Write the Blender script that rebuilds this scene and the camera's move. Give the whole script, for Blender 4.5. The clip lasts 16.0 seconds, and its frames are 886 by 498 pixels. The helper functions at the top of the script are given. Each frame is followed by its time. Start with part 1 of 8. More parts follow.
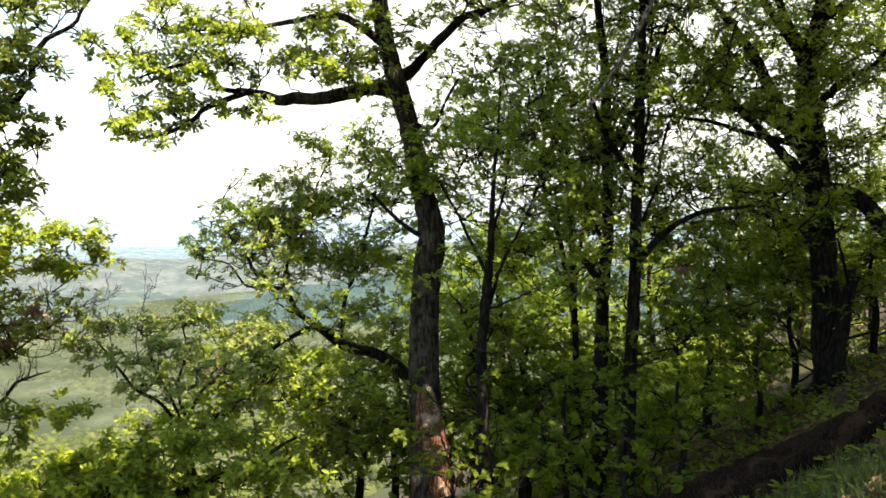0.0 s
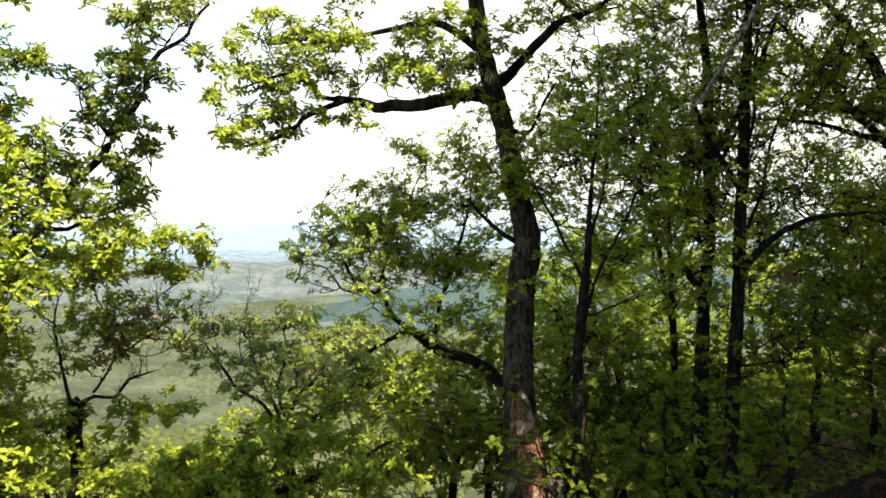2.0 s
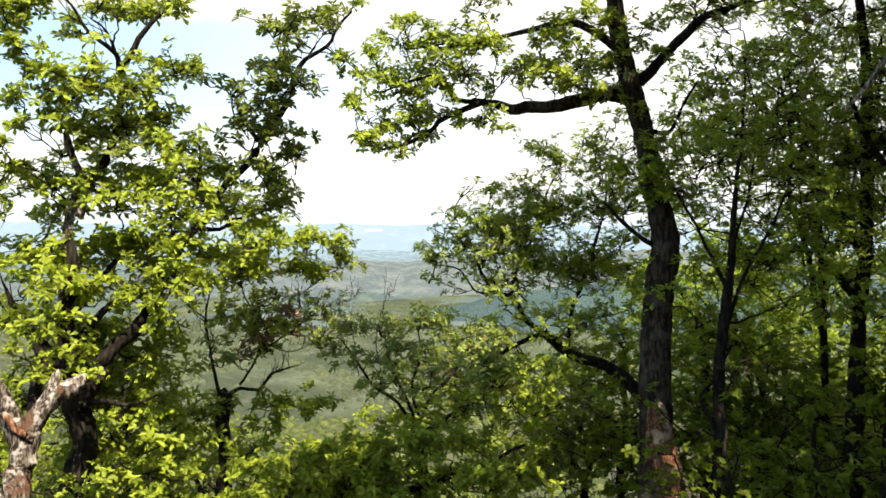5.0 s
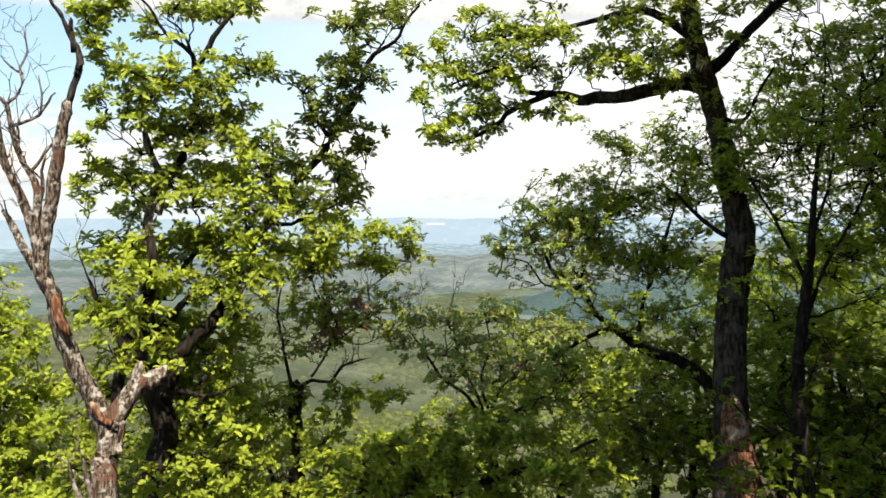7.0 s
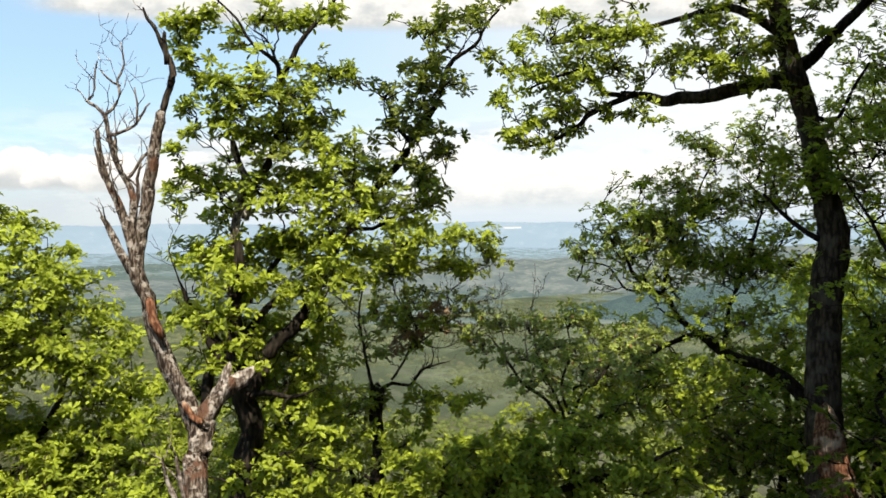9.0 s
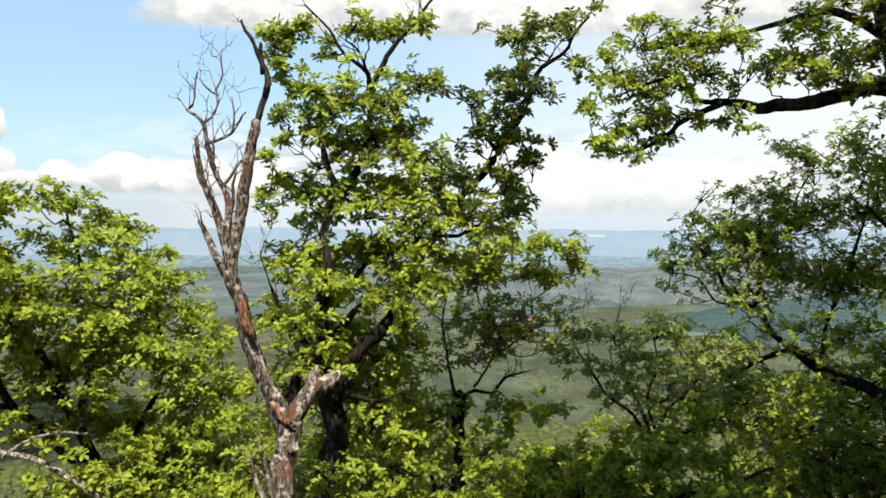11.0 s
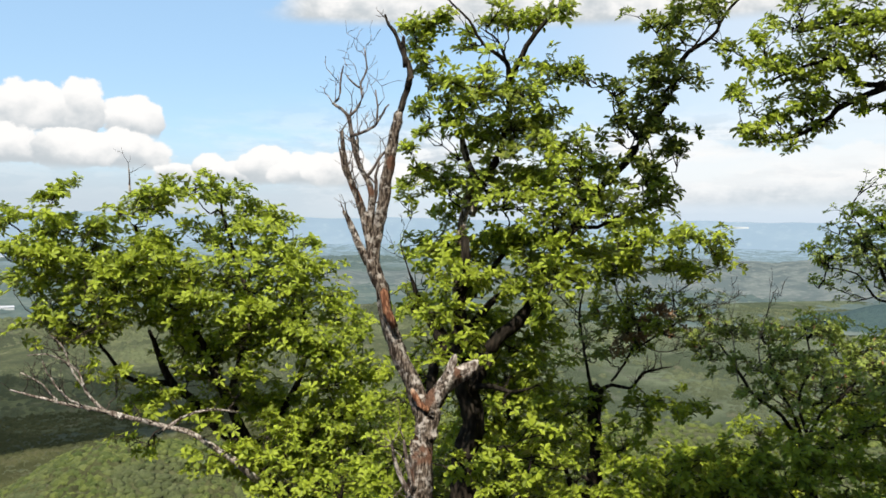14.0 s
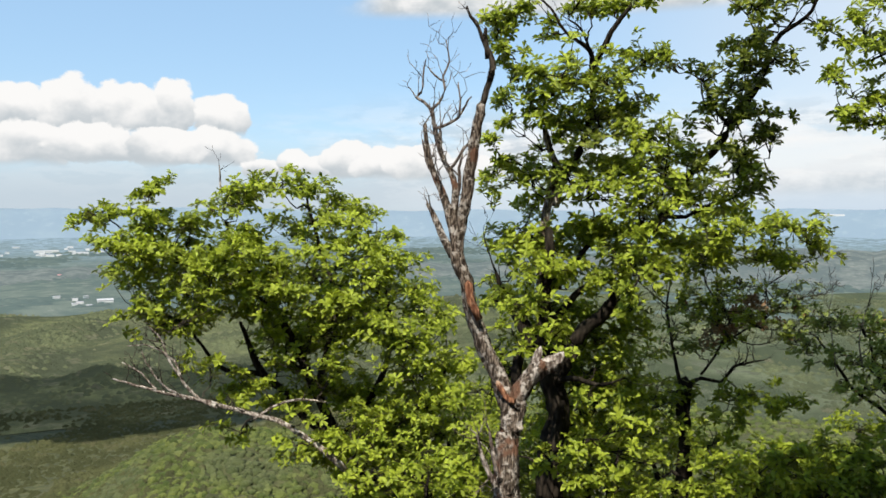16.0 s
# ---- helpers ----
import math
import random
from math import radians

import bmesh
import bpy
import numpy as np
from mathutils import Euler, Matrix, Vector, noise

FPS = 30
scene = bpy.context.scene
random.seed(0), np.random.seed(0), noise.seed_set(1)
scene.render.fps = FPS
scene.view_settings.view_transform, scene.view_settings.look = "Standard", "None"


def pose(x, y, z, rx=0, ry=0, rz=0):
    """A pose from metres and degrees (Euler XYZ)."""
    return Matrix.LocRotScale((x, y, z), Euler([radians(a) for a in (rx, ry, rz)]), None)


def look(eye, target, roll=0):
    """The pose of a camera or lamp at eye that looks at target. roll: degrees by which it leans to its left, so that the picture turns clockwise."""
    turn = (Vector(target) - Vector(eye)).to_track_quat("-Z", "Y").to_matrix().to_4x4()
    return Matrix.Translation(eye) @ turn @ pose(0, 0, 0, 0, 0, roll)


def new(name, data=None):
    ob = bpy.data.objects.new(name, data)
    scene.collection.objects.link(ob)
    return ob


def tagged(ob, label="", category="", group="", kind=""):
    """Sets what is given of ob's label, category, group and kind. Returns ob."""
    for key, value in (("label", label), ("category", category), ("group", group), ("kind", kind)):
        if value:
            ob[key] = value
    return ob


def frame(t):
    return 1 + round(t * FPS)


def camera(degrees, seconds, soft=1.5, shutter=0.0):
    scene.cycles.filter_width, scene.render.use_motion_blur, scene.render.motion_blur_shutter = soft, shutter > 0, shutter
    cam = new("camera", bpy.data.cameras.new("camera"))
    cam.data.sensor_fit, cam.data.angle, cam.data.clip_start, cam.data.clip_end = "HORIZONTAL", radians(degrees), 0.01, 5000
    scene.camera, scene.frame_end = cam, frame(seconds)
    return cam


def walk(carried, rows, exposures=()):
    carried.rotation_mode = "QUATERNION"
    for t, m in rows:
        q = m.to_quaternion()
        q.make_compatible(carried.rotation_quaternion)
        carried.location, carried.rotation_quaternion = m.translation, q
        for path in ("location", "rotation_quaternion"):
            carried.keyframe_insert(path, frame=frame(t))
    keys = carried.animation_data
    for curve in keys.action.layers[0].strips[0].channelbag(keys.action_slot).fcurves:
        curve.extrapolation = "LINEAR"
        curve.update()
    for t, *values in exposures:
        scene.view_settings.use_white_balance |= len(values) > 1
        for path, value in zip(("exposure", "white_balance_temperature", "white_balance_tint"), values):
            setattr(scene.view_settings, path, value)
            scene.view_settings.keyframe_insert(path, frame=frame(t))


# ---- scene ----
cam = camera(57.4, 16.0, soft=1.63)
WALK = [
    (0.0, look((-0.000, -0.000, 1.600), (-0.001, 9.994, 1.262), -0.31)),
    (0.5, look((-0.020, -0.000, 1.614), (-0.334, 9.991, 1.317), -0.14)),
    (1.0, look((-0.039, 0.002, 1.615), (-0.647, 9.980, 1.355), -0.22)),
    (1.5, look((-0.039, 0.010, 1.605), (-0.923, 9.968, 1.356), -0.17)),
    (2.0, look((-0.066, 0.017, 1.613), (-1.169, 9.952, 1.338), -0.12)),
    (2.5, look((-0.075, 0.028, 1.612), (-1.447, 9.930, 1.330), -0.21)),
    (3.0, look((-0.080, 0.026, 1.626), (-1.732, 9.885, 1.348), -0.15)),
    (3.5, look((-0.102, 0.027, 1.631), (-2.011, 9.840, 1.383), 0.03)),
    (4.0, look((-0.120, 0.024, 1.626), (-2.284, 9.784, 1.393), 0.14)),
    (6.5, look((-0.171, 0.024, 1.623), (-3.400, 9.482, 1.285), 0.04)),
    (7.0, look((-0.200, 0.016, 1.623), (-3.583, 9.420, 1.277), -0.19)),
    (7.5, look((-0.209, 0.011, 1.621), (-3.805, 9.335, 1.264), -0.30)),
    (8.0, look((-0.208, 0.013, 1.623), (-4.035, 9.245, 1.269), -0.28)),
    (8.5, look((-0.231, 0.010, 1.624), (-4.276, 9.149, 1.291), -0.17)),
    (9.0, look((-0.231, 0.003, 1.623), (-4.486, 9.048, 1.332), -0.46)),
    (9.5, look((-0.244, 0.000, 1.630), (-4.707, 8.945, 1.375), -0.32)),
    (12.0, look((-0.259, -0.020, 1.636), (-5.831, 8.280, 1.393), 0.46)),
    (12.5, look((-0.282, -0.010, 1.634), (-6.056, 8.150, 1.358), 0.43)),
    (13.0, look((-0.283, -0.016, 1.633), (-6.340, 7.936, 1.331), 0.48)),
    (13.5, look((-0.298, -0.021, 1.638), (-6.595, 7.741, 1.311), 0.60)),
    (14.0, look((-0.300, -0.036, 1.636), (-6.771, 7.581, 1.297), 0.63)),
    (14.5, look((-0.312, -0.038, 1.638), (-6.918, 7.460, 1.273), 0.48)),
    (15.0, look((-0.320, -0.036, 1.637), (-7.093, 7.309, 1.235), 0.27)),
    (15.5, look((-0.321, -0.038, 1.635), (-7.297, 7.115, 1.207), -0.19)),
    (16.0, look((-0.322, -0.052, 1.638), (-7.514, 6.881, 1.193), -0.11)),
]
walk(cam, WALK, exposures=[(0.0, 1.72, 7650, 12.5), (2.0, 1.55, 7650, 12.3), (4.2, 1.36, 7500, 12), (6.5, 1.15, 7400, 11.8), (9.0, 0.88, 7250, 11.2), (12.0, 0.80, 6920, 11), (16.0, 0.63, 6780, 10.6)])

# ---- world, sun ----
SUN_AZ, SUN_EL = radians(212), radians(57)      # azimuth counted from +y towards -x
sun_to = Vector((-math.sin(SUN_AZ) * math.cos(SUN_EL), math.cos(SUN_AZ) * math.cos(SUN_EL), math.sin(SUN_EL)))
sun = new("sun", bpy.data.lights.new("sun", "SUN"))
sun.data.energy, sun.data.angle, sun.data.color = 5.0, radians(0.53), (1.0, 0.95, 0.86)
sun.matrix_world = look((0, 0, 60), Vector((0, 0, 60)) - sun_to)


class Nodes:
    """Small builder for node trees."""

    def __init__(self, tree):
        self.tree = tree
        tree.nodes.clear()

    def add(self, node_type, **values):
        node = self.tree.nodes.new(node_type)
        for key, value in values.items():
            if key == "blend":
                node.blend_type = value
            elif key == "op":
                node.operation = value
            elif key == "kind":
                node.data_type = value
            elif key == "dims":
                node.noise_dimensions = value
            elif key == "feature":
                node.feature = value
        return node

    def put(self, socket, value):
        if isinstance(value, bpy.types.NodeSocket):
            self.tree.links.new(value, socket)
        else:
            socket.default_value = value

    def math(self, op, a, b=0.0, c=0.0):
        n = self.add("ShaderNodeMath", op=op)
        for s, v in zip(n.inputs, (a, b, c)):
            self.put(s, v)
        return n.outputs[0]

    def smooth(self, x, lo, hi):
        n = self.add("ShaderNodeMapRange")
        n.interpolation_type = "SMOOTHSTEP"
        self.put(n.inputs[0], x)
        self.put(n.inputs[1], lo)
        self.put(n.inputs[2], hi)
        return n.outputs[0]

    def noise(self, vector, scale, detail=4.0, rough=0.55, distortion=0.0):
        n = self.add("ShaderNodeTexNoise")
        self.put(n.inputs["Vector"], vector)
        n.inputs["Scale"].default_value = scale
        n.inputs["Detail"].default_value = detail
        n.inputs["Roughness"].default_value = rough
        n.inputs["Distortion"].default_value = distortion
        return n.outputs[0]

    def voronoi(self, vector, scale, feature="F1"):
        n = self.add("ShaderNodeTexVoronoi", feature=feature)
        self.put(n.inputs["Vector"], vector)
        n.inputs["Scale"].default_value = scale
        return n.outputs[0]

    def mix(self, factor, a, b):
        n = self.add("ShaderNodeMix", kind="RGBA")
        self.put(n.inputs[0], factor)
        self.put(n.inputs[6], a)
        self.put(n.inputs[7], b)
        return n.outputs[2]

    def vec(self, x, y, z):
        n = self.add("ShaderNodeCombineXYZ")
        for s, v in zip(n.inputs, (x, y, z)):
            self.put(s, v)
        return n.outputs[0]

    def scaled(self, vector, sx, sy, sz):
        n = self.add("ShaderNodeMapping")
        self.put(n.inputs[0], vector)
        n.inputs[3].default_value = (sx, sy, sz)
        return n.outputs[0]

    def coord(self, which="Object"):
        return self.add("ShaderNodeTexCoord").outputs[which]

    def bump(self, height, strength, distance):
        n = self.add("ShaderNodeBump")
        n.inputs["Strength"].default_value = strength
        n.inputs["Distance"].default_value = distance
        self.put(n.inputs["Height"], height)
        return n.outputs[0]


def rgb(r, g, b):
    return (r, g, b, 1.0)


world = bpy.data.worlds.new("sky")
scene.world = world
world.use_nodes = True
w = Nodes(world.node_tree)
sky = w.add("ShaderNodeTexSky")
sky.sky_type, sky.sun_disc = "NISHITA", False
sky.sun_elevation, sky.sun_rotation = SUN_EL, -SUN_AZ
sky.altitude, sky.dust_density, sky.ozone_density = 500.0, 0.25, 0.8
sky_bg = w.add("ShaderNodeBackground")
tint = w.add("ShaderNodeMix", kind="RGBA", blend="MULTIPLY")
tint.inputs[0].default_value = 1.0
w.put(tint.inputs[6], sky.outputs[0])
tint.inputs[7].default_value = (0.92, 1.0, 1.09, 1.0)
w.put(sky_bg.inputs[0], tint.outputs[2])
sky.air_density = 1.15
sky_bg.inputs[1].default_value = 0.097
# cumulus: banks near the horizon and scattered heaps above, by azimuth and height over the horizon
ray = w.coord("Generated")
sep = w.add("ShaderNodeSeparateXYZ")
w.put(sep.inputs[0], ray)
az = w.math("MULTIPLY", w.math("ARCTAN2", w.math("MULTIPLY", sep.outputs[0], -1.0), sep.outputs[1]), 57.2958)
el = w.math("MULTIPLY", w.math("ARCSINE", sep.outputs[2]), 57.2958)


def bank(base, top, az0, az1, soft_az, puff, seed, fine):
    """A row of cumulus from a flat base to billowed tops, between two azimuths: its mask and its shade."""
    p = w.vec(az, w.math("MULTIPLY", el, 1.5), seed)
    billow = w.noise(w.vec(az, w.math("MULTIPLY", el, 0.9), seed), puff, 5.0, 0.5)
    small = w.noise(p, fine, 3.0, 0.6)
    inside = w.math("MULTIPLY", w.smooth(az, az0 - soft_az, az0 + soft_az), w.math("SUBTRACT", 1.0, w.smooth(az, az1 - soft_az, az1 + soft_az)))
    roof = w.math("ADD", base, w.math("MULTIPLY", w.math("MULTIPLY", w.smooth(billow, 0.18, 0.62), inside), (top - base) * 1.35))
    roof = w.math("ADD", roof, w.math("MULTIPLY", w.math("SUBTRACT", small, 0.5), 2.2))
    mask = w.math("MULTIPLY", w.math("SUBTRACT", 1.0, w.smooth(w.math("SUBTRACT", el, roof), -0.35, 0.25)), w.smooth(el, base - 0.5, base + 0.35))
    mask = w.math("MULTIPLY", mask, w.smooth(inside, 0.02, 0.4))
    lit = w.smooth(w.math("ADD", w.math("DIVIDE", w.math("SUBTRACT", el, base), top - base), w.math("MULTIPLY", w.math("SUBTRACT", small, 0.5), 1.1)), -0.15, 0.5)
    return mask, lit


colour, strength_node = sky_bg.outputs[0], None
veil_p = w.scaled(ray, 3.0, 3.0, 14.0)
veil = w.math("MULTIPLY", w.smooth(w.noise(veil_p, 1.6, 6.0, 0.6), 0.36, 0.6), w.math("SUBTRACT", 1.0, w.smooth(el, 4.0, 9.0)))
veil = w.math("MULTIPLY", veil, w.smooth(el, -1.0, 2.0))
veil = w.math("MULTIPLY", veil, w.math("SUBTRACT", 1.0, w.math("MULTIPLY", w.smooth(az, 38.0, 60.0), 0.6)))
haze_low = w.math("MULTIPLY", w.math("SUBTRACT", 1.0, w.smooth(w.math("ABSOLUTE", el), 0.5, 6.0)), 0.7)
bright_side = w.math("MULTIPLY", w.math("SUBTRACT", 1.0, w.smooth(az, 2.0, 46.0)), w.smooth(az, -120.0, -60.0))


def cloud_layer(under, mask, lit, white, grey):
    tone = w.mix(lit, grey, white)
    bg = w.add("ShaderNodeBackground")
    w.put(bg.inputs[0], tone)
    bg.inputs[1].default_value = 0.62
    mixer = w.add("ShaderNodeMixShader")
    w.put(mixer.inputs[0], mask)
    w.put(mixer.inputs[1], under)
    w.put(mixer.inputs[2], bg.outputs[0])
    return mixer.outputs[0]


WHITE, GREY = rgb(0.98, 1.0, 1.02), rgb(0.56, 0.63, 0.69)
colour = cloud_layer(colour, 0.6, 1.0, rgb(0.42, 0.70, 1.02), GREY)
colour = cloud_layer(colour, w.math("MULTIPLY", bright_side, 0.75), 1.0, rgb(0.95, 0.98, 1.0), GREY)
fleck = w.smooth(w.noise(w.scaled(ray, 9.0, 9.0, 34.0), 2.2, 5.0, 0.6), 0.40, 0.56)
colour = cloud_layer(colour, veil, fleck, WHITE, rgb(0.62, 0.70, 0.78))
colour = cloud_layer(colour, w.math("MULTIPLY", haze_low, w.math("ADD", 1.0, w.math("MULTIPLY", w.smooth(az, 34.0, 58.0), 0.3))), w.math("SUBTRACT", 0.6, w.math("MULTIPLY", w.smooth(az, 34.0, 58.0), 0.6)), rgb(0.80, 0.90, 1.0), rgb(0.56, 0.67, 0.78))
low_blue = w.math("MULTIPLY", w.math("SUBTRACT", 1.0, w.smooth(el, -0.6, 3.2)), w.math("SUBTRACT", 0.85, w.math("MULTIPLY", w.smooth(az, 34.0, 50.0), 0.85)))
colour = cloud_layer(colour, low_blue, 1.0, rgb(0.60, 0.74, 0.90), GREY)
for spec in ((1.4, 4.8, 8.0, 27.0, 3.0, 0.13, 3.0, 0.55), (13.6, 19.0, -10.0, 49.0, 6.0, 0.07, 13.0, 0.5)):
    mask, lit = bank(*spec)
    colour = cloud_layer(colour, w.math("MULTIPLY", mask, 0.55 if spec[0] < 5 else 1.0), lit, WHITE, GREY)


def puff(under, centre, height, wide, tall, base, seed):
    """One billow of a cumulus: a ragged white head over a grey flat foot."""
    p = w.vec(az, w.math("MULTIPLY", el, 1.25), seed)
    curl = w.math("SUBTRACT", w.noise(p, 0.42, 5.0, 0.52), 0.5)
    across = w.math("POWER", w.math("DIVIDE", w.math("ABSOLUTE", w.math("SUBTRACT", az, centre)), wide), 2.0)
    up = w.math("DIVIDE", w.math("SUBTRACT", el, height), tall)
    rise = w.math("POWER", w.math("ABSOLUTE", up), 2.0)
    body = w.math("ADD", w.math("SUBTRACT", 1.0, w.math("SQRT", w.math("ADD", across, rise))), w.math("MULTIPLY", curl, 1.25))
    mask = w.math("MULTIPLY", w.smooth(body, 0.0, 0.13), w.smooth(w.math("ADD", el, w.math("MULTIPLY", curl, 0.8)), base - 0.25, base + 0.35))
    lit = w.smooth(w.math("ADD", up, w.math("MULTIPLY", curl, 2.2)), -0.75, 0.38)
    return cloud_layer(under, mask, lit, WHITE, GREY)


for base, rows, seed in ((5.3, ((80.0, 6.6, 3.4, 2.0), (74.2, 6.4, 2.7, 1.7), (70.4, 6.9, 2.1, 2.1), (61.2, 6.4, 2.3, 1.6), (64.4, 6.9, 1.7, 2.1), (67.2, 6.7, 2.3, 1.9), (90.0, 6.8, 6.0, 2.3)), 31.0),
                         (3.2, ((78.0, 4.5, 4.0, 1.6), (73.4, 4.4, 3.4, 1.6), (61.6, 4.4, 2.6, 1.5), (69.0, 4.5, 3.2, 1.5), (65.2, 4.5, 3.0, 1.5), (88.0, 4.4, 6.0, 1.6)), 8.0),
                         (2.4, ((58.6, 3.0, 1.7, 0.8), (56.4, 3.4, 1.6, 1.1), (54.8, 3.1, 2.0, 0.9), (52.8, 3.7, 2.0, 1.4), (50.4, 3.3, 2.2, 1.2), (47.6, 3.5, 2.6, 1.5), (44.0, 3.1, 2.4, 1.1)), 19.0)):
    for k, row in enumerate(rows):
        colour = puff(colour, *row, base, seed + 3.7 * k)
out = w.add("ShaderNodeOutputWorld")
w.put(out.inputs[0], colour)


# ---- materials ----
def material(name):
    m = bpy.data.materials.new(name)
    m.use_nodes = True
    return m, Nodes(m.node_tree)


def surface(n, shader):
    o = n.add("ShaderNodeOutputMaterial")
    n.put(o.inputs[0], shader)


def principled(n, colour, rough, normal=None, shine=0.25):
    p = n.add("ShaderNodeBsdfPrincipled")
    n.put(p.inputs["Base Color"], colour)
    n.put(p.inputs["Roughness"], rough)
    p.inputs["Specular IOR Level"].default_value = shine
    if normal is not None:
        n.put(p.inputs["Normal"], normal)
    return p.outputs[0]


def bark_material(name, dark, light, lichen, amount, scale=1.0, bare=None, flake=5.0):
    """Furrowed bark: long plates with dark cracks, lichen stains, and, where given, patches of bare red wood."""
    m, n = material(name)
    c = n.coord()
    plates = n.voronoi(n.scaled(c, 26 * scale, 26 * scale, 7 * scale), 1.0)
    grain = n.noise(n.scaled(c, 60 * scale, 60 * scale, 16 * scale), 1.0, 5.0, 0.65)
    stain = n.smooth(n.noise(c, flake, 4.0, 0.6), 0.5, 0.64)
    tone = n.mix(n.smooth(n.math("ADD", n.math("MULTIPLY", plates, 0.7), n.math("MULTIPLY", grain, 0.6)), 0.35, 0.85), light, dark)
    tone = n.mix(n.math("MULTIPLY", stain, amount), tone, lichen)
    if bare is not None:
        tone = n.mix(n.smooth(n.noise(c, 3.3, 3.0, 0.5), 0.60, 0.66), tone, bare)
    height = n.math("SUBTRACT", n.math("MULTIPLY", grain, 0.5), plates)
    surface(n, principled(n, tone, 0.95, n.bump(height, 0.9, 0.02), 0.08))
    return m


def leaf_material(name, low, high, glow_low, glow_high, gloss=0.085, odd=None, passing=0.34):
    """Thin leaves: their colour changes from leaf to leaf, and light passes through them."""
    m, n = material(name)
    rnd = n.math("FRACT", n.math("ADD", n.add("ShaderNodeNewGeometry").outputs["Random Per Island"], n.add("ShaderNodeObjectInfo").outputs["Random"]))
    c = n.add("ShaderNodeNewGeometry").outputs["Position"]
    patch = n.noise(c, 1.3, 3.0, 0.55)
    f = n.smooth(n.math("ADD", n.math("MULTIPLY", rnd, 0.7), n.math("MULTIPLY", patch, 0.7)), 0.25, 1.05)
    face, through_light = n.mix(f, low, high), n.mix(f, glow_low, glow_high)
    if odd is not None:
        pick = n.math("GREATER_THAN", n.math("FRACT", n.math("MULTIPLY", rnd, 17.3)), 0.965)
        face, through_light = n.mix(pick, face, odd), n.mix(pick, through_light, odd)
    d, t, g = n.add("ShaderNodeBsdfDiffuse"), n.add("ShaderNodeBsdfTranslucent"), n.add("ShaderNodeBsdfGlossy")
    n.put(d.inputs[0], face)
    n.put(t.inputs[0], through_light)
    g.inputs[0].default_value, g.inputs[1].default_value = rgb(0.9, 0.95, 0.85), 0.45
    a, b = n.add("ShaderNodeMixShader"), n.add("ShaderNodeMixShader")
    a.inputs[0].default_value = passing
    n.put(a.inputs[1], d.outputs[0])
    n.put(a.inputs[2], t.outputs[0])
    fres = n.add("ShaderNodeFresnel")
    fres.inputs[0].default_value = 1.38
    n.put(b.inputs[0], n.math("MULTIPLY", fres.outputs[0], gloss * 4))
    n.put(b.inputs[1], a.outputs[0])
    n.put(b.inputs[2], g.outputs[0])
    surface(n, b.outputs[0])
    return m


BARK = bark_material("oak bark", rgb(0.015, 0.012, 0.009), rgb(0.066, 0.053, 0.041), rgb(0.10, 0.093, 0.07), 0.35)
# bark copy with shade put into its colour, dark even in sun
BARK_SHADED = bark_material("dark bark", rgb(0.008, 0.0065, 0.005), rgb(0.034, 0.027, 0.020), rgb(0.045, 0.041, 0.03), 0.2)
BARK_PALE = bark_material("weathered bark", rgb(0.026, 0.018, 0.013), rgb(0.20, 0.16, 0.125), rgb(0.46, 0.42, 0.37), 0.75, 2.2, rgb(0.12, 0.065, 0.042), 17.0)
DEADWOOD = bark_material("dead grey wood", rgb(0.075, 0.055, 0.043), rgb(0.37, 0.325, 0.28), rgb(0.64, 0.60, 0.54), 0.55, 1.6, None, 14.0)
DEADTWIG = bark_material("dead brown twigs", rgb(0.045, 0.032, 0.026), rgb(0.19, 0.155, 0.13), rgb(0.50, 0.46, 0.41), 0.5, 1.6, None, 14.0)
# torn wood, its tone raised to carry sunlight painted on the patches
REDWOOD = bark_material("torn red wood", rgb(0.085, 0.034, 0.019), rgb(0.30, 0.15, 0.085), rgb(0.58, 0.44, 0.31), 0.55, 1.6)
BARK_LOG = bark_material("rotten wood", rgb(0.008, 0.005, 0.004), rgb(0.042, 0.023, 0.014), rgb(0.12, 0.065, 0.035), 0.4, 2.4)
BARK_BROWN = bark_material("brown oak bark", rgb(0.018, 0.014, 0.010), rgb(0.085, 0.062, 0.045), rgb(0.13, 0.115, 0.09), 0.4)
LEAF = leaf_material("fresh oak leaves", rgb(0.085, 0.118, 0.009), rgb(0.279, 0.340, 0.035), rgb(0.198, 0.260, 0.012), rgb(0.460, 0.545, 0.035))
LEAF_WOOD = leaf_material("thin leaves of the wood", rgb(0.115, 0.165, 0.016), rgb(0.25, 0.32, 0.035), rgb(0.29, 0.40, 0.025), rgb(0.57, 0.68, 0.055), passing=0.55)
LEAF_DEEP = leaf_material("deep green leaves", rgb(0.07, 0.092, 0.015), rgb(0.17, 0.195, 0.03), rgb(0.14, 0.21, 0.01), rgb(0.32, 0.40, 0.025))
LEAF_MIXED = leaf_material("young leaves with brown ones", rgb(0.118, 0.155, 0.032), rgb(0.255, 0.312, 0.075), rgb(0.24, 0.31, 0.04), rgb(0.44, 0.51, 0.085), odd=rgb(0.24, 0.13, 0.06))
LEAF_BROWN = leaf_material("withered brown leaves", rgb(0.17, 0.10, 0.055), rgb(0.32, 0.20, 0.11), rgb(0.2, 0.11, 0.05), rgb(0.34, 0.21, 0.1))
# leaf colour lowered, putting the shade under the crowns into it
LEAF_SHADED = leaf_material("broad shade leaves", rgb(0.056, 0.078, 0.006), rgb(0.128, 0.162, 0.012), rgb(0.17, 0.26, 0.014), rgb(0.40, 0.52, 0.045), 0.06, passing=0.55)


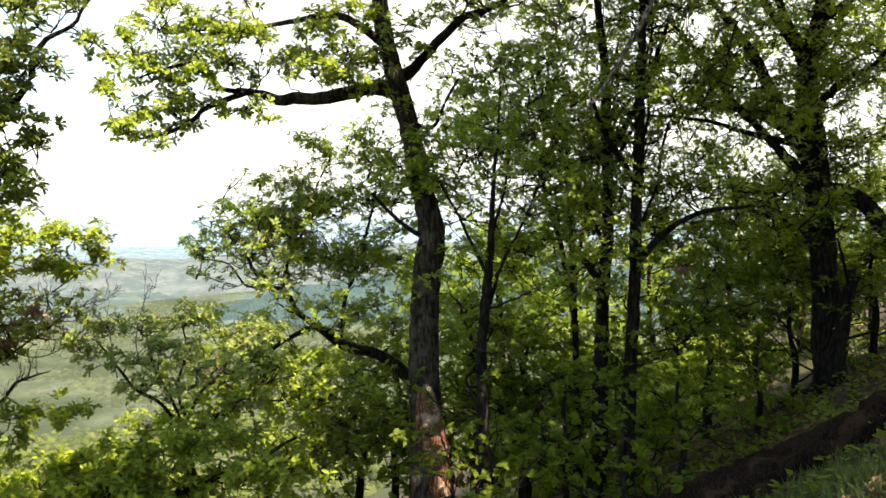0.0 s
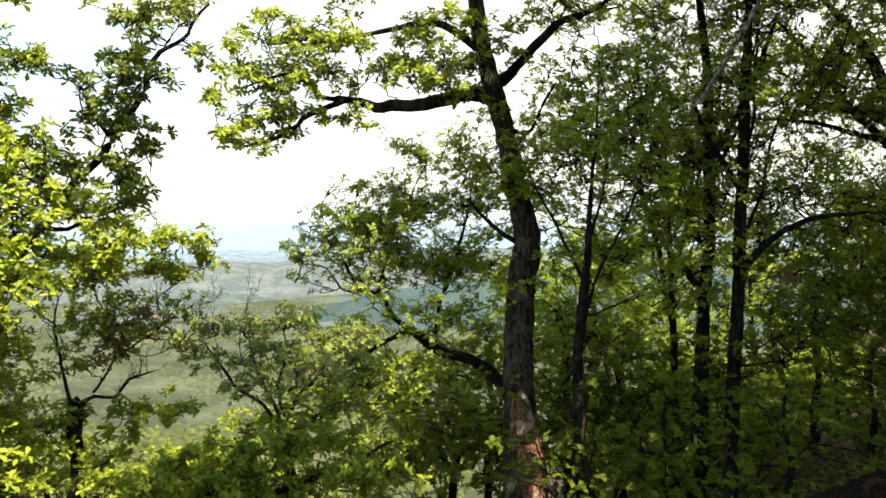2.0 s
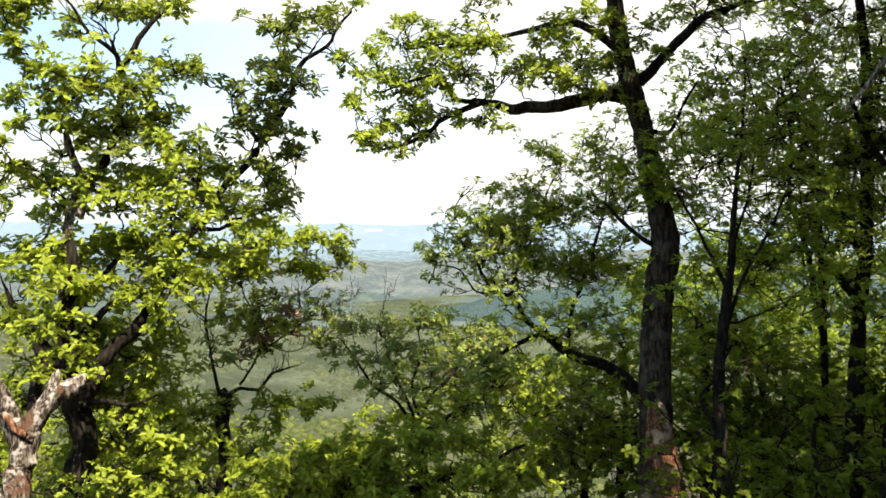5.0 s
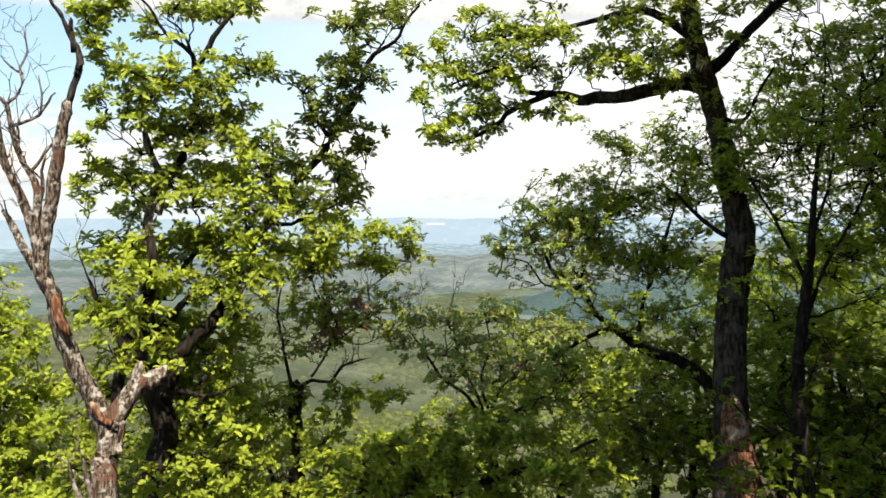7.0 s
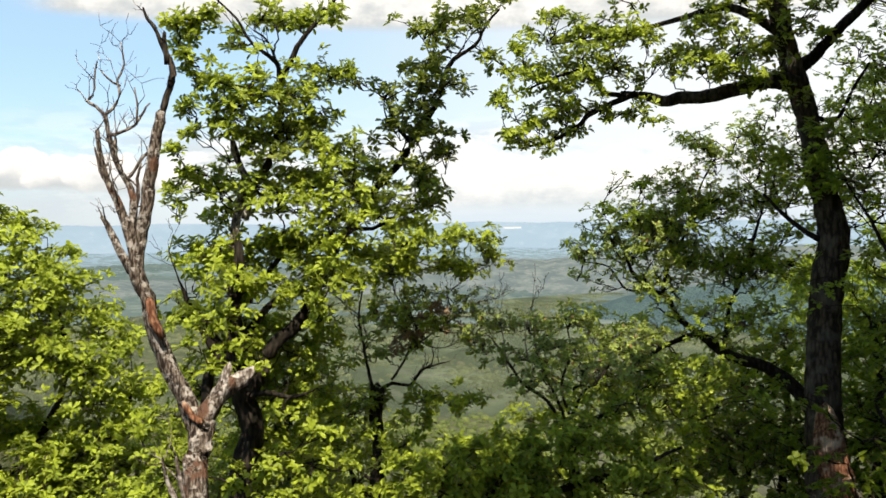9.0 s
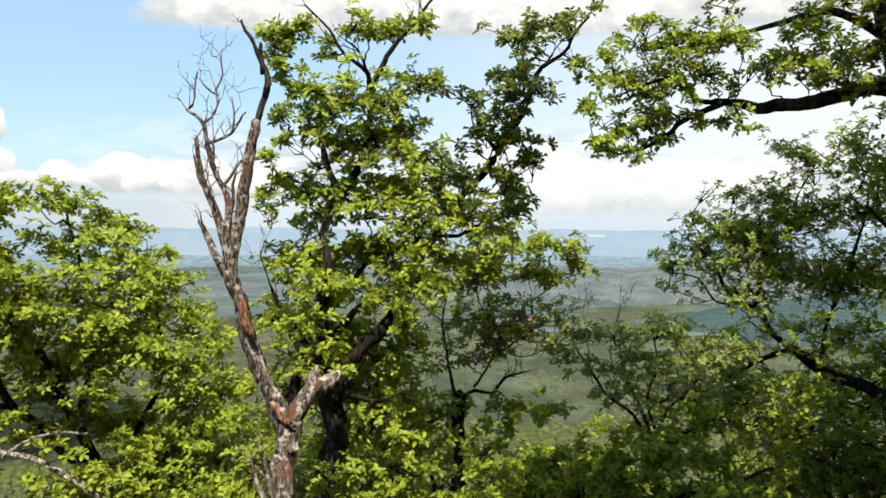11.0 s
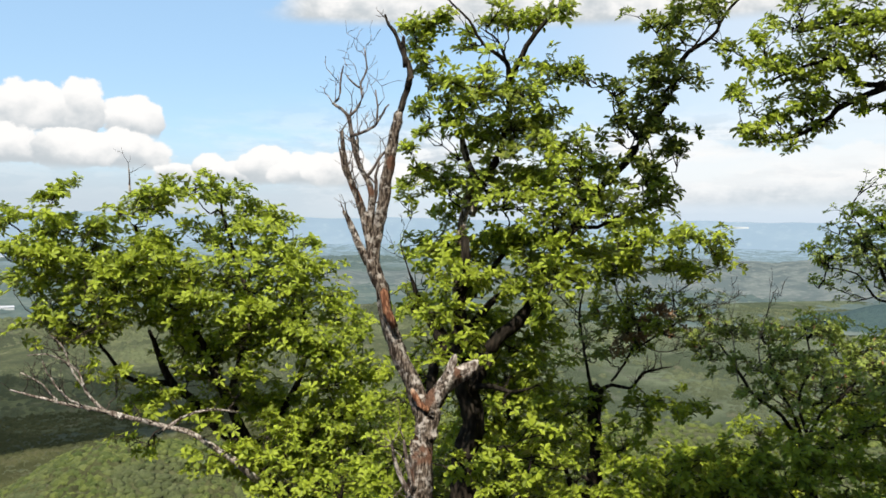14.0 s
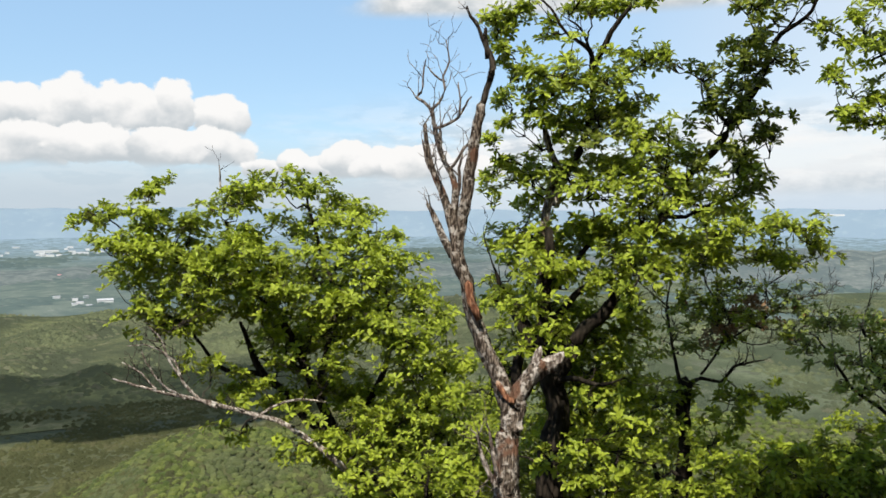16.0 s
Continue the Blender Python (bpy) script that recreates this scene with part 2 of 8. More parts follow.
def ground_material():
    m, n = material("slope with leaf litter and grass")
    c = n.coord()
    litter = n.noise(c, 9.0, 6.0, 0.7)
    crumbs = n.voronoi(c, 22.0)
    patch = n.smooth(n.noise(c, 0.55, 4.0, 0.55), 0.45, 0.58)
    brown = n.mix(n.smooth(litter, 0.3, 0.7), rgb(0.018, 0.011, 0.007), rgb(0.085, 0.05, 0.030))
    green = n.mix(n.smooth(litter, 0.3, 0.7), rgb(0.04, 0.06, 0.015), rgb(0.11, 0.15, 0.04))
    near = n.mix(n.math("MULTIPLY", patch, 0.3), brown, green)
    # beyond the slope: wooded hills with lighter clearings
    tex = n.noise(c, 0.16, 5.0, 0.7)
    woods = n.mix(n.smooth(tex, 0.35, 0.65), rgb(0.030, 0.036, 0.014), rgb(0.066, 0.070, 0.028))
    big = n.smooth(n.noise(c, 0.006, 4.0, 0.5), 0.5, 0.6)
    woods = n.mix(n.math("MULTIPLY", big, 0.5), woods, rgb(0.085, 0.080, 0.05))
    ln = n.add("ShaderNodeVectorMath", op="LENGTH")
    n.put(ln.inputs[0], c)
    far = n.smooth(ln.outputs[1], 40.0, 90.0)
    height = n.math("ADD", n.math("MULTIPLY", litter, 0.6), n.math("MULTIPLY", crumbs, 0.5))
    surface(n, principled(n, n.mix(far, near, woods), 0.95, n.bump(height, 0.7, 0.05)))
    return m


def canopy_material():
    m, n = material("distant spring woods")
    c = n.coord()
    rnd = n.add("ShaderNodeNewGeometry").outputs["Random Per Island"]
    patch = n.noise(c, 0.012, 4.0, 0.55)
    tone = n.mix(rnd, rgb(0.040, 0.060, 0.014), rgb(0.115, 0.138, 0.034))
    tone = n.mix(n.smooth(patch, 0.5, 0.62), tone, n.mix(rnd, rgb(0.052, 0.066, 0.024), rgb(0.09, 0.105, 0.045)))
    height = n.noise(c, 0.9, 4.0, 0.7)
    surface(n, principled(n, tone, 1.0, n.bump(height, 1.0, 1.2)))
    return m


def hazed_material(name, a, b, c3, scale, haze_glow, grain, far=None):
    """The plain far distance: woods and fields, summer haze painted into colour and emission."""
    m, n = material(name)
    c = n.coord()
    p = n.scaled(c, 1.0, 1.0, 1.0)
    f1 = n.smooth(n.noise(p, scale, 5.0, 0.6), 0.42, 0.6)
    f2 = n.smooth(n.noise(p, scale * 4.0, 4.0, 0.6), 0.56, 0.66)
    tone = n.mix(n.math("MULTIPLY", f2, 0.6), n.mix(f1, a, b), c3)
    # painted haze: the tone fades to the haze colour with distance
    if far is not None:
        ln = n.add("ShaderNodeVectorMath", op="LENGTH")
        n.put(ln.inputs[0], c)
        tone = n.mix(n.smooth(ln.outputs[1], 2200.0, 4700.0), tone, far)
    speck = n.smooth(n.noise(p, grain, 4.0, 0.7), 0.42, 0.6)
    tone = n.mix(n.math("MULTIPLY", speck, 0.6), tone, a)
    # emission stands in for light scattered by hazy air
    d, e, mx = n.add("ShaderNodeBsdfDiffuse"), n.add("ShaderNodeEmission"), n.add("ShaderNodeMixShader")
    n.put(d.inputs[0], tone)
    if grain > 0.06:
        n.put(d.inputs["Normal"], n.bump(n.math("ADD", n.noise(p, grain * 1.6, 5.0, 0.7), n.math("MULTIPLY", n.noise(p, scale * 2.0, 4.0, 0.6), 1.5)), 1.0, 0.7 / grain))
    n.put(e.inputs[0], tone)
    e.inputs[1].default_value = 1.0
    mx.inputs[0].default_value = haze_glow
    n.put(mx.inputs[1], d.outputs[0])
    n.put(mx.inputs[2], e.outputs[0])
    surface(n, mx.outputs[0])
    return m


GROUND = ground_material()
CANOPY = canopy_material()
# pale and blue-grey tones here carry painted haze, stronger farther out
MIDLAND = hazed_material("pale spring woods below", rgb(0.064, 0.076, 0.048), rgb(0.135, 0.152, 0.078), rgb(0.15, 0.15, 0.105), 0.008, 0.28, 0.07)
GROVES = hazed_material("hazy groves", rgb(0.074, 0.088, 0.052), rgb(0.128, 0.148, 0.08), rgb(0.13, 0.125, 0.09), 0.012, 0.25, 0.15)
MEADOW = hazed_material("pale meadows and thin woods", rgb(0.066, 0.083, 0.053), rgb(0.132, 0.156, 0.1), rgb(0.158, 0.158, 0.13), 0.010, 0.3, 0.08)
VALLEY = hazed_material("far valley", rgb(0.080, 0.112, 0.108), rgb(0.122, 0.152, 0.138), rgb(0.19, 0.205, 0.185), 0.007, 0.5, 0.025, rgb(0.20, 0.28, 0.35))
FARWOOD = hazed_material("far hazy woods", rgb(0.070, 0.100, 0.100), rgb(0.092, 0.124, 0.116), rgb(0.11, 0.135, 0.12), 0.006, 0.45, 0.05)
LOWWOOD = hazed_material("olive woods of the low ground", rgb(0.052, 0.058, 0.028), rgb(0.088, 0.092, 0.042), rgb(0.10, 0.095, 0.055), 0.012, 0.12, 0.15)
SPUR = hazed_material("dark far woods", rgb(0.057, 0.092, 0.097), rgb(0.074, 0.115, 0.109), rgb(0.088, 0.123, 0.115), 0.01, 0.4, 0.1)
RIDGE = hazed_material("far wooded ridge", rgb(0.092, 0.118, 0.122), rgb(0.150, 0.172, 0.168), rgb(0.195, 0.200, 0.185), 0.016, 0.5, 0.06)
HORIZON = hazed_material("blue hills on the horizon", rgb(0.20, 0.275, 0.345), rgb(0.22, 0.295, 0.36), rgb(0.245, 0.32, 0.38), 0.004, 0.6, 0.02)


def plain(name, a, b, scale, rough=0.8):
    m, n = material(name)
    surface(n, principled(n, n.mix(n.noise(n.coord(), scale, 4.0, 0.6), a, b), rough))
    return m


FAR_WHITE = plain("pale far walls", rgb(0.36, 0.38, 0.38), rgb(0.55, 0.56, 0.55), 0.2)
FAR_ROOF = plain("grey far roofs", rgb(0.26, 0.28, 0.3), rgb(0.4, 0.4, 0.42), 0.2)
GRASS = leaf_material("slope grass", rgb(0.06, 0.09, 0.02), rgb(0.14, 0.18, 0.05), rgb(0.1, 0.15, 0.03), rgb(0.2, 0.28, 0.06), 0.02)
LITTER = leaf_material("fallen leaves", rgb(0.11, 0.06, 0.035), rgb(0.36, 0.23, 0.14), rgb(0.1, 0.06, 0.03), rgb(0.24, 0.14, 0.07), 0.02)


# ---- mesh helpers ----
def mesh_object(name, verts, faces, mat, parent=None, smooth=True):
    """A mesh from arrays: verts (n, 3), faces a list of index arrays, each (m, 3) or (m, 4)."""
    me = bpy.data.meshes.new(name)
    sizes = np.concatenate([np.full(len(f), f.shape[1], np.int32) for f in faces])
    loops = np.concatenate([f.ravel() for f in faces]).astype(np.int32)
    me.vertices.add(len(verts))
    me.vertices.foreach_set("co", np.asarray(verts, np.float32).ravel())
    me.loops.add(len(loops))
    me.loops.foreach_set("vertex_index", loops)
    me.polygons.add(len(sizes))
    me.polygons.foreach_set("loop_start", np.concatenate([[0], np.cumsum(sizes)[:-1]]).astype(np.int32))
    me.polygons.foreach_set("loop_total", sizes)
    me.polygons.foreach_set("use_smooth", np.full(len(sizes), smooth))
    me.update(calc_edges=True)
    me.materials.append(mat)
    ob = new(name, me)
    if parent is not None:
        ob.parent = parent
        ob.matrix_parent_inverse = Matrix.Translation(parent.location).inverted()
    return ob


def terrain(x, y):
    """Height of the ground: the wooded slope falls to the left and away, to a valley with a round spur; to the right it climbs."""
    drop = 0.28 * y - 0.46 * x
    q = np.maximum(drop, 0) / 160.0
    z = np.where(drop > 0, -160.0 * (1 - np.exp(-q * (1 + np.maximum(drop, 0) / 200.0))), 24.0 * np.tanh(-drop / 24.0))
    ca, sa = math.cos(radians(63)), math.sin(radians(63))
    out_way = -sa * x + ca * y - 430
    along = -ca * x - sa * y
    z = z + 41.0 * np.exp(-(along / np.where(along < 0, 100.0, 38.0)) ** 2 / 2 - (out_way / 60.0) ** 2 / 2)
    r = np.hypot(x, y)
    a = np.degrees(np.arctan2(-x, y))
    roll = np.clip((r - 450) / 300, 0, 1)
    z = z - 14 * np.clip((r - 640) / 200, 0, 1)
    z = z + roll * (3 * np.sin(r / 60.0 + a * 0.11) + 2 * np.sin(a * 0.23 + r / 110.0)) - 6 * roll
    near = np.clip(1 - r / 60, 0, 1)
    return z + near * (0.10 * np.sin(x * 1.7 + 0.6 * y) * np.cos(y * 1.3) + 0.05 * np.sin(4.1 * x) * np.sin(3.3 * y + 1.0))


def polar_sheet(name, radii, angles, height, mat):
    R, A = np.meshgrid(radii, np.radians(angles), indexing="ij")
    X, Y = -np.sin(A) * R, np.cos(A) * R
    V = np.stack([X, Y, height(X, Y)], -1).reshape(-1, 3)
    n, k = R.shape
    i = (np.arange(n - 1)[:, None] * k + np.arange(k - 1)[None, :]).ravel()
    return mesh_object(name, V, [np.stack([i, i + k, i + k + 1, i + 1], -1)[:, ::-1]], mat)


def smooth_path(points, step):
    """A rounded path (Catmull-Rom) through x, y, z, radius rows."""
    p = np.asarray(points, float)
    p = np.concatenate([[2 * p[0] - p[1]], p, [2 * p[-1] - p[-2]]])
    rows = []
    for i in range(1, len(p) - 2):
        k = max(2, int(np.linalg.norm(p[i + 1, :3] - p[i, :3]) / step))
        for u in np.arange(k) / k:
            rows.append(0.5 * (2 * p[i] + (p[i + 1] - p[i - 1]) * u + (2 * p[i - 1] - 5 * p[i] + 4 * p[i + 1] - p[i + 2]) * u * u + (3 * p[i] - p[i - 1] - 3 * p[i + 1] + p[i + 2]) * u ** 3))
    rows.append(p[-2])
    return np.array(rows)


def tube(path, sides, rough, rng, closed=True):
    """Vertices and faces of a tapered, uneven round limb along a path."""
    c, r = path[:, :3], np.maximum(path[:, 3], 0.002)
    t = np.gradient(c, axis=0)
    t /= np.linalg.norm(t, axis=1)[:, None] + 1e-9
    ref = np.where(np.abs(t[:, 2:3]) < 0.9, [[0, 0, 1.0]], [[1.0, 0, 0]])
    a = np.cross(t, ref)
    a /= np.linalg.norm(a, axis=1)[:, None] + 1e-9
    b = np.cross(t, a)
    ang = np.arange(sides) / sides * 2 * np.pi
    lump = 1 + rough * (0.5 * np.sin(ang[None, :] * 3 + np.arange(len(c))[:, None] * 0.21 + rng.rand() * 6) + rng.uniform(-0.6, 0.6, (len(c), sides)))
    V = c[:, None, :] + (np.cos(ang)[None, :, None] * a[:, None, :] + np.sin(ang)[None, :, None] * b[:, None, :]) * (r[:, None] * lump)[:, :, None]
    V = np.concatenate([V.reshape(-1, 3), c[:1], c[-1:] + t[-1:] * r[-1]])
    n = len(c)
    i = (np.arange(n - 1)[:, None] * sides + np.arange(sides)[None, :]).ravel()
    j = (np.arange(n - 1)[:, None] * sides + (np.arange(sides)[None, :] + 1) % sides).ravel()
    s = np.arange(sides if closed else 0)
    caps = np.concatenate([np.stack([np.full(len(s), n * sides), (s + 1) % sides, s], -1), np.stack([np.full(len(s), n * sides + 1), (n - 1) * sides + s, (n - 1) * sides + (s + 1) % sides], -1)])
    return V, np.stack([i, j, j + sides, i + sides], -1), caps


LEAF_SHAPES = {"oak": (0.40, 0.13, 0.76, 0.235), "maple": (0.26, 0.34, 0.66, 0.36)}


def leaf_mesh(pos, along, normal, size, shape, rng):
    """Many thin leaves, each of two halves folded along the midrib and bent down to the tip."""
    n = len(pos)
    side = np.cross(normal, along)
    side /= np.linalg.norm(side, axis=1)[:, None] + 1e-9
    normal = np.cross(along, side)
    u1, v1, u2, v2 = LEAF_SHAPES[shape]
    outline = [(0, 0), (u1, v1), (u2, v2), (1, 0), (u2, -v2), (u1, -v1)]
    bend = rng.uniform(0.05, 0.45, n)
    wide = rng.uniform(0.8, 1.25, n)
    V = np.empty((n, 6, 3))
    for k, (u, v) in enumerate(outline):
        h = abs(v) * 0.5 - bend * u * u
        V[:, k] = pos + size[:, None] * (along * u + side * (v * wide)[:, None] + normal * h[:, None])
    base = np.arange(n)[:, None] * 6
    return V.reshape(-1, 3), [np.concatenate([base + np.array(f) for f in ((0, 3, 2, 1), (0, 5, 4, 3))])]


def unit(v):
    return v / (np.linalg.norm(v, axis=-1, keepdims=True) + 1e-9)


# ---- trees ----
FOREST = {}


def tree(name, base, label, category="tree", group="", seed=0):
    """An empty at the foot of a tree, which takes its limbs and sprays."""
    ob = new(name)
    ob.location = (base[0], base[1], base[2])
    tagged(ob, label, category, group)
    FOREST[ob.name] = dict(ob=ob, nodes=[], twig_v=[], twig_f=[], count=0, leaves={}, rng=np.random.RandomState(seed + 7))
    return ob


def limb(owner, name, points, mat, twigs=0, sides=12, rough=0.10):
    """One limb as a part of its tree, with a few bare twigs where asked for."""
    st = FOREST[owner.name]
    path = smooth_path(points, 0.07)
    rng = st["rng"]
    wob = np.cumsum(rng.normal(0, 0.005, (len(path), 3)), axis=0)
    wob -= np.linspace(0, 1, len(path))[:, None] * wob[-1]
    path[:, :3] += wob
    V, q, c = tube(path, sides if path[:, 3].max() > 0.03 else 7, rough, rng)
    part = mesh_object(name, V, [q, c], mat, owner)
    st["nodes"].append(path)
    for _ in range(twigs):
        k = rng.randint(len(path) // 3, len(path))
        d = unit(rng.normal(0, 0.55, 3) + unit(path[min(k + 2, len(path) - 1), :3] - path[k - 2, :3]) * 0.6 + [0, 0, 0.7])
        length = rng.uniform(0.12, 0.36)
        tw = add_twig(st, path[k, :3], path[k, :3] + d * length, min(path[k, 3] * 0.5, 0.007), rng)
        for _ in range(2):
            j = rng.randint(1, 4)
            add_twig(st, tw[j], tw[j] + unit(rng.normal(0, 1, 3) + d + [0, 0, 0.4]) * length * rng.uniform(0.3, 0.6), 0.003, rng, 3)
    return part


def add_twig(st, a, b, r, rng, sides=4):
    """A thin crooked twig from a to b; returns points on it."""
    k = 4 if sides == 3 else (9 if sides == 5 else 5)
    u = np.linspace(0, 1, k)[:, None]
    span = np.linalg.norm(b - a)
    p = a + (b - a) * u + np.sin(u * np.pi) * rng.normal(0, 0.11 * span, 3) + rng.normal(0, 0.05 * span, (k, 3)) * np.sin(u * np.pi)
    if sides == 5:
        p = p + (np.sin(u * rng.uniform(5, 9) + rng.rand() * 6) * rng.normal(0, 0.07 * span, 3) - [0, 0, 0.10 * span]) * np.sin(u * np.pi)
    path = np.concatenate([p, (r * (1 - 0.7 * u))], axis=1)
    V, q, c = tube(path, sides, 0.0, rng, sides > 3)
    st["twig_v"].append(V)
    st["twig_f"].append((q + st["count"], c + st["count"]))
    st["count"] += len(V)
    return p


def sprays(owner, blobs, mat, dens=1.0, leaf=0.084, shape="oak", flat=0.6, rosette=8):
    """Boughs that end in pads of leafy shoots: each blob is x, y, z and the reach of its twigs."""
    st = FOREST[owner.name]
    rng = st["rng"]
    nodes = np.concatenate(st["nodes"])
    spots = np.array([b[:3] for b in blobs])
    near = np.array([np.linalg.norm(nodes[:, :3] - p, axis=1).min() for p in spots])
    for x, y, z, r in [blobs[i] for i in np.argsort(near)]:
        c = np.array([x, y, z])
        flat_way = np.hypot(nodes[:, 0] - x, nodes[:, 1] - y)
        d = np.linalg.norm(nodes[:, :3] - c, axis=1) + 1.1 * np.maximum(0, nodes[:, 2] - z + 0.55 * flat_way)
        root = nodes[np.argmin(d * rng.uniform(0.8, 1.35, len(d)))]
        bough = add_twig(st, root[:3], c, min(root[3] * 0.75, 0.006 + 0.009 * np.linalg.norm(root[:3] - c), 0.022), rng, 5)
        nodes = np.concatenate([nodes, np.column_stack([bough[2:], np.full(len(bough) - 2, 0.014)])])
        tips = max(5, int(33 * dens * (r / 0.4) ** 2))
        subs = max(3, tips // 4)
        P, D = [], []
        for k in range(subs):
            turn = k * 2.4 + rng.uniform(-0.5, 0.5)
            v = np.array([math.cos(turn), math.sin(turn), rng.normal(0.05, 0.55) * flat]) * r * rng.uniform(0.3, 1.2)
            tw = add_twig(st, bough[rng.randint(4, 9)], c + v, 0.0075, rng, 3)
            out_dir = unit(tw[-1] - tw[-2])
            P.append(tw[-1])
            D.append(out_dir)
            for _ in range(max(1, tips // subs - 1)):
                j = rng.randint(1, 4)
                e2 = tw[j] + unit(rng.normal(0, 1, 3) * [1, 1, flat] + out_dir * 0.8 + [0, 0, 0.25]) * rng.uniform(0.22, 0.45) * r
                if rng.rand() < 0.22:
                    add_twig(st, tw[j], e2, 0.0045, rng, 3)
                P.append(e2)
                D.append(unit(e2 - tw[j]))
        P, D = np.array(P), unit(np.array(D) * 0.7 + [0.02, -0.08, 0.75] + rng.normal(0, 0.22, (len(D), 3)))
        n = len(P) * rosette
        pos, d = np.repeat(P, rosette, 0), np.repeat(D, rosette, 0)
        a0 = unit(np.cross(d, unit(rng.normal(0, 1, (len(P), 3))).repeat(rosette, 0)))
        phi = (np.tile(np.arange(rosette), len(P)) * 2.4 + rng.uniform(-0.4, 0.4, n))[:, None]
        perp = a0 * np.cos(phi) + np.cross(d, a0) * np.sin(phi)
        ang = rng.uniform(0.7, 1.7, n)[:, None]
        along = unit(d * np.cos(ang) + perp * np.sin(ang))
        normal = unit(d * np.sin(ang) - perp * np.cos(ang) + [0.05, -0.2, 0.25] + rng.normal(0, 0.2, (n, 3)))
        pos = pos - d * (rng.rand(n)[:, None] * 0.035)
        st["leaves"].setdefault((mat.name, shape), []).append((pos, along, normal, leaf * rng.uniform(0.6, 1.15, n)))


def crown(owner, centre, reach, count, r, mat, dens=1.0, **more):
    """Sprays scattered through the outer part of an ellipsoid."""
    rng = FOREST[owner.name]["rng"]
    rows = []
    for _ in range(count):
        v = unit(rng.normal(0, 1, 3)) * rng.uniform(0.35, 1.0)
        rows.append((*(np.array(centre) + v * np.array(reach)), r * rng.uniform(0.7, 1.3)))
    sprays(owner, rows, mat, dens, **more)


ONE_LEAF = {}


def finish(owner, mat, singles=0):
    """Joins the twigs and the foliage of a tree; the leaves on its open side stay single."""
    st = FOREST[owner.name]
    if st["twig_v"]:
        q = np.concatenate([f[0] for f in st["twig_f"]])
        c = np.concatenate([f[1] for f in st["twig_f"]])
        tagged(mesh_object("fine_branching", np.concatenate(st["twig_v"]), [q, c], mat, owner), kind="stuff")
    for (mat_name, shape), rows in st["leaves"].items():
        pos, along, normal, size = (np.concatenate(k) for k in zip(*rows))
        order = np.argsort(pos[:, 1])
        own, rest = order[:min(singles, 290)], order[min(singles, 290):]
        singles -= len(own)
        V, F = leaf_mesh(pos[rest], along[rest], normal[rest], size[rest], shape, st["rng"])
        tagged(mesh_object("foliage", V, F, bpy.data.materials[mat_name], owner), kind="stuff")
        for i in own:
            key = (mat_name, shape, i % 3)
            if key not in ONE_LEAF:
                V, F = leaf_mesh(np.zeros((1, 3)), np.array([[1.0, 0, 0]]), np.array([[0, 0, 1.0]]), np.ones(1), shape, st["rng"])
                first = mesh_object("leaf", V, F, bpy.data.materials[mat_name], owner)
                ONE_LEAF[key] = first.data
            else:
                first = new("leaf", ONE_LEAF[key])
                first.parent = owner
                first.matrix_parent_inverse = Matrix.Translation(owner.location).inverted()
            side = unit(np.cross(normal[i], along[i]))
            up = np.cross(along[i], side)
            m = Matrix([[*r, 0] for r in np.stack([along[i], side, up], 1) * size[i]] + [[0, 0, 0, 1]])
            m.translation = pos[i]
            first.matrix_basis = m


# ---- ground and distance ----
ground = polar_sheet("ground", np.concatenate([[0.0005], np.geomspace(0.4, 4900, 180)]), np.linspace(-180, 180, 361), terrain, GROUND)
tagged(ground, "steep wooded slope of leaf litter and grass above a valley", "ground", kind="structure")


def polar(x, y):
    return np.hypot(x, y), np.degrees(np.arctan2(-x, y))


def midland(x, y):
    r, a = polar(x, y)
    calm = np.where(a < 40, np.clip((1450 - r) / 450, 0.12, 1), 1.0)
    bumps = calm * 9 * np.sin(r / 70.0 + a * 0.35) * np.sin(a * 0.5 + 1.0) + 3 * np.sin(r / 31.0 + a * 0.8)
    return -168 + 12 * np.clip((r - 700) / 300, 0, 1) + np.clip((r - 820) / 100, 0, 1) * bumps - np.where(a > 40, 40 * np.clip((r - 1440) / 80, 0, 1), 0)


def far_plain(x, y):
    r, a = polar(x, y)
    return -156 + 4 * np.sin(a * 0.4 + r / 400.0) + np.clip((r - 3600) / 1200, 0, 1) * 55 - np.where(a > 40, 45 * np.clip((1430 - r) / 130, 0, 1), 0)


def spur(x, y):
    """A dark wooded spur that comes down into the valley from the side of the ridge."""
    r, a = polar(x, y)
    top = -168 + 44 * np.clip((19.0 - a) / 8.0, 0, 1) + 46 * np.clip((13 - a) / 14, 0, 1) + 2 * np.sin(a * 2.1)
    return -170 + (top + 170) * np.exp(-((r - 1480) / 180.0) ** 2)


def far_ridge(x, y):
    r, a = polar(x, y)
    top = -94 + 36 * np.clip((18 - a) / 14, 0, 1) + 3 * np.sin(a * 0.9 + 1) + 1.5 * np.sin(a * 2.7) + 2.2 * np.sin(a * 5.3) * np.sin(a * 1.3) + 1.6 * np.sin(a * 9.1) + 1.2 * np.sin(a * 15.7) - 50 * np.clip((a - 26) / 14, 0, 1)
    return -170 + (top + 170) * np.exp(-((r - 2300) / 330.0) ** 2)


def far_hills(x, y):
    r, a = polar(x, y)
    top = 24 + 9 * np.sin(a * 0.10 + 0.4) + 5 * np.sin(a * 0.33) + 3.0 * np.sin(a * 0.9) + 1.5 * np.sin(a * 2.3) - 14 * np.clip((40 - a) / 14, 0, 1)
    return -150 + (top + 150) * np.clip((r - 4300) / 400, 0, 1)


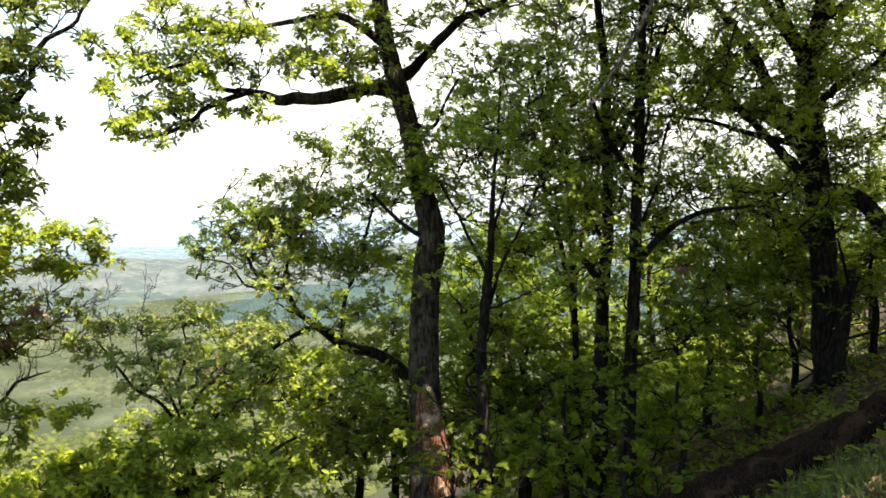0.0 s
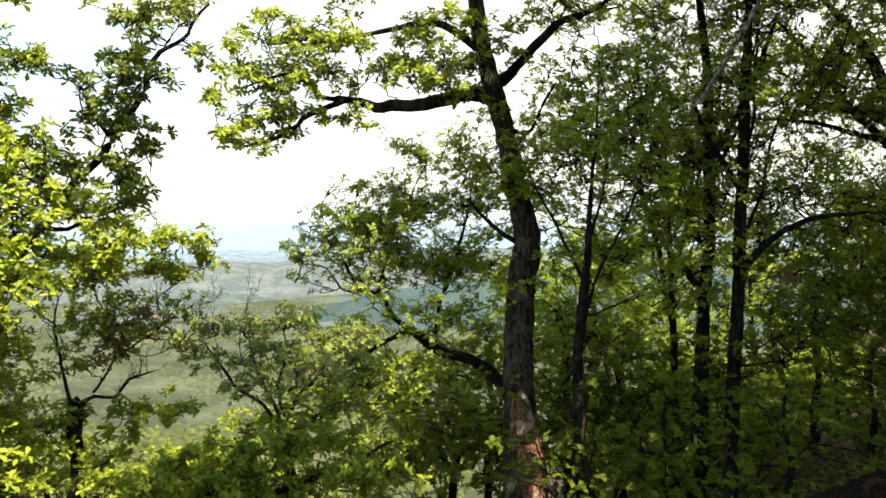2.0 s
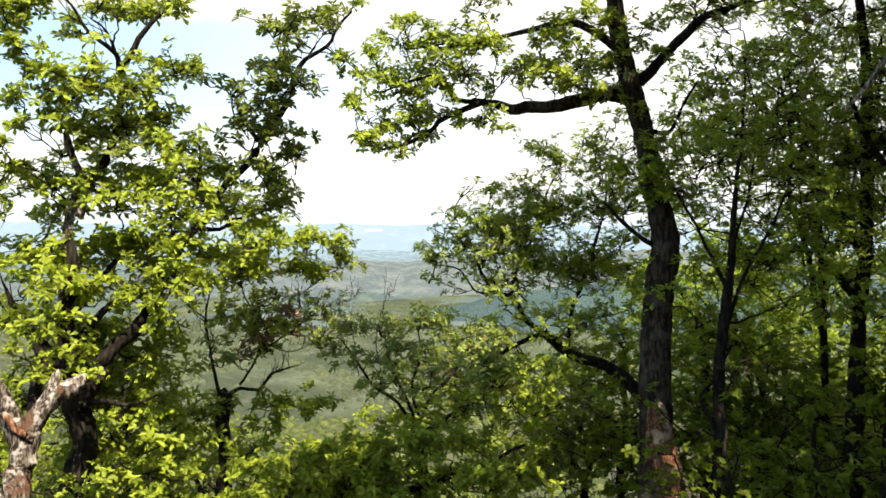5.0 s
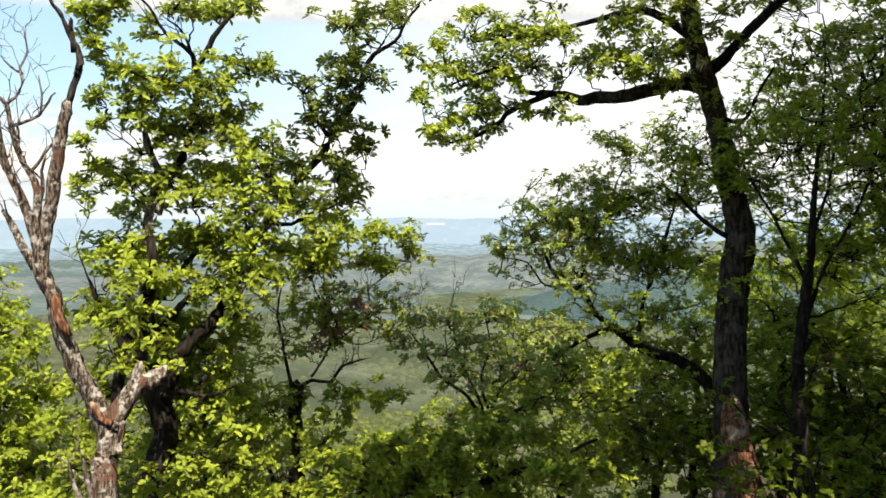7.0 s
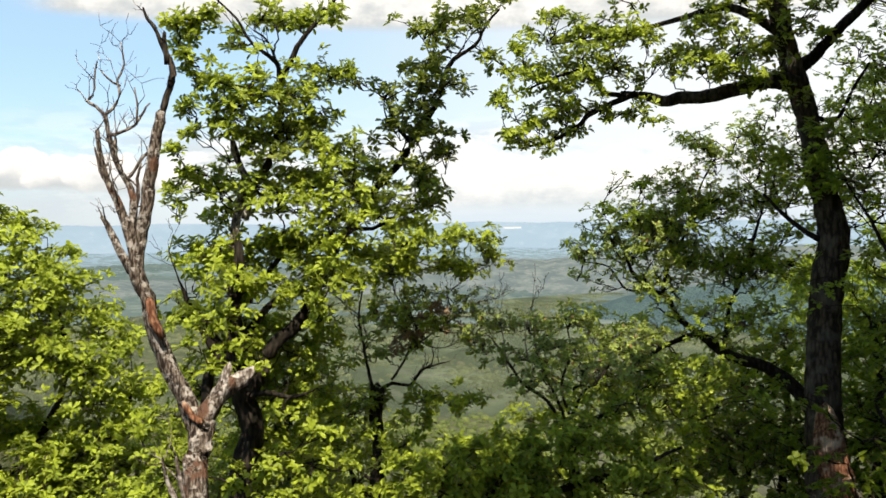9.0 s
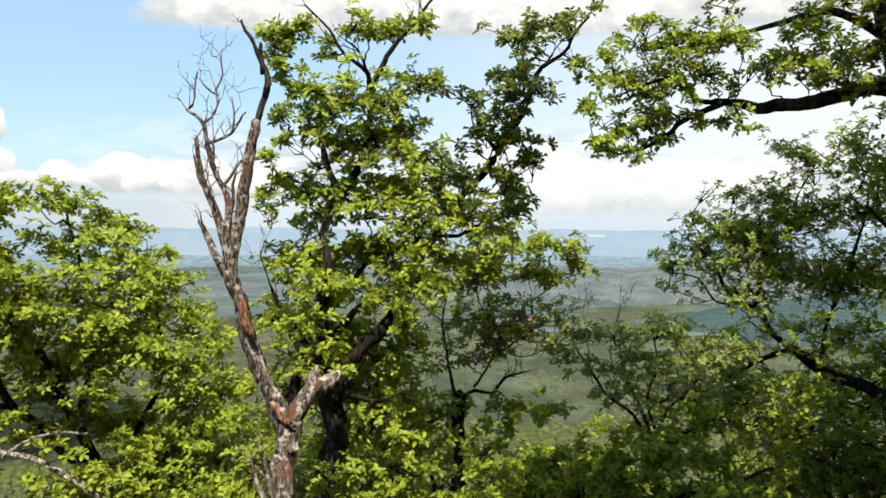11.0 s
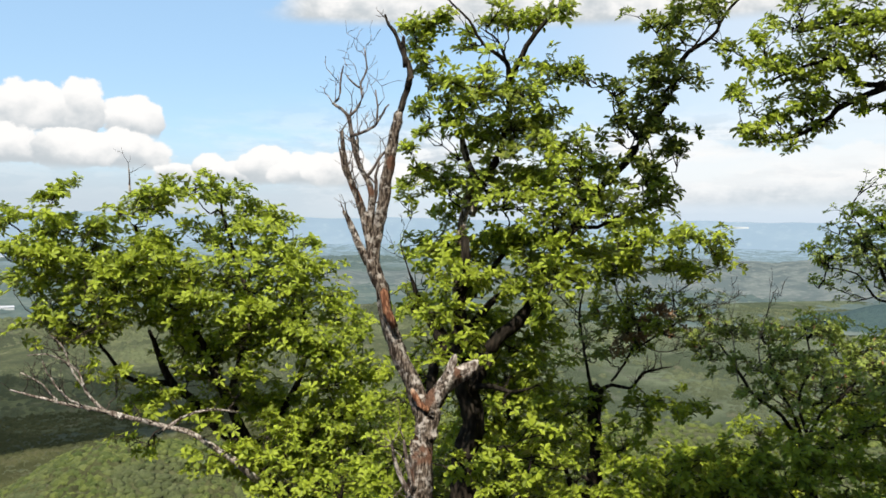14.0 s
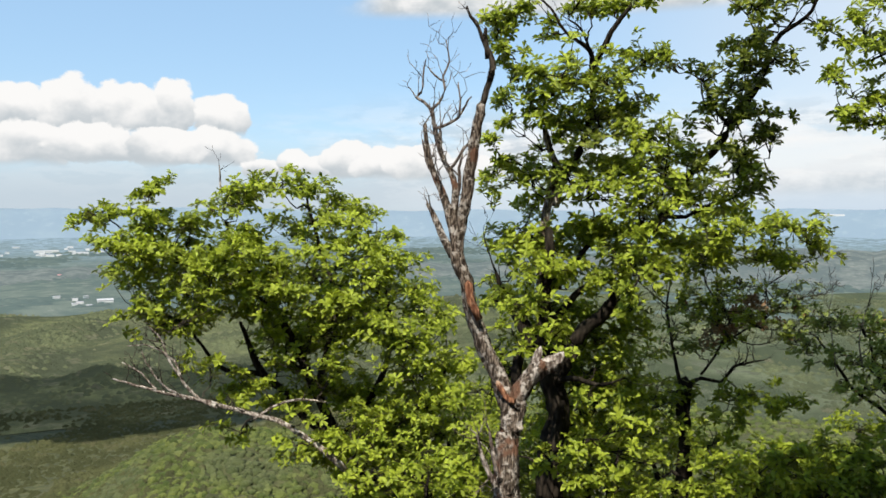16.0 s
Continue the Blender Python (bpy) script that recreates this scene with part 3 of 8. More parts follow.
view = np.linspace(-75, 120, 391)
# backdrop sheets with aerial haze in their colour and glow
tagged(polar_sheet("backdrop_midland", np.geomspace(700, 1540, 90), np.linspace(40, 120, 161), midland, MIDLAND), "low rolling olive woods below the slope, haze painted in", "woodland", kind="structure")
tagged(polar_sheet("backdrop_meadow", np.geomspace(700, 1900, 100), np.linspace(-75, 40, 231), midland, MEADOW), "valley side of meadows and thin woods, paled with painted haze", "meadow", kind="structure")
tagged(polar_sheet("backdrop_valley", np.geomspace(1280, 4800, 56), view, far_plain, VALLEY), "green valley floor with fields and woods, haze painted in", "valley", kind="structure")
tagged(polar_sheet("backdrop_spur", np.linspace(1150, 1800, 24), np.linspace(-60, 21, 163), spur, SPUR), "wooded spur reaching into the valley, tinted with painted haze", "hill", kind="structure")
tagged(polar_sheet("backdrop_ridge", np.linspace(1750, 2900, 24), view, far_ridge, RIDGE), "long wooded ridge across the valley, greyed with painted haze", "ridge", kind="structure")
tagged(polar_sheet("backdrop_hills", np.linspace(4300, 4780, 8), view, far_hills, HORIZON), "hills along the horizon, blue with painted haze", "hills", kind="structure")


def woods():
    """Rounded crowns of the woods on the lower slopes and the spur, one stuff object."""
    rng = np.random.RandomState(5)
    bm = bmesh.new()
    bmesh.ops.create_icosphere(bm, subdivisions=1, radius=1.0)
    ico_v = np.array([v.co[:] for v in bm.verts])
    ico_f = np.array([[v.index for v in f.verts] for f in bm.faces if f.calc_center_median().z > -0.35])
    bm.free()
    a = np.radians(np.concatenate([rng.uniform(44, 78, 20000), rng.uniform(4, 44, 3500)]))
    r = np.sqrt(np.concatenate([rng.uniform(290.0 ** 2, 540.0 ** 2, 20000), rng.uniform(170.0 ** 2, 760.0 ** 2, 3500)]))
    x, y = -np.sin(a) * r, np.cos(a) * r
    first = np.arange(len(a)) < 20000
    keep_spot = ~first | ((terrain(x, y) > -146 + rng.normal(0, 3, len(a))) & (rng.rand(len(a)) < 0.66))
    x, y, first = x[keep_spot], y[keep_spot], first[keep_spot]
    n = len(x)
    size = np.where(first, rng.uniform(0.95, 1.75, n) ** 2, rng.uniform(2.0, 4.4, n))
    c = np.stack([x, y, terrain(x, y) + size * rng.uniform(-0.2, 0.1, n)], -1)
    V = c[:, None, :] + ico_v[None] * size[:, None, None] * rng.uniform(0.55, 1.4, (n, len(ico_v), 1)) * np.array([1, 1, 0.75])
    F = (np.arange(n)[:, None, None] * len(ico_v) + ico_f[None]).reshape(-1, 3)
    tagged(mesh_object("distant_woods", V.reshape(-1, 3), [F], CANOPY), "spring-green woods covering the hillsides below", "woods", kind="stuff")


def groves():
    """Patches of rounded woods on the valley sides, one stuff object."""
    rng = np.random.RandomState(15)
    ico_v = np.array([(1, 0, 0), (0.3, 0.95, 0), (-0.8, 0.6, 0), (-0.8, -0.6, 0), (0.3, -0.95, 0), (0.45, 0.3, 0.75), (-0.4, 0.1, 0.9), (0.2, -0.45, 0.8)], float)
    ico_f = np.array([(0, 1, 5), (1, 6, 5), (1, 2, 6), (2, 3, 6), (3, 7, 6), (3, 4, 7), (4, 0, 7), (0, 5, 7), (5, 6, 7)])
    n = 44000
    a, r = rng.uniform(4, 84, n), np.sqrt(rng.uniform(745.0 ** 2, 1650.0 ** 2, n))
    low = rng.rand(n) < 0.3
    a, r = np.where(low, rng.uniform(42, 82, n), a), np.where(low, np.sqrt(rng.uniform(330.0 ** 2, 760.0 ** 2, n)), r)
    x, y = -np.sin(np.radians(a)) * r, np.cos(np.radians(a)) * r
    cover = np.sin(x / 47.0 + 1.3 * np.sin(y / 61.0)) + np.sin(y / 39.0 + 1.7 * np.sin(x / 53.0)) + 0.6 * np.sin((x + y) / 17.0)
    pick = cover + rng.normal(0, 0.7, n) > np.where(low, -0.9, 0.45)
    pick &= (a < 40) | (r < 1480)
    x, y, low = x[pick], y[pick], low[pick]
    n = len(x)
    size = rng.uniform(2.4, 5.2, n)
    size = np.where(low, size * 0.62, size)
    z = np.where(np.hypot(x, y) < 745, np.maximum(terrain(x, y), midland(x, y)), midland(x, y))
    c = np.stack([x, y, z - size * 0.1], -1)
    for name, part_of, mat, label in (("distant_groves", ~low, GROVES, "spring-green groves on the valley sides, haze painted in"), ("valley_woods", low, LOWWOOD, "olive woods on the low ground under the hill, faint painted haze")):
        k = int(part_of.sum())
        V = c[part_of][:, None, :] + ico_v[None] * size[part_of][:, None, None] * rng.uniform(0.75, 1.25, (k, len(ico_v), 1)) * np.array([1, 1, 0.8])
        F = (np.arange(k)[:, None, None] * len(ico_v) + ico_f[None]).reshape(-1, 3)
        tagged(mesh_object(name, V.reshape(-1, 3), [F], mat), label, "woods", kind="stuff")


def far_groves():
    """Woods scattered over the far valley floor, one stuff object."""
    rng = np.random.RandomState(25)
    n = 15000
    a, r = rng.uniform(2, 86, n), np.sqrt(rng.uniform(1450.0 ** 2, 3600.0 ** 2, n))
    x, y = -np.sin(np.radians(a)) * r, np.cos(np.radians(a)) * r
    cover = np.sin(x / 130.0 + 1.5 * np.sin(y / 170.0)) + np.sin(y / 90.0 + 1.4 * np.sin(x / 210.0)) + rng.normal(0, 0.4, n)
    x, y = x[cover > 0.35], y[cover > 0.35]
    n = len(x)
    size = rng.uniform(6, 13, n)
    ring = np.array([(math.cos(k * 1.257), math.sin(k * 1.257), 0) for k in range(5)] + [(0.1, -0.1, 0.75)])
    V = np.stack([x, y, far_plain(x, y)], -1)[:, None, :] + ring[None] * size[:, None, None] * rng.uniform(0.6, 1.4, (n, 6, 1)) * np.array([1.6, 1.6, 0.6])
    F = (np.arange(n)[:, None, None] * 6 + np.array([(k, (k + 1) % 5, 5) for k in range(5)])[None]).reshape(-1, 3)
    tagged(mesh_object("far_groves", V.reshape(-1, 3), [F], FARWOOD), "woods scattered over the far valley floor, blue-green with painted haze", "woods", kind="stuff")


woods()
groves()
far_groves()


# ---- trees, in metres ----
forked = tree("oak_tree", (-4.39, 4.55, -3.39), "forked oak with weathered bark and one bare dead stem", "tree", seed=1)
limb(forked, "trunk", [(-4.39, 4.55, -3.39, 0.132), (-4.40, 4.54, -0.45, 0.091), (-4.44, 4.64, -0.12, 0.084), (-4.47, 4.71, 0.16, 0.086)], BARK_PALE, rough=0.3, sides=16)
limb(forked, "dead_stem", [(-4.45, 4.70, 0.08, 0.0708), (-4.58, 4.67, 0.37, 0.0644), (-4.69, 4.62, 0.60, 0.0607), (-4.77, 4.59, 0.82, 0.0561), (-4.83, 4.57, 1.09, 0.0543), (-4.88, 4.53, 1.25, 0.0561), (-4.88, 4.56, 1.51, 0.0488), (-4.85, 4.57, 1.72, 0.0451), (-4.83, 4.59, 1.94, 0.0432), (-4.81, 4.61, 2.15, 0.0414), (-4.78, 4.63, 2.34, 0.0396), (-4.75, 4.64, 2.49, 0.0350)], BARK_PALE, rough=0.3, sides=14)
limb(forked, "dead_stem", [(-4.76, 4.64, 2.46, 0.0274), (-4.72, 4.66, 2.62, 0.0259), (-4.69, 4.68, 2.73, 0.0245), (-4.70, 4.68, 2.84, 0.0216), (-4.73, 4.67, 2.95, 0.0180), (-4.78, 4.65, 3.08, 0.0151), (-4.84, 4.62, 3.19, 0.0122), (-4.88, 4.61, 3.28, 0.0065)], BARK, rough=0.35, twigs=3)
limb(forked, "dead_branch", [(-4.71, 4.68, 2.85, 0.0255), (-4.72, 4.67, 2.98, 0.0213), (-4.73, 4.67, 3.09, 0.0149)], BARK, rough=0.3)
limb(forked, "dead_branch", [(-4.70, 4.68, 2.70, 0.0255), (-4.67, 4.69, 2.78, 0.0213), (-4.67, 4.69, 2.84, 0.0128)], BARK, rough=0.3)
limb(forked, "dead_limb", [(-4.91, 4.53, 1.31, 0.0426), (-4.97, 4.51, 1.58, 0.0362), (-5.03, 4.49, 1.78, 0.0319), (-5.08, 4.47, 1.91, 0.0277), (-5.13, 4.45, 2.06, 0.0234), (-5.16, 4.44, 2.22, 0.0192), (-5.19, 4.44, 2.36, 0.0149)], BARK_PALE, twigs=8)
limb(forked, "dead_limb", [(-4.94, 4.52, 1.47, 0.0362), (-4.95, 4.53, 1.67, 0.0319), (-4.94, 4.54, 1.85, 0.0277), (-4.98, 4.52, 1.98, 0.0234), (-5.02, 4.50, 2.07, 0.0192), (-5.06, 4.49, 2.15, 0.0192), (-5.07, 4.49, 2.28, 0.0149)], BARK_PALE, twigs=8)
limb(forked, "dead_limb", [(-4.94, 4.52, 1.29, 0.0341), (-5.03, 4.48, 1.46, 0.0298), (-5.09, 4.46, 1.59, 0.0255), (-5.15, 4.43, 1.71, 0.0149)], BARK_PALE, twigs=2)
limb(forked, "dead_branch", [(-5.05, 4.49, 2.11, 0.0215), (-5.09, 4.48, 2.23, 0.0194), (-5.12, 4.47, 2.37, 0.0163), (-5.13, 4.46, 2.47, 0.0154)], DEADTWIG, twigs=3)
limb(forked, "dead_branch", [(-5.13, 4.47, 2.46, 0.0143), (-5.20, 4.43, 2.54, 0.0122), (-5.27, 4.40, 2.59, 0.0113), (-5.23, 4.43, 2.63, 0.0097), (-5.21, 4.44, 2.74, 0.0082), (-5.19, 4.45, 2.88, 0.0052)], DEADTWIG, twigs=3)
limb(forked, "dead_branch", [(-5.13, 4.46, 2.47, 0.0133), (-5.07, 4.50, 2.53, 0.0113), (-5.02, 4.52, 2.64, 0.0102), (-5.04, 4.52, 2.75, 0.0086), (-5.01, 4.54, 2.86, 0.0072), (-5.03, 4.53, 3.02, 0.0046)], DEADTWIG, twigs=5)
limb(forked, "dead_branch", [(-5.03, 4.52, 2.69, 0.0086), (-5.11, 4.48, 2.74, 0.0077), (-5.17, 4.46, 2.82, 0.0046)], DEADTWIG, twigs=2)
limb(forked, "dead_branch", [(-5.11, 4.47, 2.32, 0.0154), (-5.03, 4.51, 2.34, 0.0127), (-4.93, 4.56, 2.40, 0.0107), (-4.86, 4.59, 2.50, 0.0086), (-4.83, 4.61, 2.56, 0.0061)], DEADTWIG, twigs=3)
limb(forked, "dead_branch", [(-4.92, 4.56, 2.40, 0.0092), (-4.91, 4.57, 2.55, 0.0077), (-4.93, 4.56, 2.68, 0.0046)], DEADTWIG, twigs=2)
limb(forked, "dead_branch", [(-4.98, 4.52, 1.99, 0.0133), (-4.93, 4.55, 2.07, 0.0122), (-4.87, 4.58, 2.16, 0.0113), (-4.82, 4.61, 2.22, 0.0092)], DEADTWIG, twigs=2)
limb(forked, "dead_branch", [(-5.08, 4.47, 1.90, 0.0154), (-5.14, 4.45, 1.97, 0.0133), (-5.18, 4.43, 2.07, 0.0113), (-5.20, 4.42, 2.23, 0.0072)], DEADTWIG, twigs=3)
limb(forked, "dead_branch", [(-4.97, 4.52, 1.64, 0.0204), (-4.90, 4.55, 1.85, 0.0163), (-4.91, 4.55, 1.99, 0.0122), (-4.89, 4.57, 2.11, 0.0072)], DEADTWIG, twigs=3)
limb(forked, "torn_patch", [(-4.69, 4.54, 0.80, 0.030), (-4.74, 4.52, 0.93, 0.035), (-4.77, 4.51, 1.08, 0.030)], REDWOOD, rough=0.2)
limb(forked, "torn_patch", [(-4.41, 4.65, 0.17, 0.025), (-4.47, 4.61, 0.23, 0.027), (-4.53, 4.59, 0.32, 0.020)], REDWOOD, rough=0.2)
limb(forked, "limb", [(-4.46, 4.70, 0.12, 0.073), (-4.41, 4.81, 0.31, 0.066), (-4.33, 4.91, 0.44, 0.068)], BARK_PALE, rough=0.35, sides=14)
limb(forked, "broken_stub", [(-4.37, 4.87, 0.41, 0.064), (-4.27, 4.96, 0.47, 0.052), (-4.22, 5.00, 0.53, 0.026)], DEADWOOD, rough=0.5)
limb(forked, "broken_stub", [(-4.39, 4.86, 0.40, 0.045), (-4.37, 4.90, 0.52, 0.030), (-4.36, 4.91, 0.58, 0.010)], DEADWOOD, rough=0.4)
limb(forked, "dead_branch", [(-4.39, 4.42, -0.43, 0.0216), (-4.48, 4.40, -0.27, 0.0192), (-4.56, 4.40, -0.08, 0.0120)], DEADTWIG, twigs=6)
limb(forked, "dead_branch", [(-4.37, 4.45, -0.39, 0.0216), (-4.44, 4.45, -0.24, 0.0192), (-4.50, 4.47, -0.04, 0.0096)], DEADTWIG, twigs=4)
finish(forked, DEADTWIG)

broad = tree("oak_tree", (-5.08, 5.81, -4.06), "spreading oak in fresh leaf behind the forked one", "tree", seed=2)
limb(broad, "trunk", [(-5.02, 5.85, -4.06, 0.123), (-5.02, 5.83, -0.96, 0.119), (-5.01, 5.85, -0.54, 0.107), (-4.97, 5.90, -0.25, 0.101), (-5.03, 5.86, 0.04, 0.098), (-5.07, 5.84, 0.31, 0.089), (-5.09, 5.84, 0.57, 0.077), (-5.09, 5.85, 0.84, 0.062), (-5.07, 5.88, 1.16, 0.050), (-5.07, 5.90, 1.47, 0.039)], BARK_SHADED, rough=0.2, sides=16)
limb(broad, "limb", [(-5.05, 5.85, 0.15, 0.091), (-5.14, 5.79, 0.39, 0.084), (-5.22, 5.72, 0.57, 0.069), (-5.3, 5.66, 0.73, 0.05), (-5.4, 5.58, 0.94, 0.027), (-5.45, 5.54, 1.15, 0.008), (-5.59, 5.57, 1.41, 0.006)], BARK_SHADED, twigs=4)
limb(broad, "limb", [(-5.18, 5.75, 0.47, 0.053), (-5.25, 5.68, 0.31, 0.053), (-5.27, 5.65, -0.01, 0.046)], BARK_SHADED)
limb(broad, "limb", [(-5.01, 5.88, 0.04, 0.084), (-4.92, 5.97, 0.23, 0.070), (-4.85, 6.04, 0.43, 0.067), (-4.77, 6.12, 0.59, 0.063), (-4.66, 6.22, 0.69, 0.059), (-4.59, 6.30, 0.87, 0.053), (-4.52, 6.36, 1.06, 0.046), (-4.46, 6.43, 1.22, 0.042), (-4.55, 6.90, 1.56, 0.032), (-4.44, 7.13, 1.76, 0.021)], BARK_SHADED)
limb(broad, "branch", [(-5.09, 5.83, 0.52, 0.042), (-4.96, 5.96, 0.73, 0.038), (-4.88, 6.04, 0.87, 0.032), (-4.76, 6.15, 1.00, 0.021)], BARK_SHADED)
limb(broad, "limb", [(-5.21, 5.94, 0.71, 0.044), (-5.22, 5.99, 1.24, 0.041), (-5.20, 6.02, 1.66, 0.041), (-5.12, 6.07, 2.05, 0.041), (-5.14, 6.04, 2.18, 0.024), (-5.18, 5.98, 2.44, 0.015)], BARK_PALE)
limb(broad, "limb", [(-5.14, 6.08, 1.70, 0.035), (-5.11, 6.10, 2.00, 0.038), (-5.16, 6.05, 2.16, 0.027), (-5.21, 5.99, 2.33, 0.022), (-5.16, 6.00, 2.59, 0.011)], DEADWOOD)
limb(broad, "limb", [(-5.12, 6.09, 1.95, 0.041), (-4.97, 6.20, 2.16, 0.038), (-4.85, 6.23, 2.59, 0.030), (-4.81, 6.20, 2.95, 0.027), (-4.81, 6.16, 3.13, 0.025), (-4.91, 6.05, 3.24, 0.016), (-5.00, 5.95, 3.39, 0.014), (-5.03, 5.87, 3.53, 0.011), (-5.17, 5.70, 3.70, 0.008)], BARK_SHADED, twigs=9)
limb(broad, "limb", [(-4.83, 6.20, 2.90, 0.030), (-4.68, 6.23, 3.21, 0.027), (-4.55, 6.27, 3.40, 0.022), (-4.39, 6.32, 3.57, 0.016), (-4.31, 6.34, 3.67, 0.014), (-4.18, 6.37, 3.83, 0.008)], BARK_SHADED, twigs=9)
limb(broad, "branch", [(-4.81, 6.16, 3.13, 0.016), (-4.84, 6.09, 3.31, 0.011), (-4.93, 5.99, 3.41, 0.008)], BARK_SHADED, twigs=6)
limb(broad, "limb", [(-5.22, 5.94, 0.76, 0.041), (-5.05, 6.10, 1.02, 0.031), (-4.94, 6.21, 1.23, 0.024), (-4.78, 6.34, 1.50, 0.015)], BARK_SHADED)
limb(broad, "limb", [(-4.68, 6.90, 1.47, 0.046), (-4.36, 6.87, 1.70, 0.036), (-4.24, 6.93, 1.97, 0.034), (-3.94, 7.06, 2.36, 0.036), (-3.86, 7.08, 2.56, 0.034), (-3.73, 7.13, 2.69, 0.031), (-3.60, 7.15, 2.89, 0.028), (-3.57, 7.14, 3.05, 0.025), (-3.46, 7.15, 3.22, 0.022), (-3.26, 7.21, 3.33, 0.017), (-3.15, 7.21, 3.52, 0.014), (-3.02, 7.22, 3.66, 0.011)], BARK_SHADED)
limb(broad, "branch", [(-4.36, 6.75, 1.62, 0.028), (-4.20, 6.85, 1.61, 0.019), (-3.98, 6.96, 1.72, 0.014), (-3.84, 7.04, 1.83, 0.008)], BARK_SHADED, twigs=8)
limb(broad, "branch", [(-3.87, 6.98, 2.44, 0.022), (-4.00, 6.88, 2.66, 0.017), (-4.03, 6.83, 2.84, 0.011)], BARK_SHADED, twigs=6)
limb(broad, "branch", [(-3.22, 7.12, 3.31, 0.0077), (-3.07, 7.21, 3.20, 0.0056), (-2.94, 7.28, 3.09, 0.0042)], BARK_SHADED, twigs=4)
sprays(broad, [(-3.15, 7.17, 3.25, 0.13), (-3.07, 7.21, 3.20, 0.12), (-2.94, 7.28, 3.09, 0.10)], LEAF, 1.1)
limb(broad, "limb", [(-4.81, 6.78, 1.04, 0.032), (-4.68, 6.88, 1.38, 0.032), (-4.58, 6.95, 1.58, 0.030)], BARK_SHADED)
limb(broad, "branch", [(-4.09, 6.55, 1.75, 0.015), (-3.91, 6.65, 1.70, 0.013), (-3.70, 6.76, 1.77, 0.011), (-3.53, 6.84, 1.91, 0.007)], BARK_SHADED)
sprays(broad, [(-5.39, 5.74, 3.50, 0.25), (-5.60, 5.77, 3.37, 0.13), (-5.33, 5.62, 3.14, 0.18), (-4.91, 6.08, 3.55, 0.26), (-4.79, 6.53, 3.65, 0.27), (-4.23, 6.17, 3.55, 0.21), (-4.88, 5.81, 2.86, 0.36), (-4.75, 6.30, 2.88, 0.32), (-5.07, 5.69, 2.58, 0.27), (-5.00, 6.20, 2.51, 0.40), (-4.70, 6.60, 2.57, 0.31), (-4.48, 6.66, 3.14, 0.21), (-4.22, 6.35, 2.18, 0.36), (-3.70, 6.87, 2.05, 0.25), (-3.59, 7.07, 1.92, 0.18), (-5.52, 5.75, 3.41, 0.11), (-5.11, 5.71, 2.96, 0.18)], LEAF, 2.06, leaf=0.079)
sprays(broad, [(-4.95, 6.48, 3.59, 0.23), (-5.08, 5.92, 2.81, 0.18), (-5.02, 5.67, 2.81, 0.27), (-4.69, 6.11, 2.87, 0.31), (-4.95, 5.92, 2.46, 0.24), (-4.59, 6.70, 3.10, 0.21), (-4.35, 6.61, 3.11, 0.12), (-4.73, 6.36, 2.59, 0.37), (-4.47, 6.54, 2.37, 0.28), (-4.09, 6.70, 2.14, 0.19), (-3.79, 7.04, 2.15, 0.14)], LEAF, 2.06, leaf=0.079)
sprays(broad, [(-4.95, 6.77, 2.12, 0.42), (-5.07, 6.17, 2.00, 0.32), (-5.40, 6.12, 1.41, 0.42), (-4.98, 6.44, 1.42, 0.40), (-4.32, 6.31, 1.74, 0.32), (-4.34, 7.19, 1.79, 0.32), (-3.59, 6.49, 1.85, 0.22), (-4.98, 5.85, 1.09, 0.33), (-4.73, 6.27, 1.05, 0.30), (-5.59, 6.02, 2.14, 0.21), (-4.30, 6.29, 1.25, 0.32), (-5.79, 5.97, 1.41, 0.23), (-4.49, 7.11, 1.38, 0.31), (-5.22, 5.54, 1.20, 0.21), (-5.67, 5.73, 1.89, 0.14), (-4.63, 6.45, 2.05, 0.34), (-4.86, 6.30, 1.45, 0.26), (-5.66, 6.38, 1.80, 0.27), (-4.69, 6.02, 1.93, 0.41), (-4.84, 6.22, 1.48, 0.30), (-4.64, 7.04, 1.99, 0.34), (-3.70, 6.59, 1.68, 0.18)], LEAF, 2.39, leaf=0.079)
sprays(broad, [(-5.28, 6.05, 1.30, 0.34), (-4.65, 6.48, 1.27, 0.27), (-5.37, 5.89, 2.02, 0.20), (-4.55, 6.35, 1.10, 0.27), (-4.54, 6.58, 1.47, 0.30), (-4.98, 5.62, 1.31, 0.20), (-5.46, 5.80, 1.92, 0.14)], LEAF, 2.39, leaf=0.079)
sprays(broad, [(-4.04, 5.97, 1.39, 0.20), (-3.74, 5.85, 1.64, 0.20), (-4.16, 5.90, 1.10, 0.19), (-4.24, 5.67, 1.28, 0.17), (-3.81, 6.17, 1.91, 0.18), (-3.99, 5.56, 0.87, 0.14), (-3.94, 5.90, 1.20, 0.16), (-4.02, 5.97, 1.50, 0.18), (-3.91, 5.86, 1.16, 0.14), (-4.09, 5.87, 1.44, 0.13), (-3.99, 6.05, 1.86, 0.15), (-3.95, 5.50, 1.00, 0.11)], LEAF, 1.38, leaf=0.079)
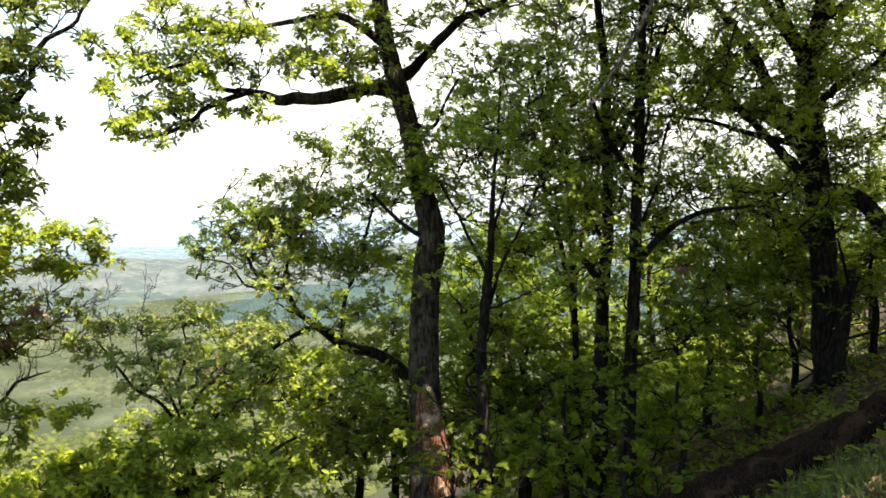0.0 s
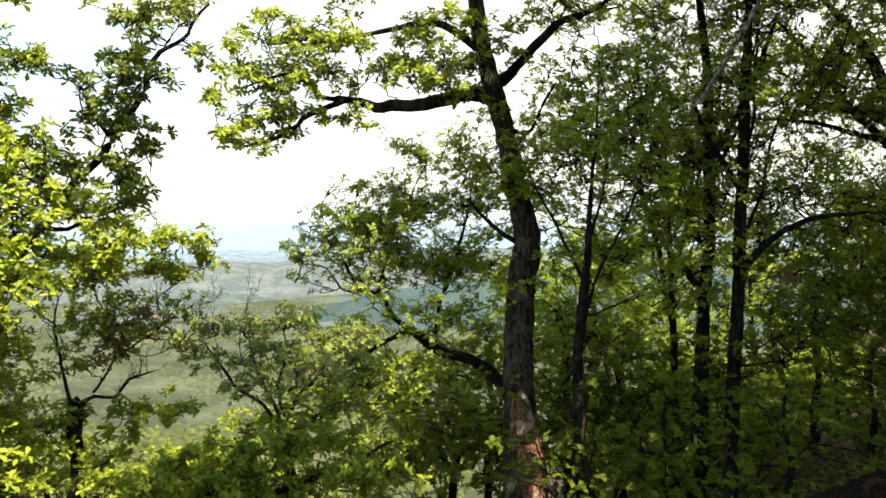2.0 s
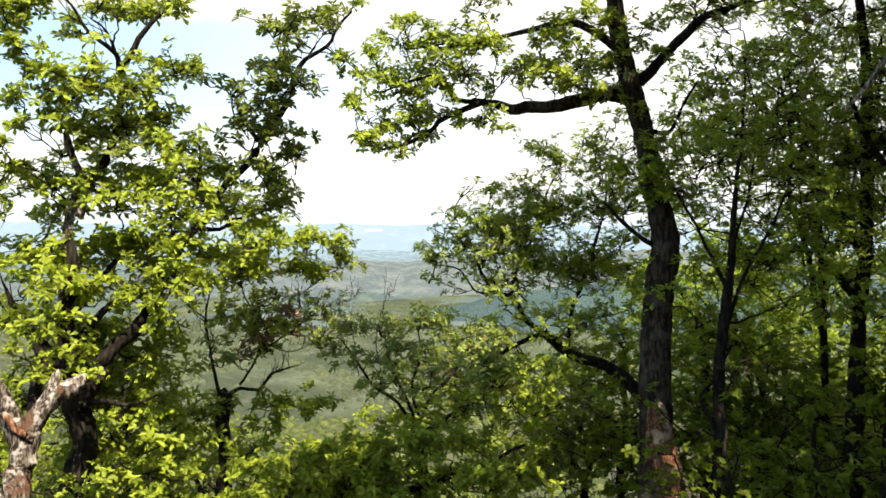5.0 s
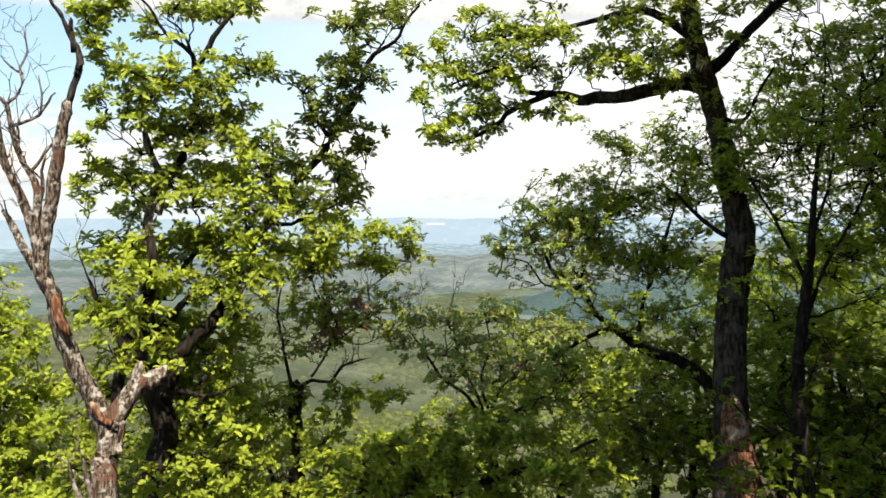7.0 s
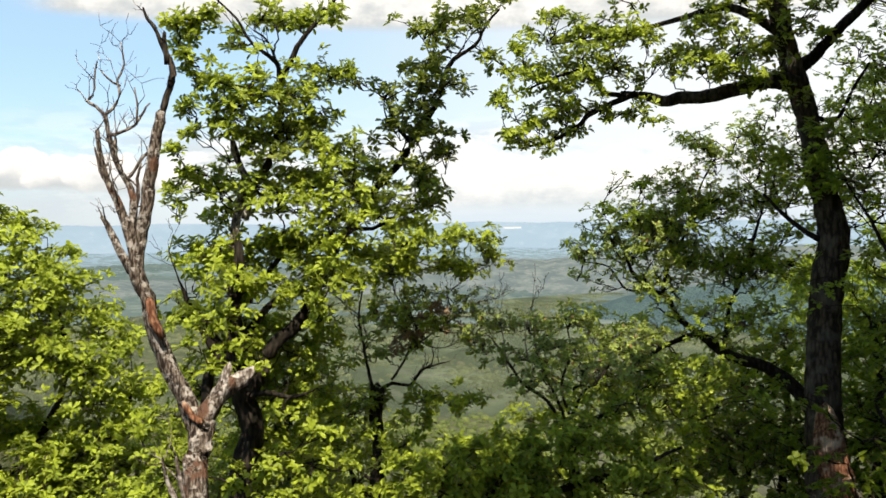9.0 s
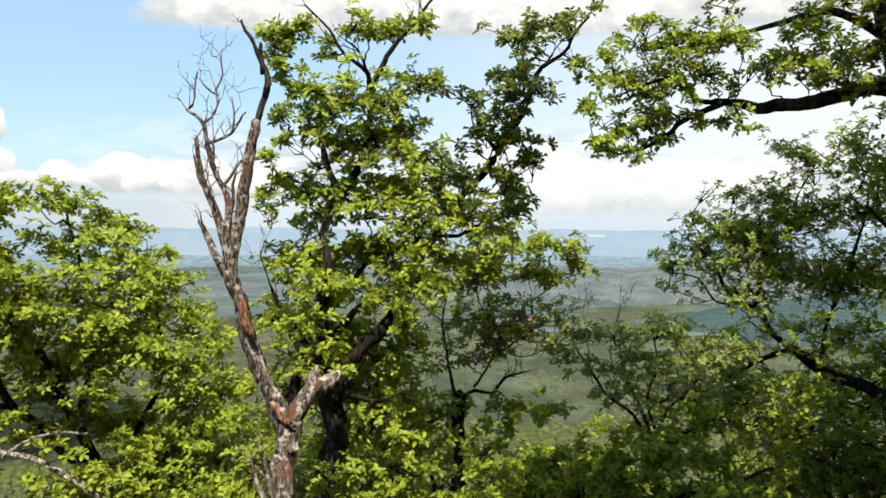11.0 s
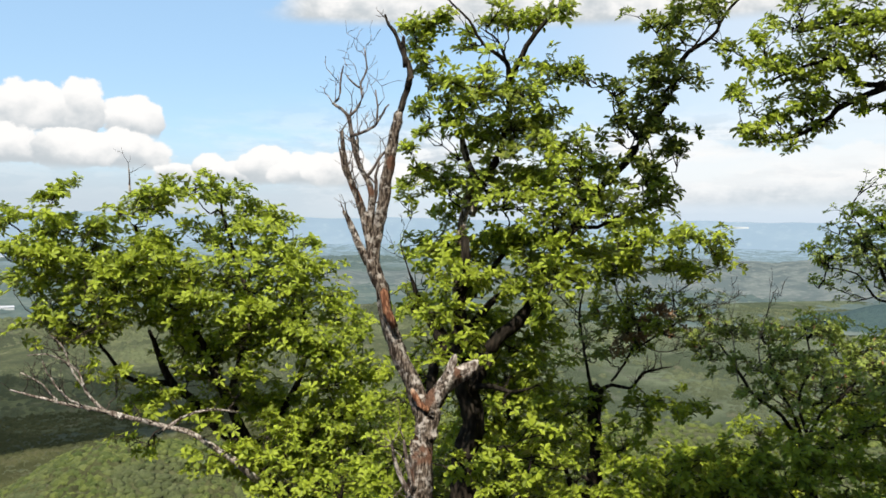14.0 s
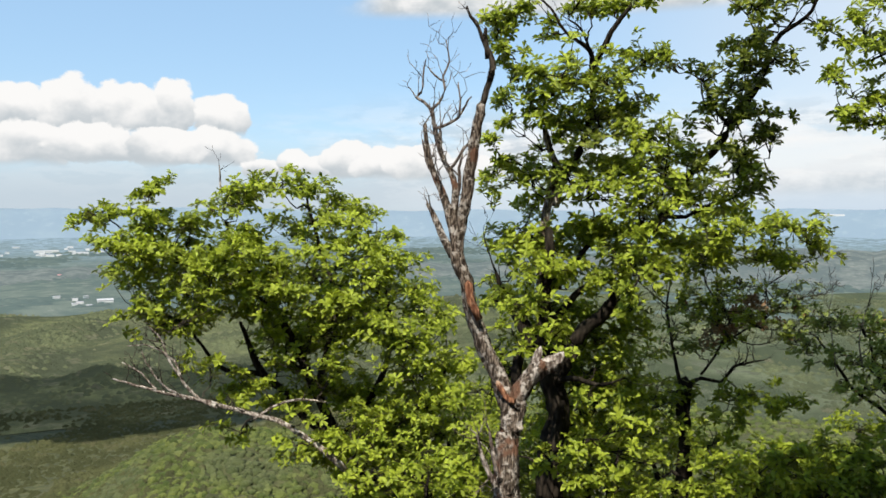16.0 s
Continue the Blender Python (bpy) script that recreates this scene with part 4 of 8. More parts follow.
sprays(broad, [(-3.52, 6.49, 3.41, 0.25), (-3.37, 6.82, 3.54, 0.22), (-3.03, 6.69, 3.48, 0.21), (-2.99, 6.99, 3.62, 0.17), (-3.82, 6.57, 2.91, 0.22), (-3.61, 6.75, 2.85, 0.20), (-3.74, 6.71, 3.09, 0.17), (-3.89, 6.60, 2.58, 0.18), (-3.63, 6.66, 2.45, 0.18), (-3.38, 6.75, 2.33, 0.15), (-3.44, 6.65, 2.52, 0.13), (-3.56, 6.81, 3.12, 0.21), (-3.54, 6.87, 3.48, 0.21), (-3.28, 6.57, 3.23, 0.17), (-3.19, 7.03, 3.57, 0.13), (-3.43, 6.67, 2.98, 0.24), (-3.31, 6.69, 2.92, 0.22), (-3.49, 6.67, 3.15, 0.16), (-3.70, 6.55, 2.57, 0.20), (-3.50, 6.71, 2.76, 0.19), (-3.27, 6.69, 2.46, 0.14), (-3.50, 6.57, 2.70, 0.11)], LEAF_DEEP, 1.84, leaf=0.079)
sprays(broad, [(-6.17, 6.42, 0.67, 0.23), (-5.92, 5.92, 0.95, 0.18), (-5.56, 6.84, 0.66, 0.26), (-4.65, 6.54, 0.74, 0.26), (-4.84, 6.44, 0.41, 0.26), (-5.82, 6.19, -0.02, 0.21), (-5.62, 6.37, 0.42, 0.20), (-5.29, 6.58, 1.04, 0.23), (-4.80, 6.76, 0.48, 0.31), (-5.32, 6.72, 0.33, 0.30), (-5.07, 6.57, -0.08, 0.41), (-4.86, 6.96, -0.54, 0.42), (-5.28, 6.39, -0.51, 0.35), (-4.89, 6.70, -0.94, 0.37), (-5.73, 6.77, -0.12, 0.28), (-5.00, 7.05, -0.11, 0.28), (-5.81, 6.02, 0.28, 0.26), (-6.18, 6.19, -0.23, 0.28), (-5.47, 6.91, 0.65, 0.27), (-5.96, 6.40, 0.77, 0.23), (-5.73, 5.88, 0.85, 0.20)], LEAF, 2.06, leaf=0.079)
sprays(broad, [(-5.67, 6.66, 0.58, 0.25), (-5.07, 6.60, 0.61, 0.23), (-5.13, 6.30, 0.42, 0.23), (-5.48, 6.30, 0.09, 0.18), (-5.55, 6.49, 0.49, 0.20), (-5.39, 6.42, 0.71, 0.21), (-4.82, 6.52, 0.23, 0.32), (-5.54, 6.72, 0.17, 0.33), (-5.55, 6.79, -0.07, 0.37), (-4.92, 6.80, -0.15, 0.34), (-5.14, 6.19, -0.25, 0.28), (-5.34, 6.69, -0.47, 0.36), (-5.42, 6.44, 0.07, 0.28), (-5.02, 6.65, -0.02, 0.36), (-5.66, 6.36, 0.43, 0.23), (-6.10, 6.50, -0.08, 0.24), (-5.61, 6.65, 0.55, 0.28)], LEAF, 2.06, leaf=0.079)
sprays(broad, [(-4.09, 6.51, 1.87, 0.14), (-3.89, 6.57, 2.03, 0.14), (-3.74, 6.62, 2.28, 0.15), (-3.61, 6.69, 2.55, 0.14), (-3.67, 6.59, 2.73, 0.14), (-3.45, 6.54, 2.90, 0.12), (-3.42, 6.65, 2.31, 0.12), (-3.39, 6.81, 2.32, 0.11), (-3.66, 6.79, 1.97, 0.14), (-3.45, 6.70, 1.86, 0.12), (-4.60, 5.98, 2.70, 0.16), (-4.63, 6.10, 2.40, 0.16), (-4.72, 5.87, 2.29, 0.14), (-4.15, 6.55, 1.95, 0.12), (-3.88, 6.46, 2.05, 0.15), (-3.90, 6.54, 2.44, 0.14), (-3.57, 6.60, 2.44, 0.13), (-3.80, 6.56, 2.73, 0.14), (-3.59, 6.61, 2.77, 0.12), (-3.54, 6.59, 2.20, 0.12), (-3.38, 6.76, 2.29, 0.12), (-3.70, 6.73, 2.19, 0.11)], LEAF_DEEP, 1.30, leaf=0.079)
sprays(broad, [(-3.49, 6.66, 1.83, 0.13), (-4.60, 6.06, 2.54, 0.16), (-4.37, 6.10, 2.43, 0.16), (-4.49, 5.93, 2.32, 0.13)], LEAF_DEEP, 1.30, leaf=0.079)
sprays(broad, [(-5.36, 5.46, 3.44, 0.11), (-5.40, 5.65, 3.50, 0.11), (-5.25, 5.72, 3.50, 0.10), (-5.43, 5.57, 3.23, 0.08), (-5.43, 5.64, 3.05, 0.10), (-5.38, 5.78, 2.96, 0.10), (-5.55, 5.73, 2.70, 0.09), (-5.42, 5.66, 2.48, 0.08), (-5.49, 5.58, 2.30, 0.07), (-5.55, 5.72, 2.10, 0.09), (-5.62, 5.63, 1.94, 0.09), (-5.44, 6.00, 2.01, 0.08), (-5.44, 5.47, 3.42, 0.10), (-5.47, 5.68, 3.47, 0.11), (-5.35, 5.68, 3.36, 0.10), (-5.36, 5.56, 3.15, 0.06), (-5.33, 5.71, 2.92, 0.08), (-5.42, 5.65, 2.73, 0.07), (-5.36, 5.68, 2.52, 0.08), (-5.52, 5.54, 2.33, 0.06), (-5.47, 5.67, 2.15, 0.07), (-5.67, 5.68, 2.01, 0.10)], LEAF, 1.20, leaf=0.079)
sprays(broad, [(-5.49, 6.00, 2.03, 0.09)], LEAF, 1.20, leaf=0.079)
sprays(broad, [(-4.77, 5.05, 0.87, 0.16), (-4.84, 4.94, 0.70, 0.16), (-4.52, 5.36, 0.67, 0.16), (-4.71, 5.45, 0.91, 0.18), (-4.68, 5.09, 0.51, 0.14), (-4.42, 5.34, 0.50, 0.16), (-5.12, 5.15, 0.92, 0.15), (-4.81, 5.31, 1.13, 0.17), (-4.88, 5.24, 0.82, 0.15), (-4.77, 5.22, 0.77, 0.16), (-4.74, 5.25, 0.62, 0.13), (-4.84, 5.43, 0.82, 0.15), (-4.74, 5.13, 0.50, 0.11), (-4.63, 5.40, 0.57, 0.12), (-4.85, 5.20, 0.89, 0.15), (-4.80, 5.38, 0.87, 0.14)], LEAF, 1.50, leaf=0.079)
sprays(broad, [(-4.78, 5.52, -0.60, 0.20), (-4.62, 5.65, -0.73, 0.20), (-4.62, 5.80, -0.45, 0.22), (-5.32, 5.04, -0.68, 0.20), (-5.44, 5.08, -0.31, 0.18)], LEAF, 1.9, leaf=0.079)
sprays(broad, [(-5.29, 6.19, 3.51, 0.12), (-4.36, 6.67, 3.05, 0.09), (-5.22, 6.03, 3.30, 0.11), (-4.57, 6.30, 3.09, 0.20), (-4.61, 6.56, 2.73, 0.19)], LEAF, 1.1)
limb(broad, "limb", [(-5.03, 5.86, 0.04, 0.034), (-4.78, 5.86, 0.12, 0.026), (-4.52, 5.87, 0.10, 0.018), (-4.25, 5.93, 0.20, 0.008)], BARK_SHADED, twigs=6)
sprays(broad, [(-4.61, 5.58, -0.48, 0.15), (-4.64, 5.91, -0.36, 0.21), (-4.27, 5.82, -0.57, 0.16), (-4.07, 5.71, -0.07, 0.22), (-4.29, 6.00, 0.06, 0.16), (-4.07, 6.04, -0.51, 0.22), (-4.48, 5.78, 0.01, 0.18), (-4.28, 6.12, -0.42, 0.16)], LEAF, 1.15)
finish(broad, BARK_SHADED, 280)

stunted = tree("oak_tree", (-4.73, 7.84, -4.47), "small stunted oak with half-bare crown and a few withered leaves", "tree", seed=3)
limb(stunted, "trunk", [(-4.73, 7.84, -4.47, 0.131), (-4.74, 7.82, -1.36, 0.090), (-4.79, 7.93, -0.95, 0.080), (-4.85, 8.00, -0.59, 0.074), (-4.88, 8.07, -0.26, 0.090)], BARK_SHADED)
limb(stunted, "limb", [(-4.89, 8.05, -0.31, 0.024), (-4.98, 8.05, -0.09, 0.020), (-5.05, 8.06, 0.17, 0.016), (-5.13, 8.08, 0.56, 0.012), (-5.10, 8.13, 0.89, 0.006)], BARK, twigs=16)
limb(stunted, "limb", [(-4.85, 8.08, -0.28, 0.026), (-4.74, 8.17, -0.18, 0.021), (-4.56, 8.26, -0.21, 0.018), (-4.45, 8.35, -0.05, 0.018), (-4.35, 8.41, -0.01, 0.014), (-4.17, 8.50, 0.04, 0.006)], BARK, twigs=12)
limb(stunted, "limb", [(-4.74, 8.17, -0.16, 0.016), (-4.63, 8.27, 0.04, 0.014), (-4.52, 8.38, 0.36, 0.014), (-4.58, 8.38, 0.56, 0.011), (-4.75, 8.32, 0.82, 0.008), (-4.82, 8.31, 1.15, 0.005)], BARK, twigs=16)
limb(stunted, "limb", [(-4.60, 8.32, 0.17, 0.012), (-4.38, 8.46, 0.36, 0.011), (-4.15, 8.59, 0.56, 0.009), (-4.22, 8.59, 0.82, 0.008), (-3.99, 8.71, 1.03, 0.006), (-3.75, 8.82, 1.16, 0.004)], BARK, twigs=24)
limb(stunted, "branch", [(-4.52, 8.38, 0.30, 0.009), (-4.30, 8.47, 0.20, 0.006), (-4.01, 8.62, 0.30, 0.005), (-3.84, 8.72, 0.50, 0.004)], BARK, twigs=24)
limb(stunted, "branch", [(-5.08, 8.10, 0.56, 0.009), (-5.31, 7.98, 0.76, 0.006), (-5.49, 7.89, 0.95, 0.004)], BARK, twigs=16)
limb(stunted, "branch", [(-4.15, 8.60, 0.60, 0.008), (-3.91, 8.71, 0.70, 0.005), (-3.67, 8.82, 0.77, 0.003)], BARK, twigs=20)
sprays(stunted, [(-4.54, 8.18, 1.45, 0.34), (-4.31, 8.77, 1.52, 0.32), (-3.89, 8.73, 1.39, 0.30), (-3.77, 8.96, 1.25, 0.20), (-5.14, 8.46, 1.27, 0.36), (-4.77, 8.36, 1.08, 0.31), (-4.38, 8.54, 1.19, 0.27), (-3.95, 8.45, 1.17, 0.23), (-5.03, 8.02, 1.03, 0.28), (-4.83, 8.32, 1.61, 0.23), (-4.22, 8.60, 1.16, 0.29), (-4.72, 8.52, 1.39, 0.29), (-3.90, 8.67, 1.47, 0.32), (-4.08, 8.86, 1.15, 0.20), (-4.86, 8.80, 1.28, 0.32), (-4.70, 8.20, 1.20, 0.32), (-4.61, 8.56, 1.17, 0.25), (-4.10, 8.61, 1.08, 0.20), (-4.60, 8.13, 1.23, 0.23), (-4.70, 8.32, 1.68, 0.21)], LEAF, 1.70)
sprays(stunted, [(-4.90, 8.45, 0.43, 0.26), (-5.12, 8.37, 0.26, 0.22), (-4.74, 8.57, 0.74, 0.23), (-4.93, 8.23, 0.75, 0.27), (-4.69, 8.07, 0.13, 0.18), (-4.86, 8.13, 0.72, 0.24), (-5.10, 8.45, 0.51, 0.22), (-4.74, 8.57, 0.43, 0.25), (-4.99, 8.12, 0.40, 0.21), (-4.87, 8.12, 0.13, 0.19)], LEAF_MIXED, 0.89)
sprays(stunted, [(-4.39, 8.26, 0.58, 0.19), (-4.20, 8.56, 0.46, 0.17), (-4.64, 8.32, 0.36, 0.16), (-4.27, 8.39, 0.71, 0.14), (-4.65, 8.14, 0.25, 0.13), (-4.49, 8.19, 0.40, 0.17), (-4.33, 8.50, 0.62, 0.18), (-4.47, 8.46, 0.37, 0.16), (-4.24, 8.36, 0.69, 0.15), (-4.57, 8.08, 0.34, 0.14)], LEAF_BROWN, 0.35, leaf=0.070)
sprays(stunted, [(-4.27, 8.32, -0.39, 0.30), (-3.76, 8.07, -0.31, 0.21), (-5.09, 7.76, -0.43, 0.34), (-5.40, 7.76, 0.06, 0.36), (-4.43, 7.75, -0.80, 0.29), (-4.28, 7.90, -0.33, 0.23), (-3.94, 8.23, -0.33, 0.20), (-5.00, 8.09, -0.37, 0.32), (-4.31, 7.97, -0.53, 0.27)], LEAF, 1.79)
crown(stunted, (-4.36, 8.26, 0.54), (0.67, 0.40, 0.51), 30, 0.20, LEAF, 0.55, leaf=0.058)
crown(stunted, (-3.91, 8.53, 0.53), (0.32, 0.30, 0.45), 16, 0.18, LEAF_MIXED, 0.5, leaf=0.058)
finish(stunted, BARK, 280)

bushy = tree("oak_tree", (-8.02, 6.45, -5.59), "low bushy oak full of bright new leaves, with one bare bough", "tree", seed=4)
limb(bushy, "trunk", [(-8.02, 6.45, -5.59, 0.287), (-8.02, 6.45, -2.52, 0.198), (-8.25, 6.41, -2.14, 0.175), (-8.45, 6.34, -1.80, 0.152)], BARK_SHADED)
limb(bushy, "limb", [(-8.37, 6.37, -1.94, 0.071), (-8.75, 6.20, -1.32, 0.066), (-9.05, 6.06, -0.68, 0.061), (-9.31, 5.89, -0.02, 0.052), (-9.52, 5.68, 0.50, 0.043), (-9.74, 5.40, 1.02, 0.028), (-9.86, 5.22, 1.54, 0.019)], BARK_SHADED)
limb(bushy, "limb", [(-8.69, 6.24, -1.39, 0.057), (-9.06, 5.89, -1.03, 0.057), (-9.29, 5.70, -0.67, 0.052), (-9.48, 5.49, -0.41, 0.052), (-9.61, 5.39, -0.08, 0.038), (-9.70, 5.32, 0.22, 0.019)], BARK_SHADED)
limb(bushy, "limb", [(-9.47, 5.49, -0.44, 0.038), (-9.63, 5.24, -0.39, 0.033), (-9.75, 5.06, -0.31, 0.028), (-9.88, 4.90, -0.05, 0.021), (-10.01, 4.73, 0.24, 0.014)], BARK_SHADED)
limb(bushy, "limb", [(-9.05, 6.06, -0.68, 0.047), (-9.06, 6.25, -0.03, 0.043), (-9.07, 6.36, 0.56, 0.033), (-9.24, 6.21, 1.31, 0.024), (-9.32, 6.09, 1.91, 0.014)], BARK)
limb(bushy, "limb", [(-8.75, 6.20, -1.32, 0.047), (-8.60, 6.64, -0.70, 0.043), (-8.55, 6.90, -0.04, 0.033), (-8.67, 6.90, 0.71, 0.024), (-8.84, 6.75, 1.39, 0.016)], BARK_SHADED)
limb(bushy, "limb", [(-8.29, 6.39, -2.07, 0.057), (-8.11, 6.91, -1.48, 0.047), (-8.02, 7.23, -0.92, 0.033), (-8.01, 7.42, -0.34, 0.019)], BARK_SHADED)
limb(bushy, "branch", [(-9.34, 5.73, 0.29, 0.028), (-9.67, 5.27, 0.74, 0.023), (-9.98, 4.73, 0.97, 0.019), (-10.22, 4.25, 1.26, 0.014), (-10.37, 3.89, 1.58, 0.009)], BARK)
limb(bushy, "bare_bough", [(-8.20, 6.14, -1.81, 0.056), (-7.91, 5.57, -1.33, 0.041), (-8.11, 5.40, -1.12, 0.038), (-8.39, 5.11, -0.87, 0.031), (-8.62, 4.80, -0.74, 0.028), (-8.83, 4.48, -0.62, 0.026), (-8.99, 4.22, -0.51, 0.022), (-9.14, 3.95, -0.41, 0.017), (-9.27, 3.71, -0.30, 0.014), (-9.37, 3.52, -0.21, 0.009)], DEADWOOD, twigs=16)
limb(bushy, "bare_branch", [(-8.81, 4.51, -0.62, 0.021), (-8.96, 4.31, -0.45, 0.019), (-9.06, 4.20, -0.27, 0.017), (-9.12, 4.15, -0.08, 0.014), (-9.25, 3.94, 0.10, 0.010), (-9.36, 3.70, 0.14, 0.007)], DEADWOOD, twigs=12)
limb(bushy, "bare_branch", [(-8.99, 4.22, -0.50, 0.016), (-9.13, 4.02, -0.32, 0.014), (-9.23, 3.90, -0.12, 0.010), (-9.29, 3.83, 0.07, 0.007)], DEADWOOD, twigs=8)
limb(bushy, "bare_branch", [(-9.05, 4.20, -0.28, 0.014), (-9.15, 4.09, -0.07, 0.012), (-9.22, 4.03, 0.19, 0.010), (-9.30, 3.91, 0.35, 0.007)], DEADWOOD, twigs=8)
limb(bushy, "bare_branch", [(-8.58, 4.85, -0.77, 0.021), (-8.47, 5.09, -0.62, 0.017), (-8.34, 5.32, -0.58, 0.017), (-8.16, 5.56, -0.61, 0.014)], DEADWOOD, twigs=5)
limb(bushy, "bare_branch", [(-9.14, 3.95, -0.41, 0.010), (-9.26, 3.81, -0.18, 0.009), (-9.36, 3.63, -0.04, 0.007)], DEADWOOD, twigs=6)
limb(bushy, "bare_branch", [(-9.79, 5.14, 1.90, 0.015), (-9.79, 5.11, 2.12, 0.011), (-9.79, 5.10, 2.25, 0.008)], DEADWOOD, twigs=2)
sprays(bushy, [(-9.63, 3.92, 1.12, 0.27), (-9.33, 4.34, 1.05, 0.29), (-8.92, 4.70, 1.18, 0.29), (-8.89, 5.29, 1.10, 0.32), (-8.41, 5.62, 1.17, 0.32), (-8.25, 6.18, 1.09, 0.30), (-9.11, 4.50, 0.55, 0.26), (-8.90, 5.21, 0.48, 0.33), (-8.55, 5.71, 0.33, 0.33), (-8.03, 6.10, 0.41, 0.29), (-7.68, 6.25, -0.15, 0.32), (-8.27, 5.84, -0.25, 0.32), (-8.84, 5.41, -0.09, 0.29), (-7.67, 6.61, -0.76, 0.33), (-8.07, 6.21, -1.04, 0.33), (-7.31, 6.85, -0.59, 0.30), (-9.56, 4.12, 1.27, 0.29), (-8.97, 4.61, 1.08, 0.31), (-8.72, 4.78, 1.23, 0.32), (-8.63, 5.13, 0.71, 0.30), (-8.39, 5.33, 0.73, 0.32), (-8.41, 5.93, 0.62, 0.29)], LEAF, 1.30, leaf=0.098)
sprays(bushy, [(-9.04, 4.51, 0.65, 0.28), (-8.86, 5.48, 0.64, 0.36), (-8.30, 5.66, 0.50, 0.36), (-8.44, 5.91, 0.52, 0.29), (-7.88, 6.11, 0.28, 0.31), (-8.56, 5.94, 0.06, 0.31), (-8.91, 5.35, 0.17, 0.23), (-7.74, 6.63, -0.35, 0.26), (-7.85, 6.03, -0.84, 0.35), (-7.31, 6.69, -0.68, 0.26)], LEAF, 1.30, leaf=0.098)
sprays(bushy, [(-9.92, 4.23, 1.90, 0.23), (-9.79, 4.07, 1.69, 0.24), (-10.41, 3.94, 1.62, 0.25), (-10.81, 3.78, 1.55, 0.23), (-10.00, 4.75, 1.52, 0.22), (-9.74, 5.40, 1.85, 0.28), (-8.99, 5.52, 2.02, 0.28), (-9.27, 6.14, 1.93, 0.27), (-9.49, 6.77, 1.75, 0.23), (-9.19, 6.98, 1.67, 0.26), (-8.86, 7.16, 1.32, 0.27), (-9.92, 4.01, 1.25, 0.29), (-10.60, 4.80, 1.17, 0.31), (-10.40, 5.10, 1.06, 0.35), (-9.37, 5.26, 1.34, 0.37), (-9.50, 6.11, 1.40, 0.41), (-8.56, 6.16, 1.27, 0.37), (-8.16, 6.81, 1.01, 0.29), (-10.02, 4.35, 1.96, 0.20), (-9.63, 4.13, 1.58, 0.19), (-10.20, 4.36, 1.60, 0.22), (-10.81, 4.05, 1.69, 0.22)], LEAF, 1.85, leaf=0.098)
sprays(bushy, [(-9.76, 4.94, 1.68, 0.17), (-9.31, 5.24, 1.91, 0.29), (-9.36, 6.16, 1.94, 0.24), (-9.55, 6.34, 1.68, 0.17), (-9.23, 6.60, 1.84, 0.26), (-8.93, 6.94, 1.09, 0.28), (-10.04, 4.38, 1.48, 0.30), (-10.27, 4.97, 1.53, 0.34), (-10.26, 5.37, 0.97, 0.31), (-9.75, 5.39, 1.86, 0.37), (-9.70, 5.42, 1.27, 0.33), (-8.64, 6.13, 1.56, 0.36), (-8.26, 6.40, 1.22, 0.30)], LEAF, 1.85, leaf=0.098)
sprays(bushy, [(-9.92, 3.71, 1.28, 0.30), (-10.61, 4.15, 0.89, 0.35), (-9.85, 4.22, 0.93, 0.38), (-10.01, 4.74, 0.75, 0.34), (-9.16, 4.83, 0.93, 0.38), (-10.00, 5.89, 0.84, 0.49), (-9.60, 6.45, 0.75, 0.52), (-8.23, 6.26, 0.84, 0.42), (-8.79, 7.57, 0.58, 0.38), (-9.69, 4.07, 0.54, 0.34), (-9.69, 4.50, 0.29, 0.33), (-9.66, 6.31, -0.03, 0.53), (-9.10, 6.85, -0.02, 0.48), (-7.74, 6.63, 0.08, 0.43), (-7.90, 7.43, -0.33, 0.39), (-8.16, 7.36, 0.26, 0.34), (-9.57, 3.95, 1.26, 0.23), (-10.51, 4.60, 0.60, 0.32), (-9.87, 4.77, 1.07, 0.33), (-9.53, 5.13, 0.73, 0.35), (-9.26, 5.32, 0.46, 0.42), (-9.55, 5.56, 0.78, 0.40)], LEAF, 1.85, leaf=0.098)
sprays(bushy, [(-8.27, 5.86, 0.58, 0.32), (-9.23, 7.32, 0.58, 0.39), (-9.82, 4.26, 0.33, 0.33), (-9.39, 4.56, 0.42, 0.32), (-9.52, 5.38, 0.66, 0.28), (-9.65, 6.22, -0.12, 0.52), (-9.13, 6.86, 0.33, 0.52), (-7.69, 6.30, 0.21, 0.37), (-7.96, 6.90, -0.42, 0.42), (-8.08, 7.04, 0.49, 0.26)], LEAF, 1.85, leaf=0.098)
sprays(bushy, [(-9.62, 5.23, -0.65, 0.33), (-8.99, 5.10, -0.39, 0.24), (-9.12, 6.11, -0.70, 0.45), (-8.89, 6.68, -0.75, 0.48), (-8.34, 7.32, -0.84, 0.48), (-8.39, 6.11, -1.23, 0.41), (-8.16, 6.66, -1.29, 0.46), (-7.87, 7.29, -1.28, 0.47), (-8.79, 5.87, -1.41, 0.31), (-8.13, 6.64, -1.87, 0.46), (-7.00, 6.73, -1.55, 0.39), (-9.15, 4.73, -0.91, 0.17), (-9.22, 4.33, -0.11, 0.20), (-9.45, 5.80, -0.40, 0.32), (-7.50, 6.74, -1.74, 0.36), (-8.31, 6.32, -1.91, 0.38), (-9.54, 5.17, -0.63, 0.25), (-9.00, 5.34, -0.71, 0.25), (-8.74, 6.51, -0.82, 0.34), (-8.69, 6.62, -1.29, 0.41), (-8.12, 6.54, -0.97, 0.44), (-8.61, 5.93, -1.30, 0.39)], LEAF, 1.85, leaf=0.098)
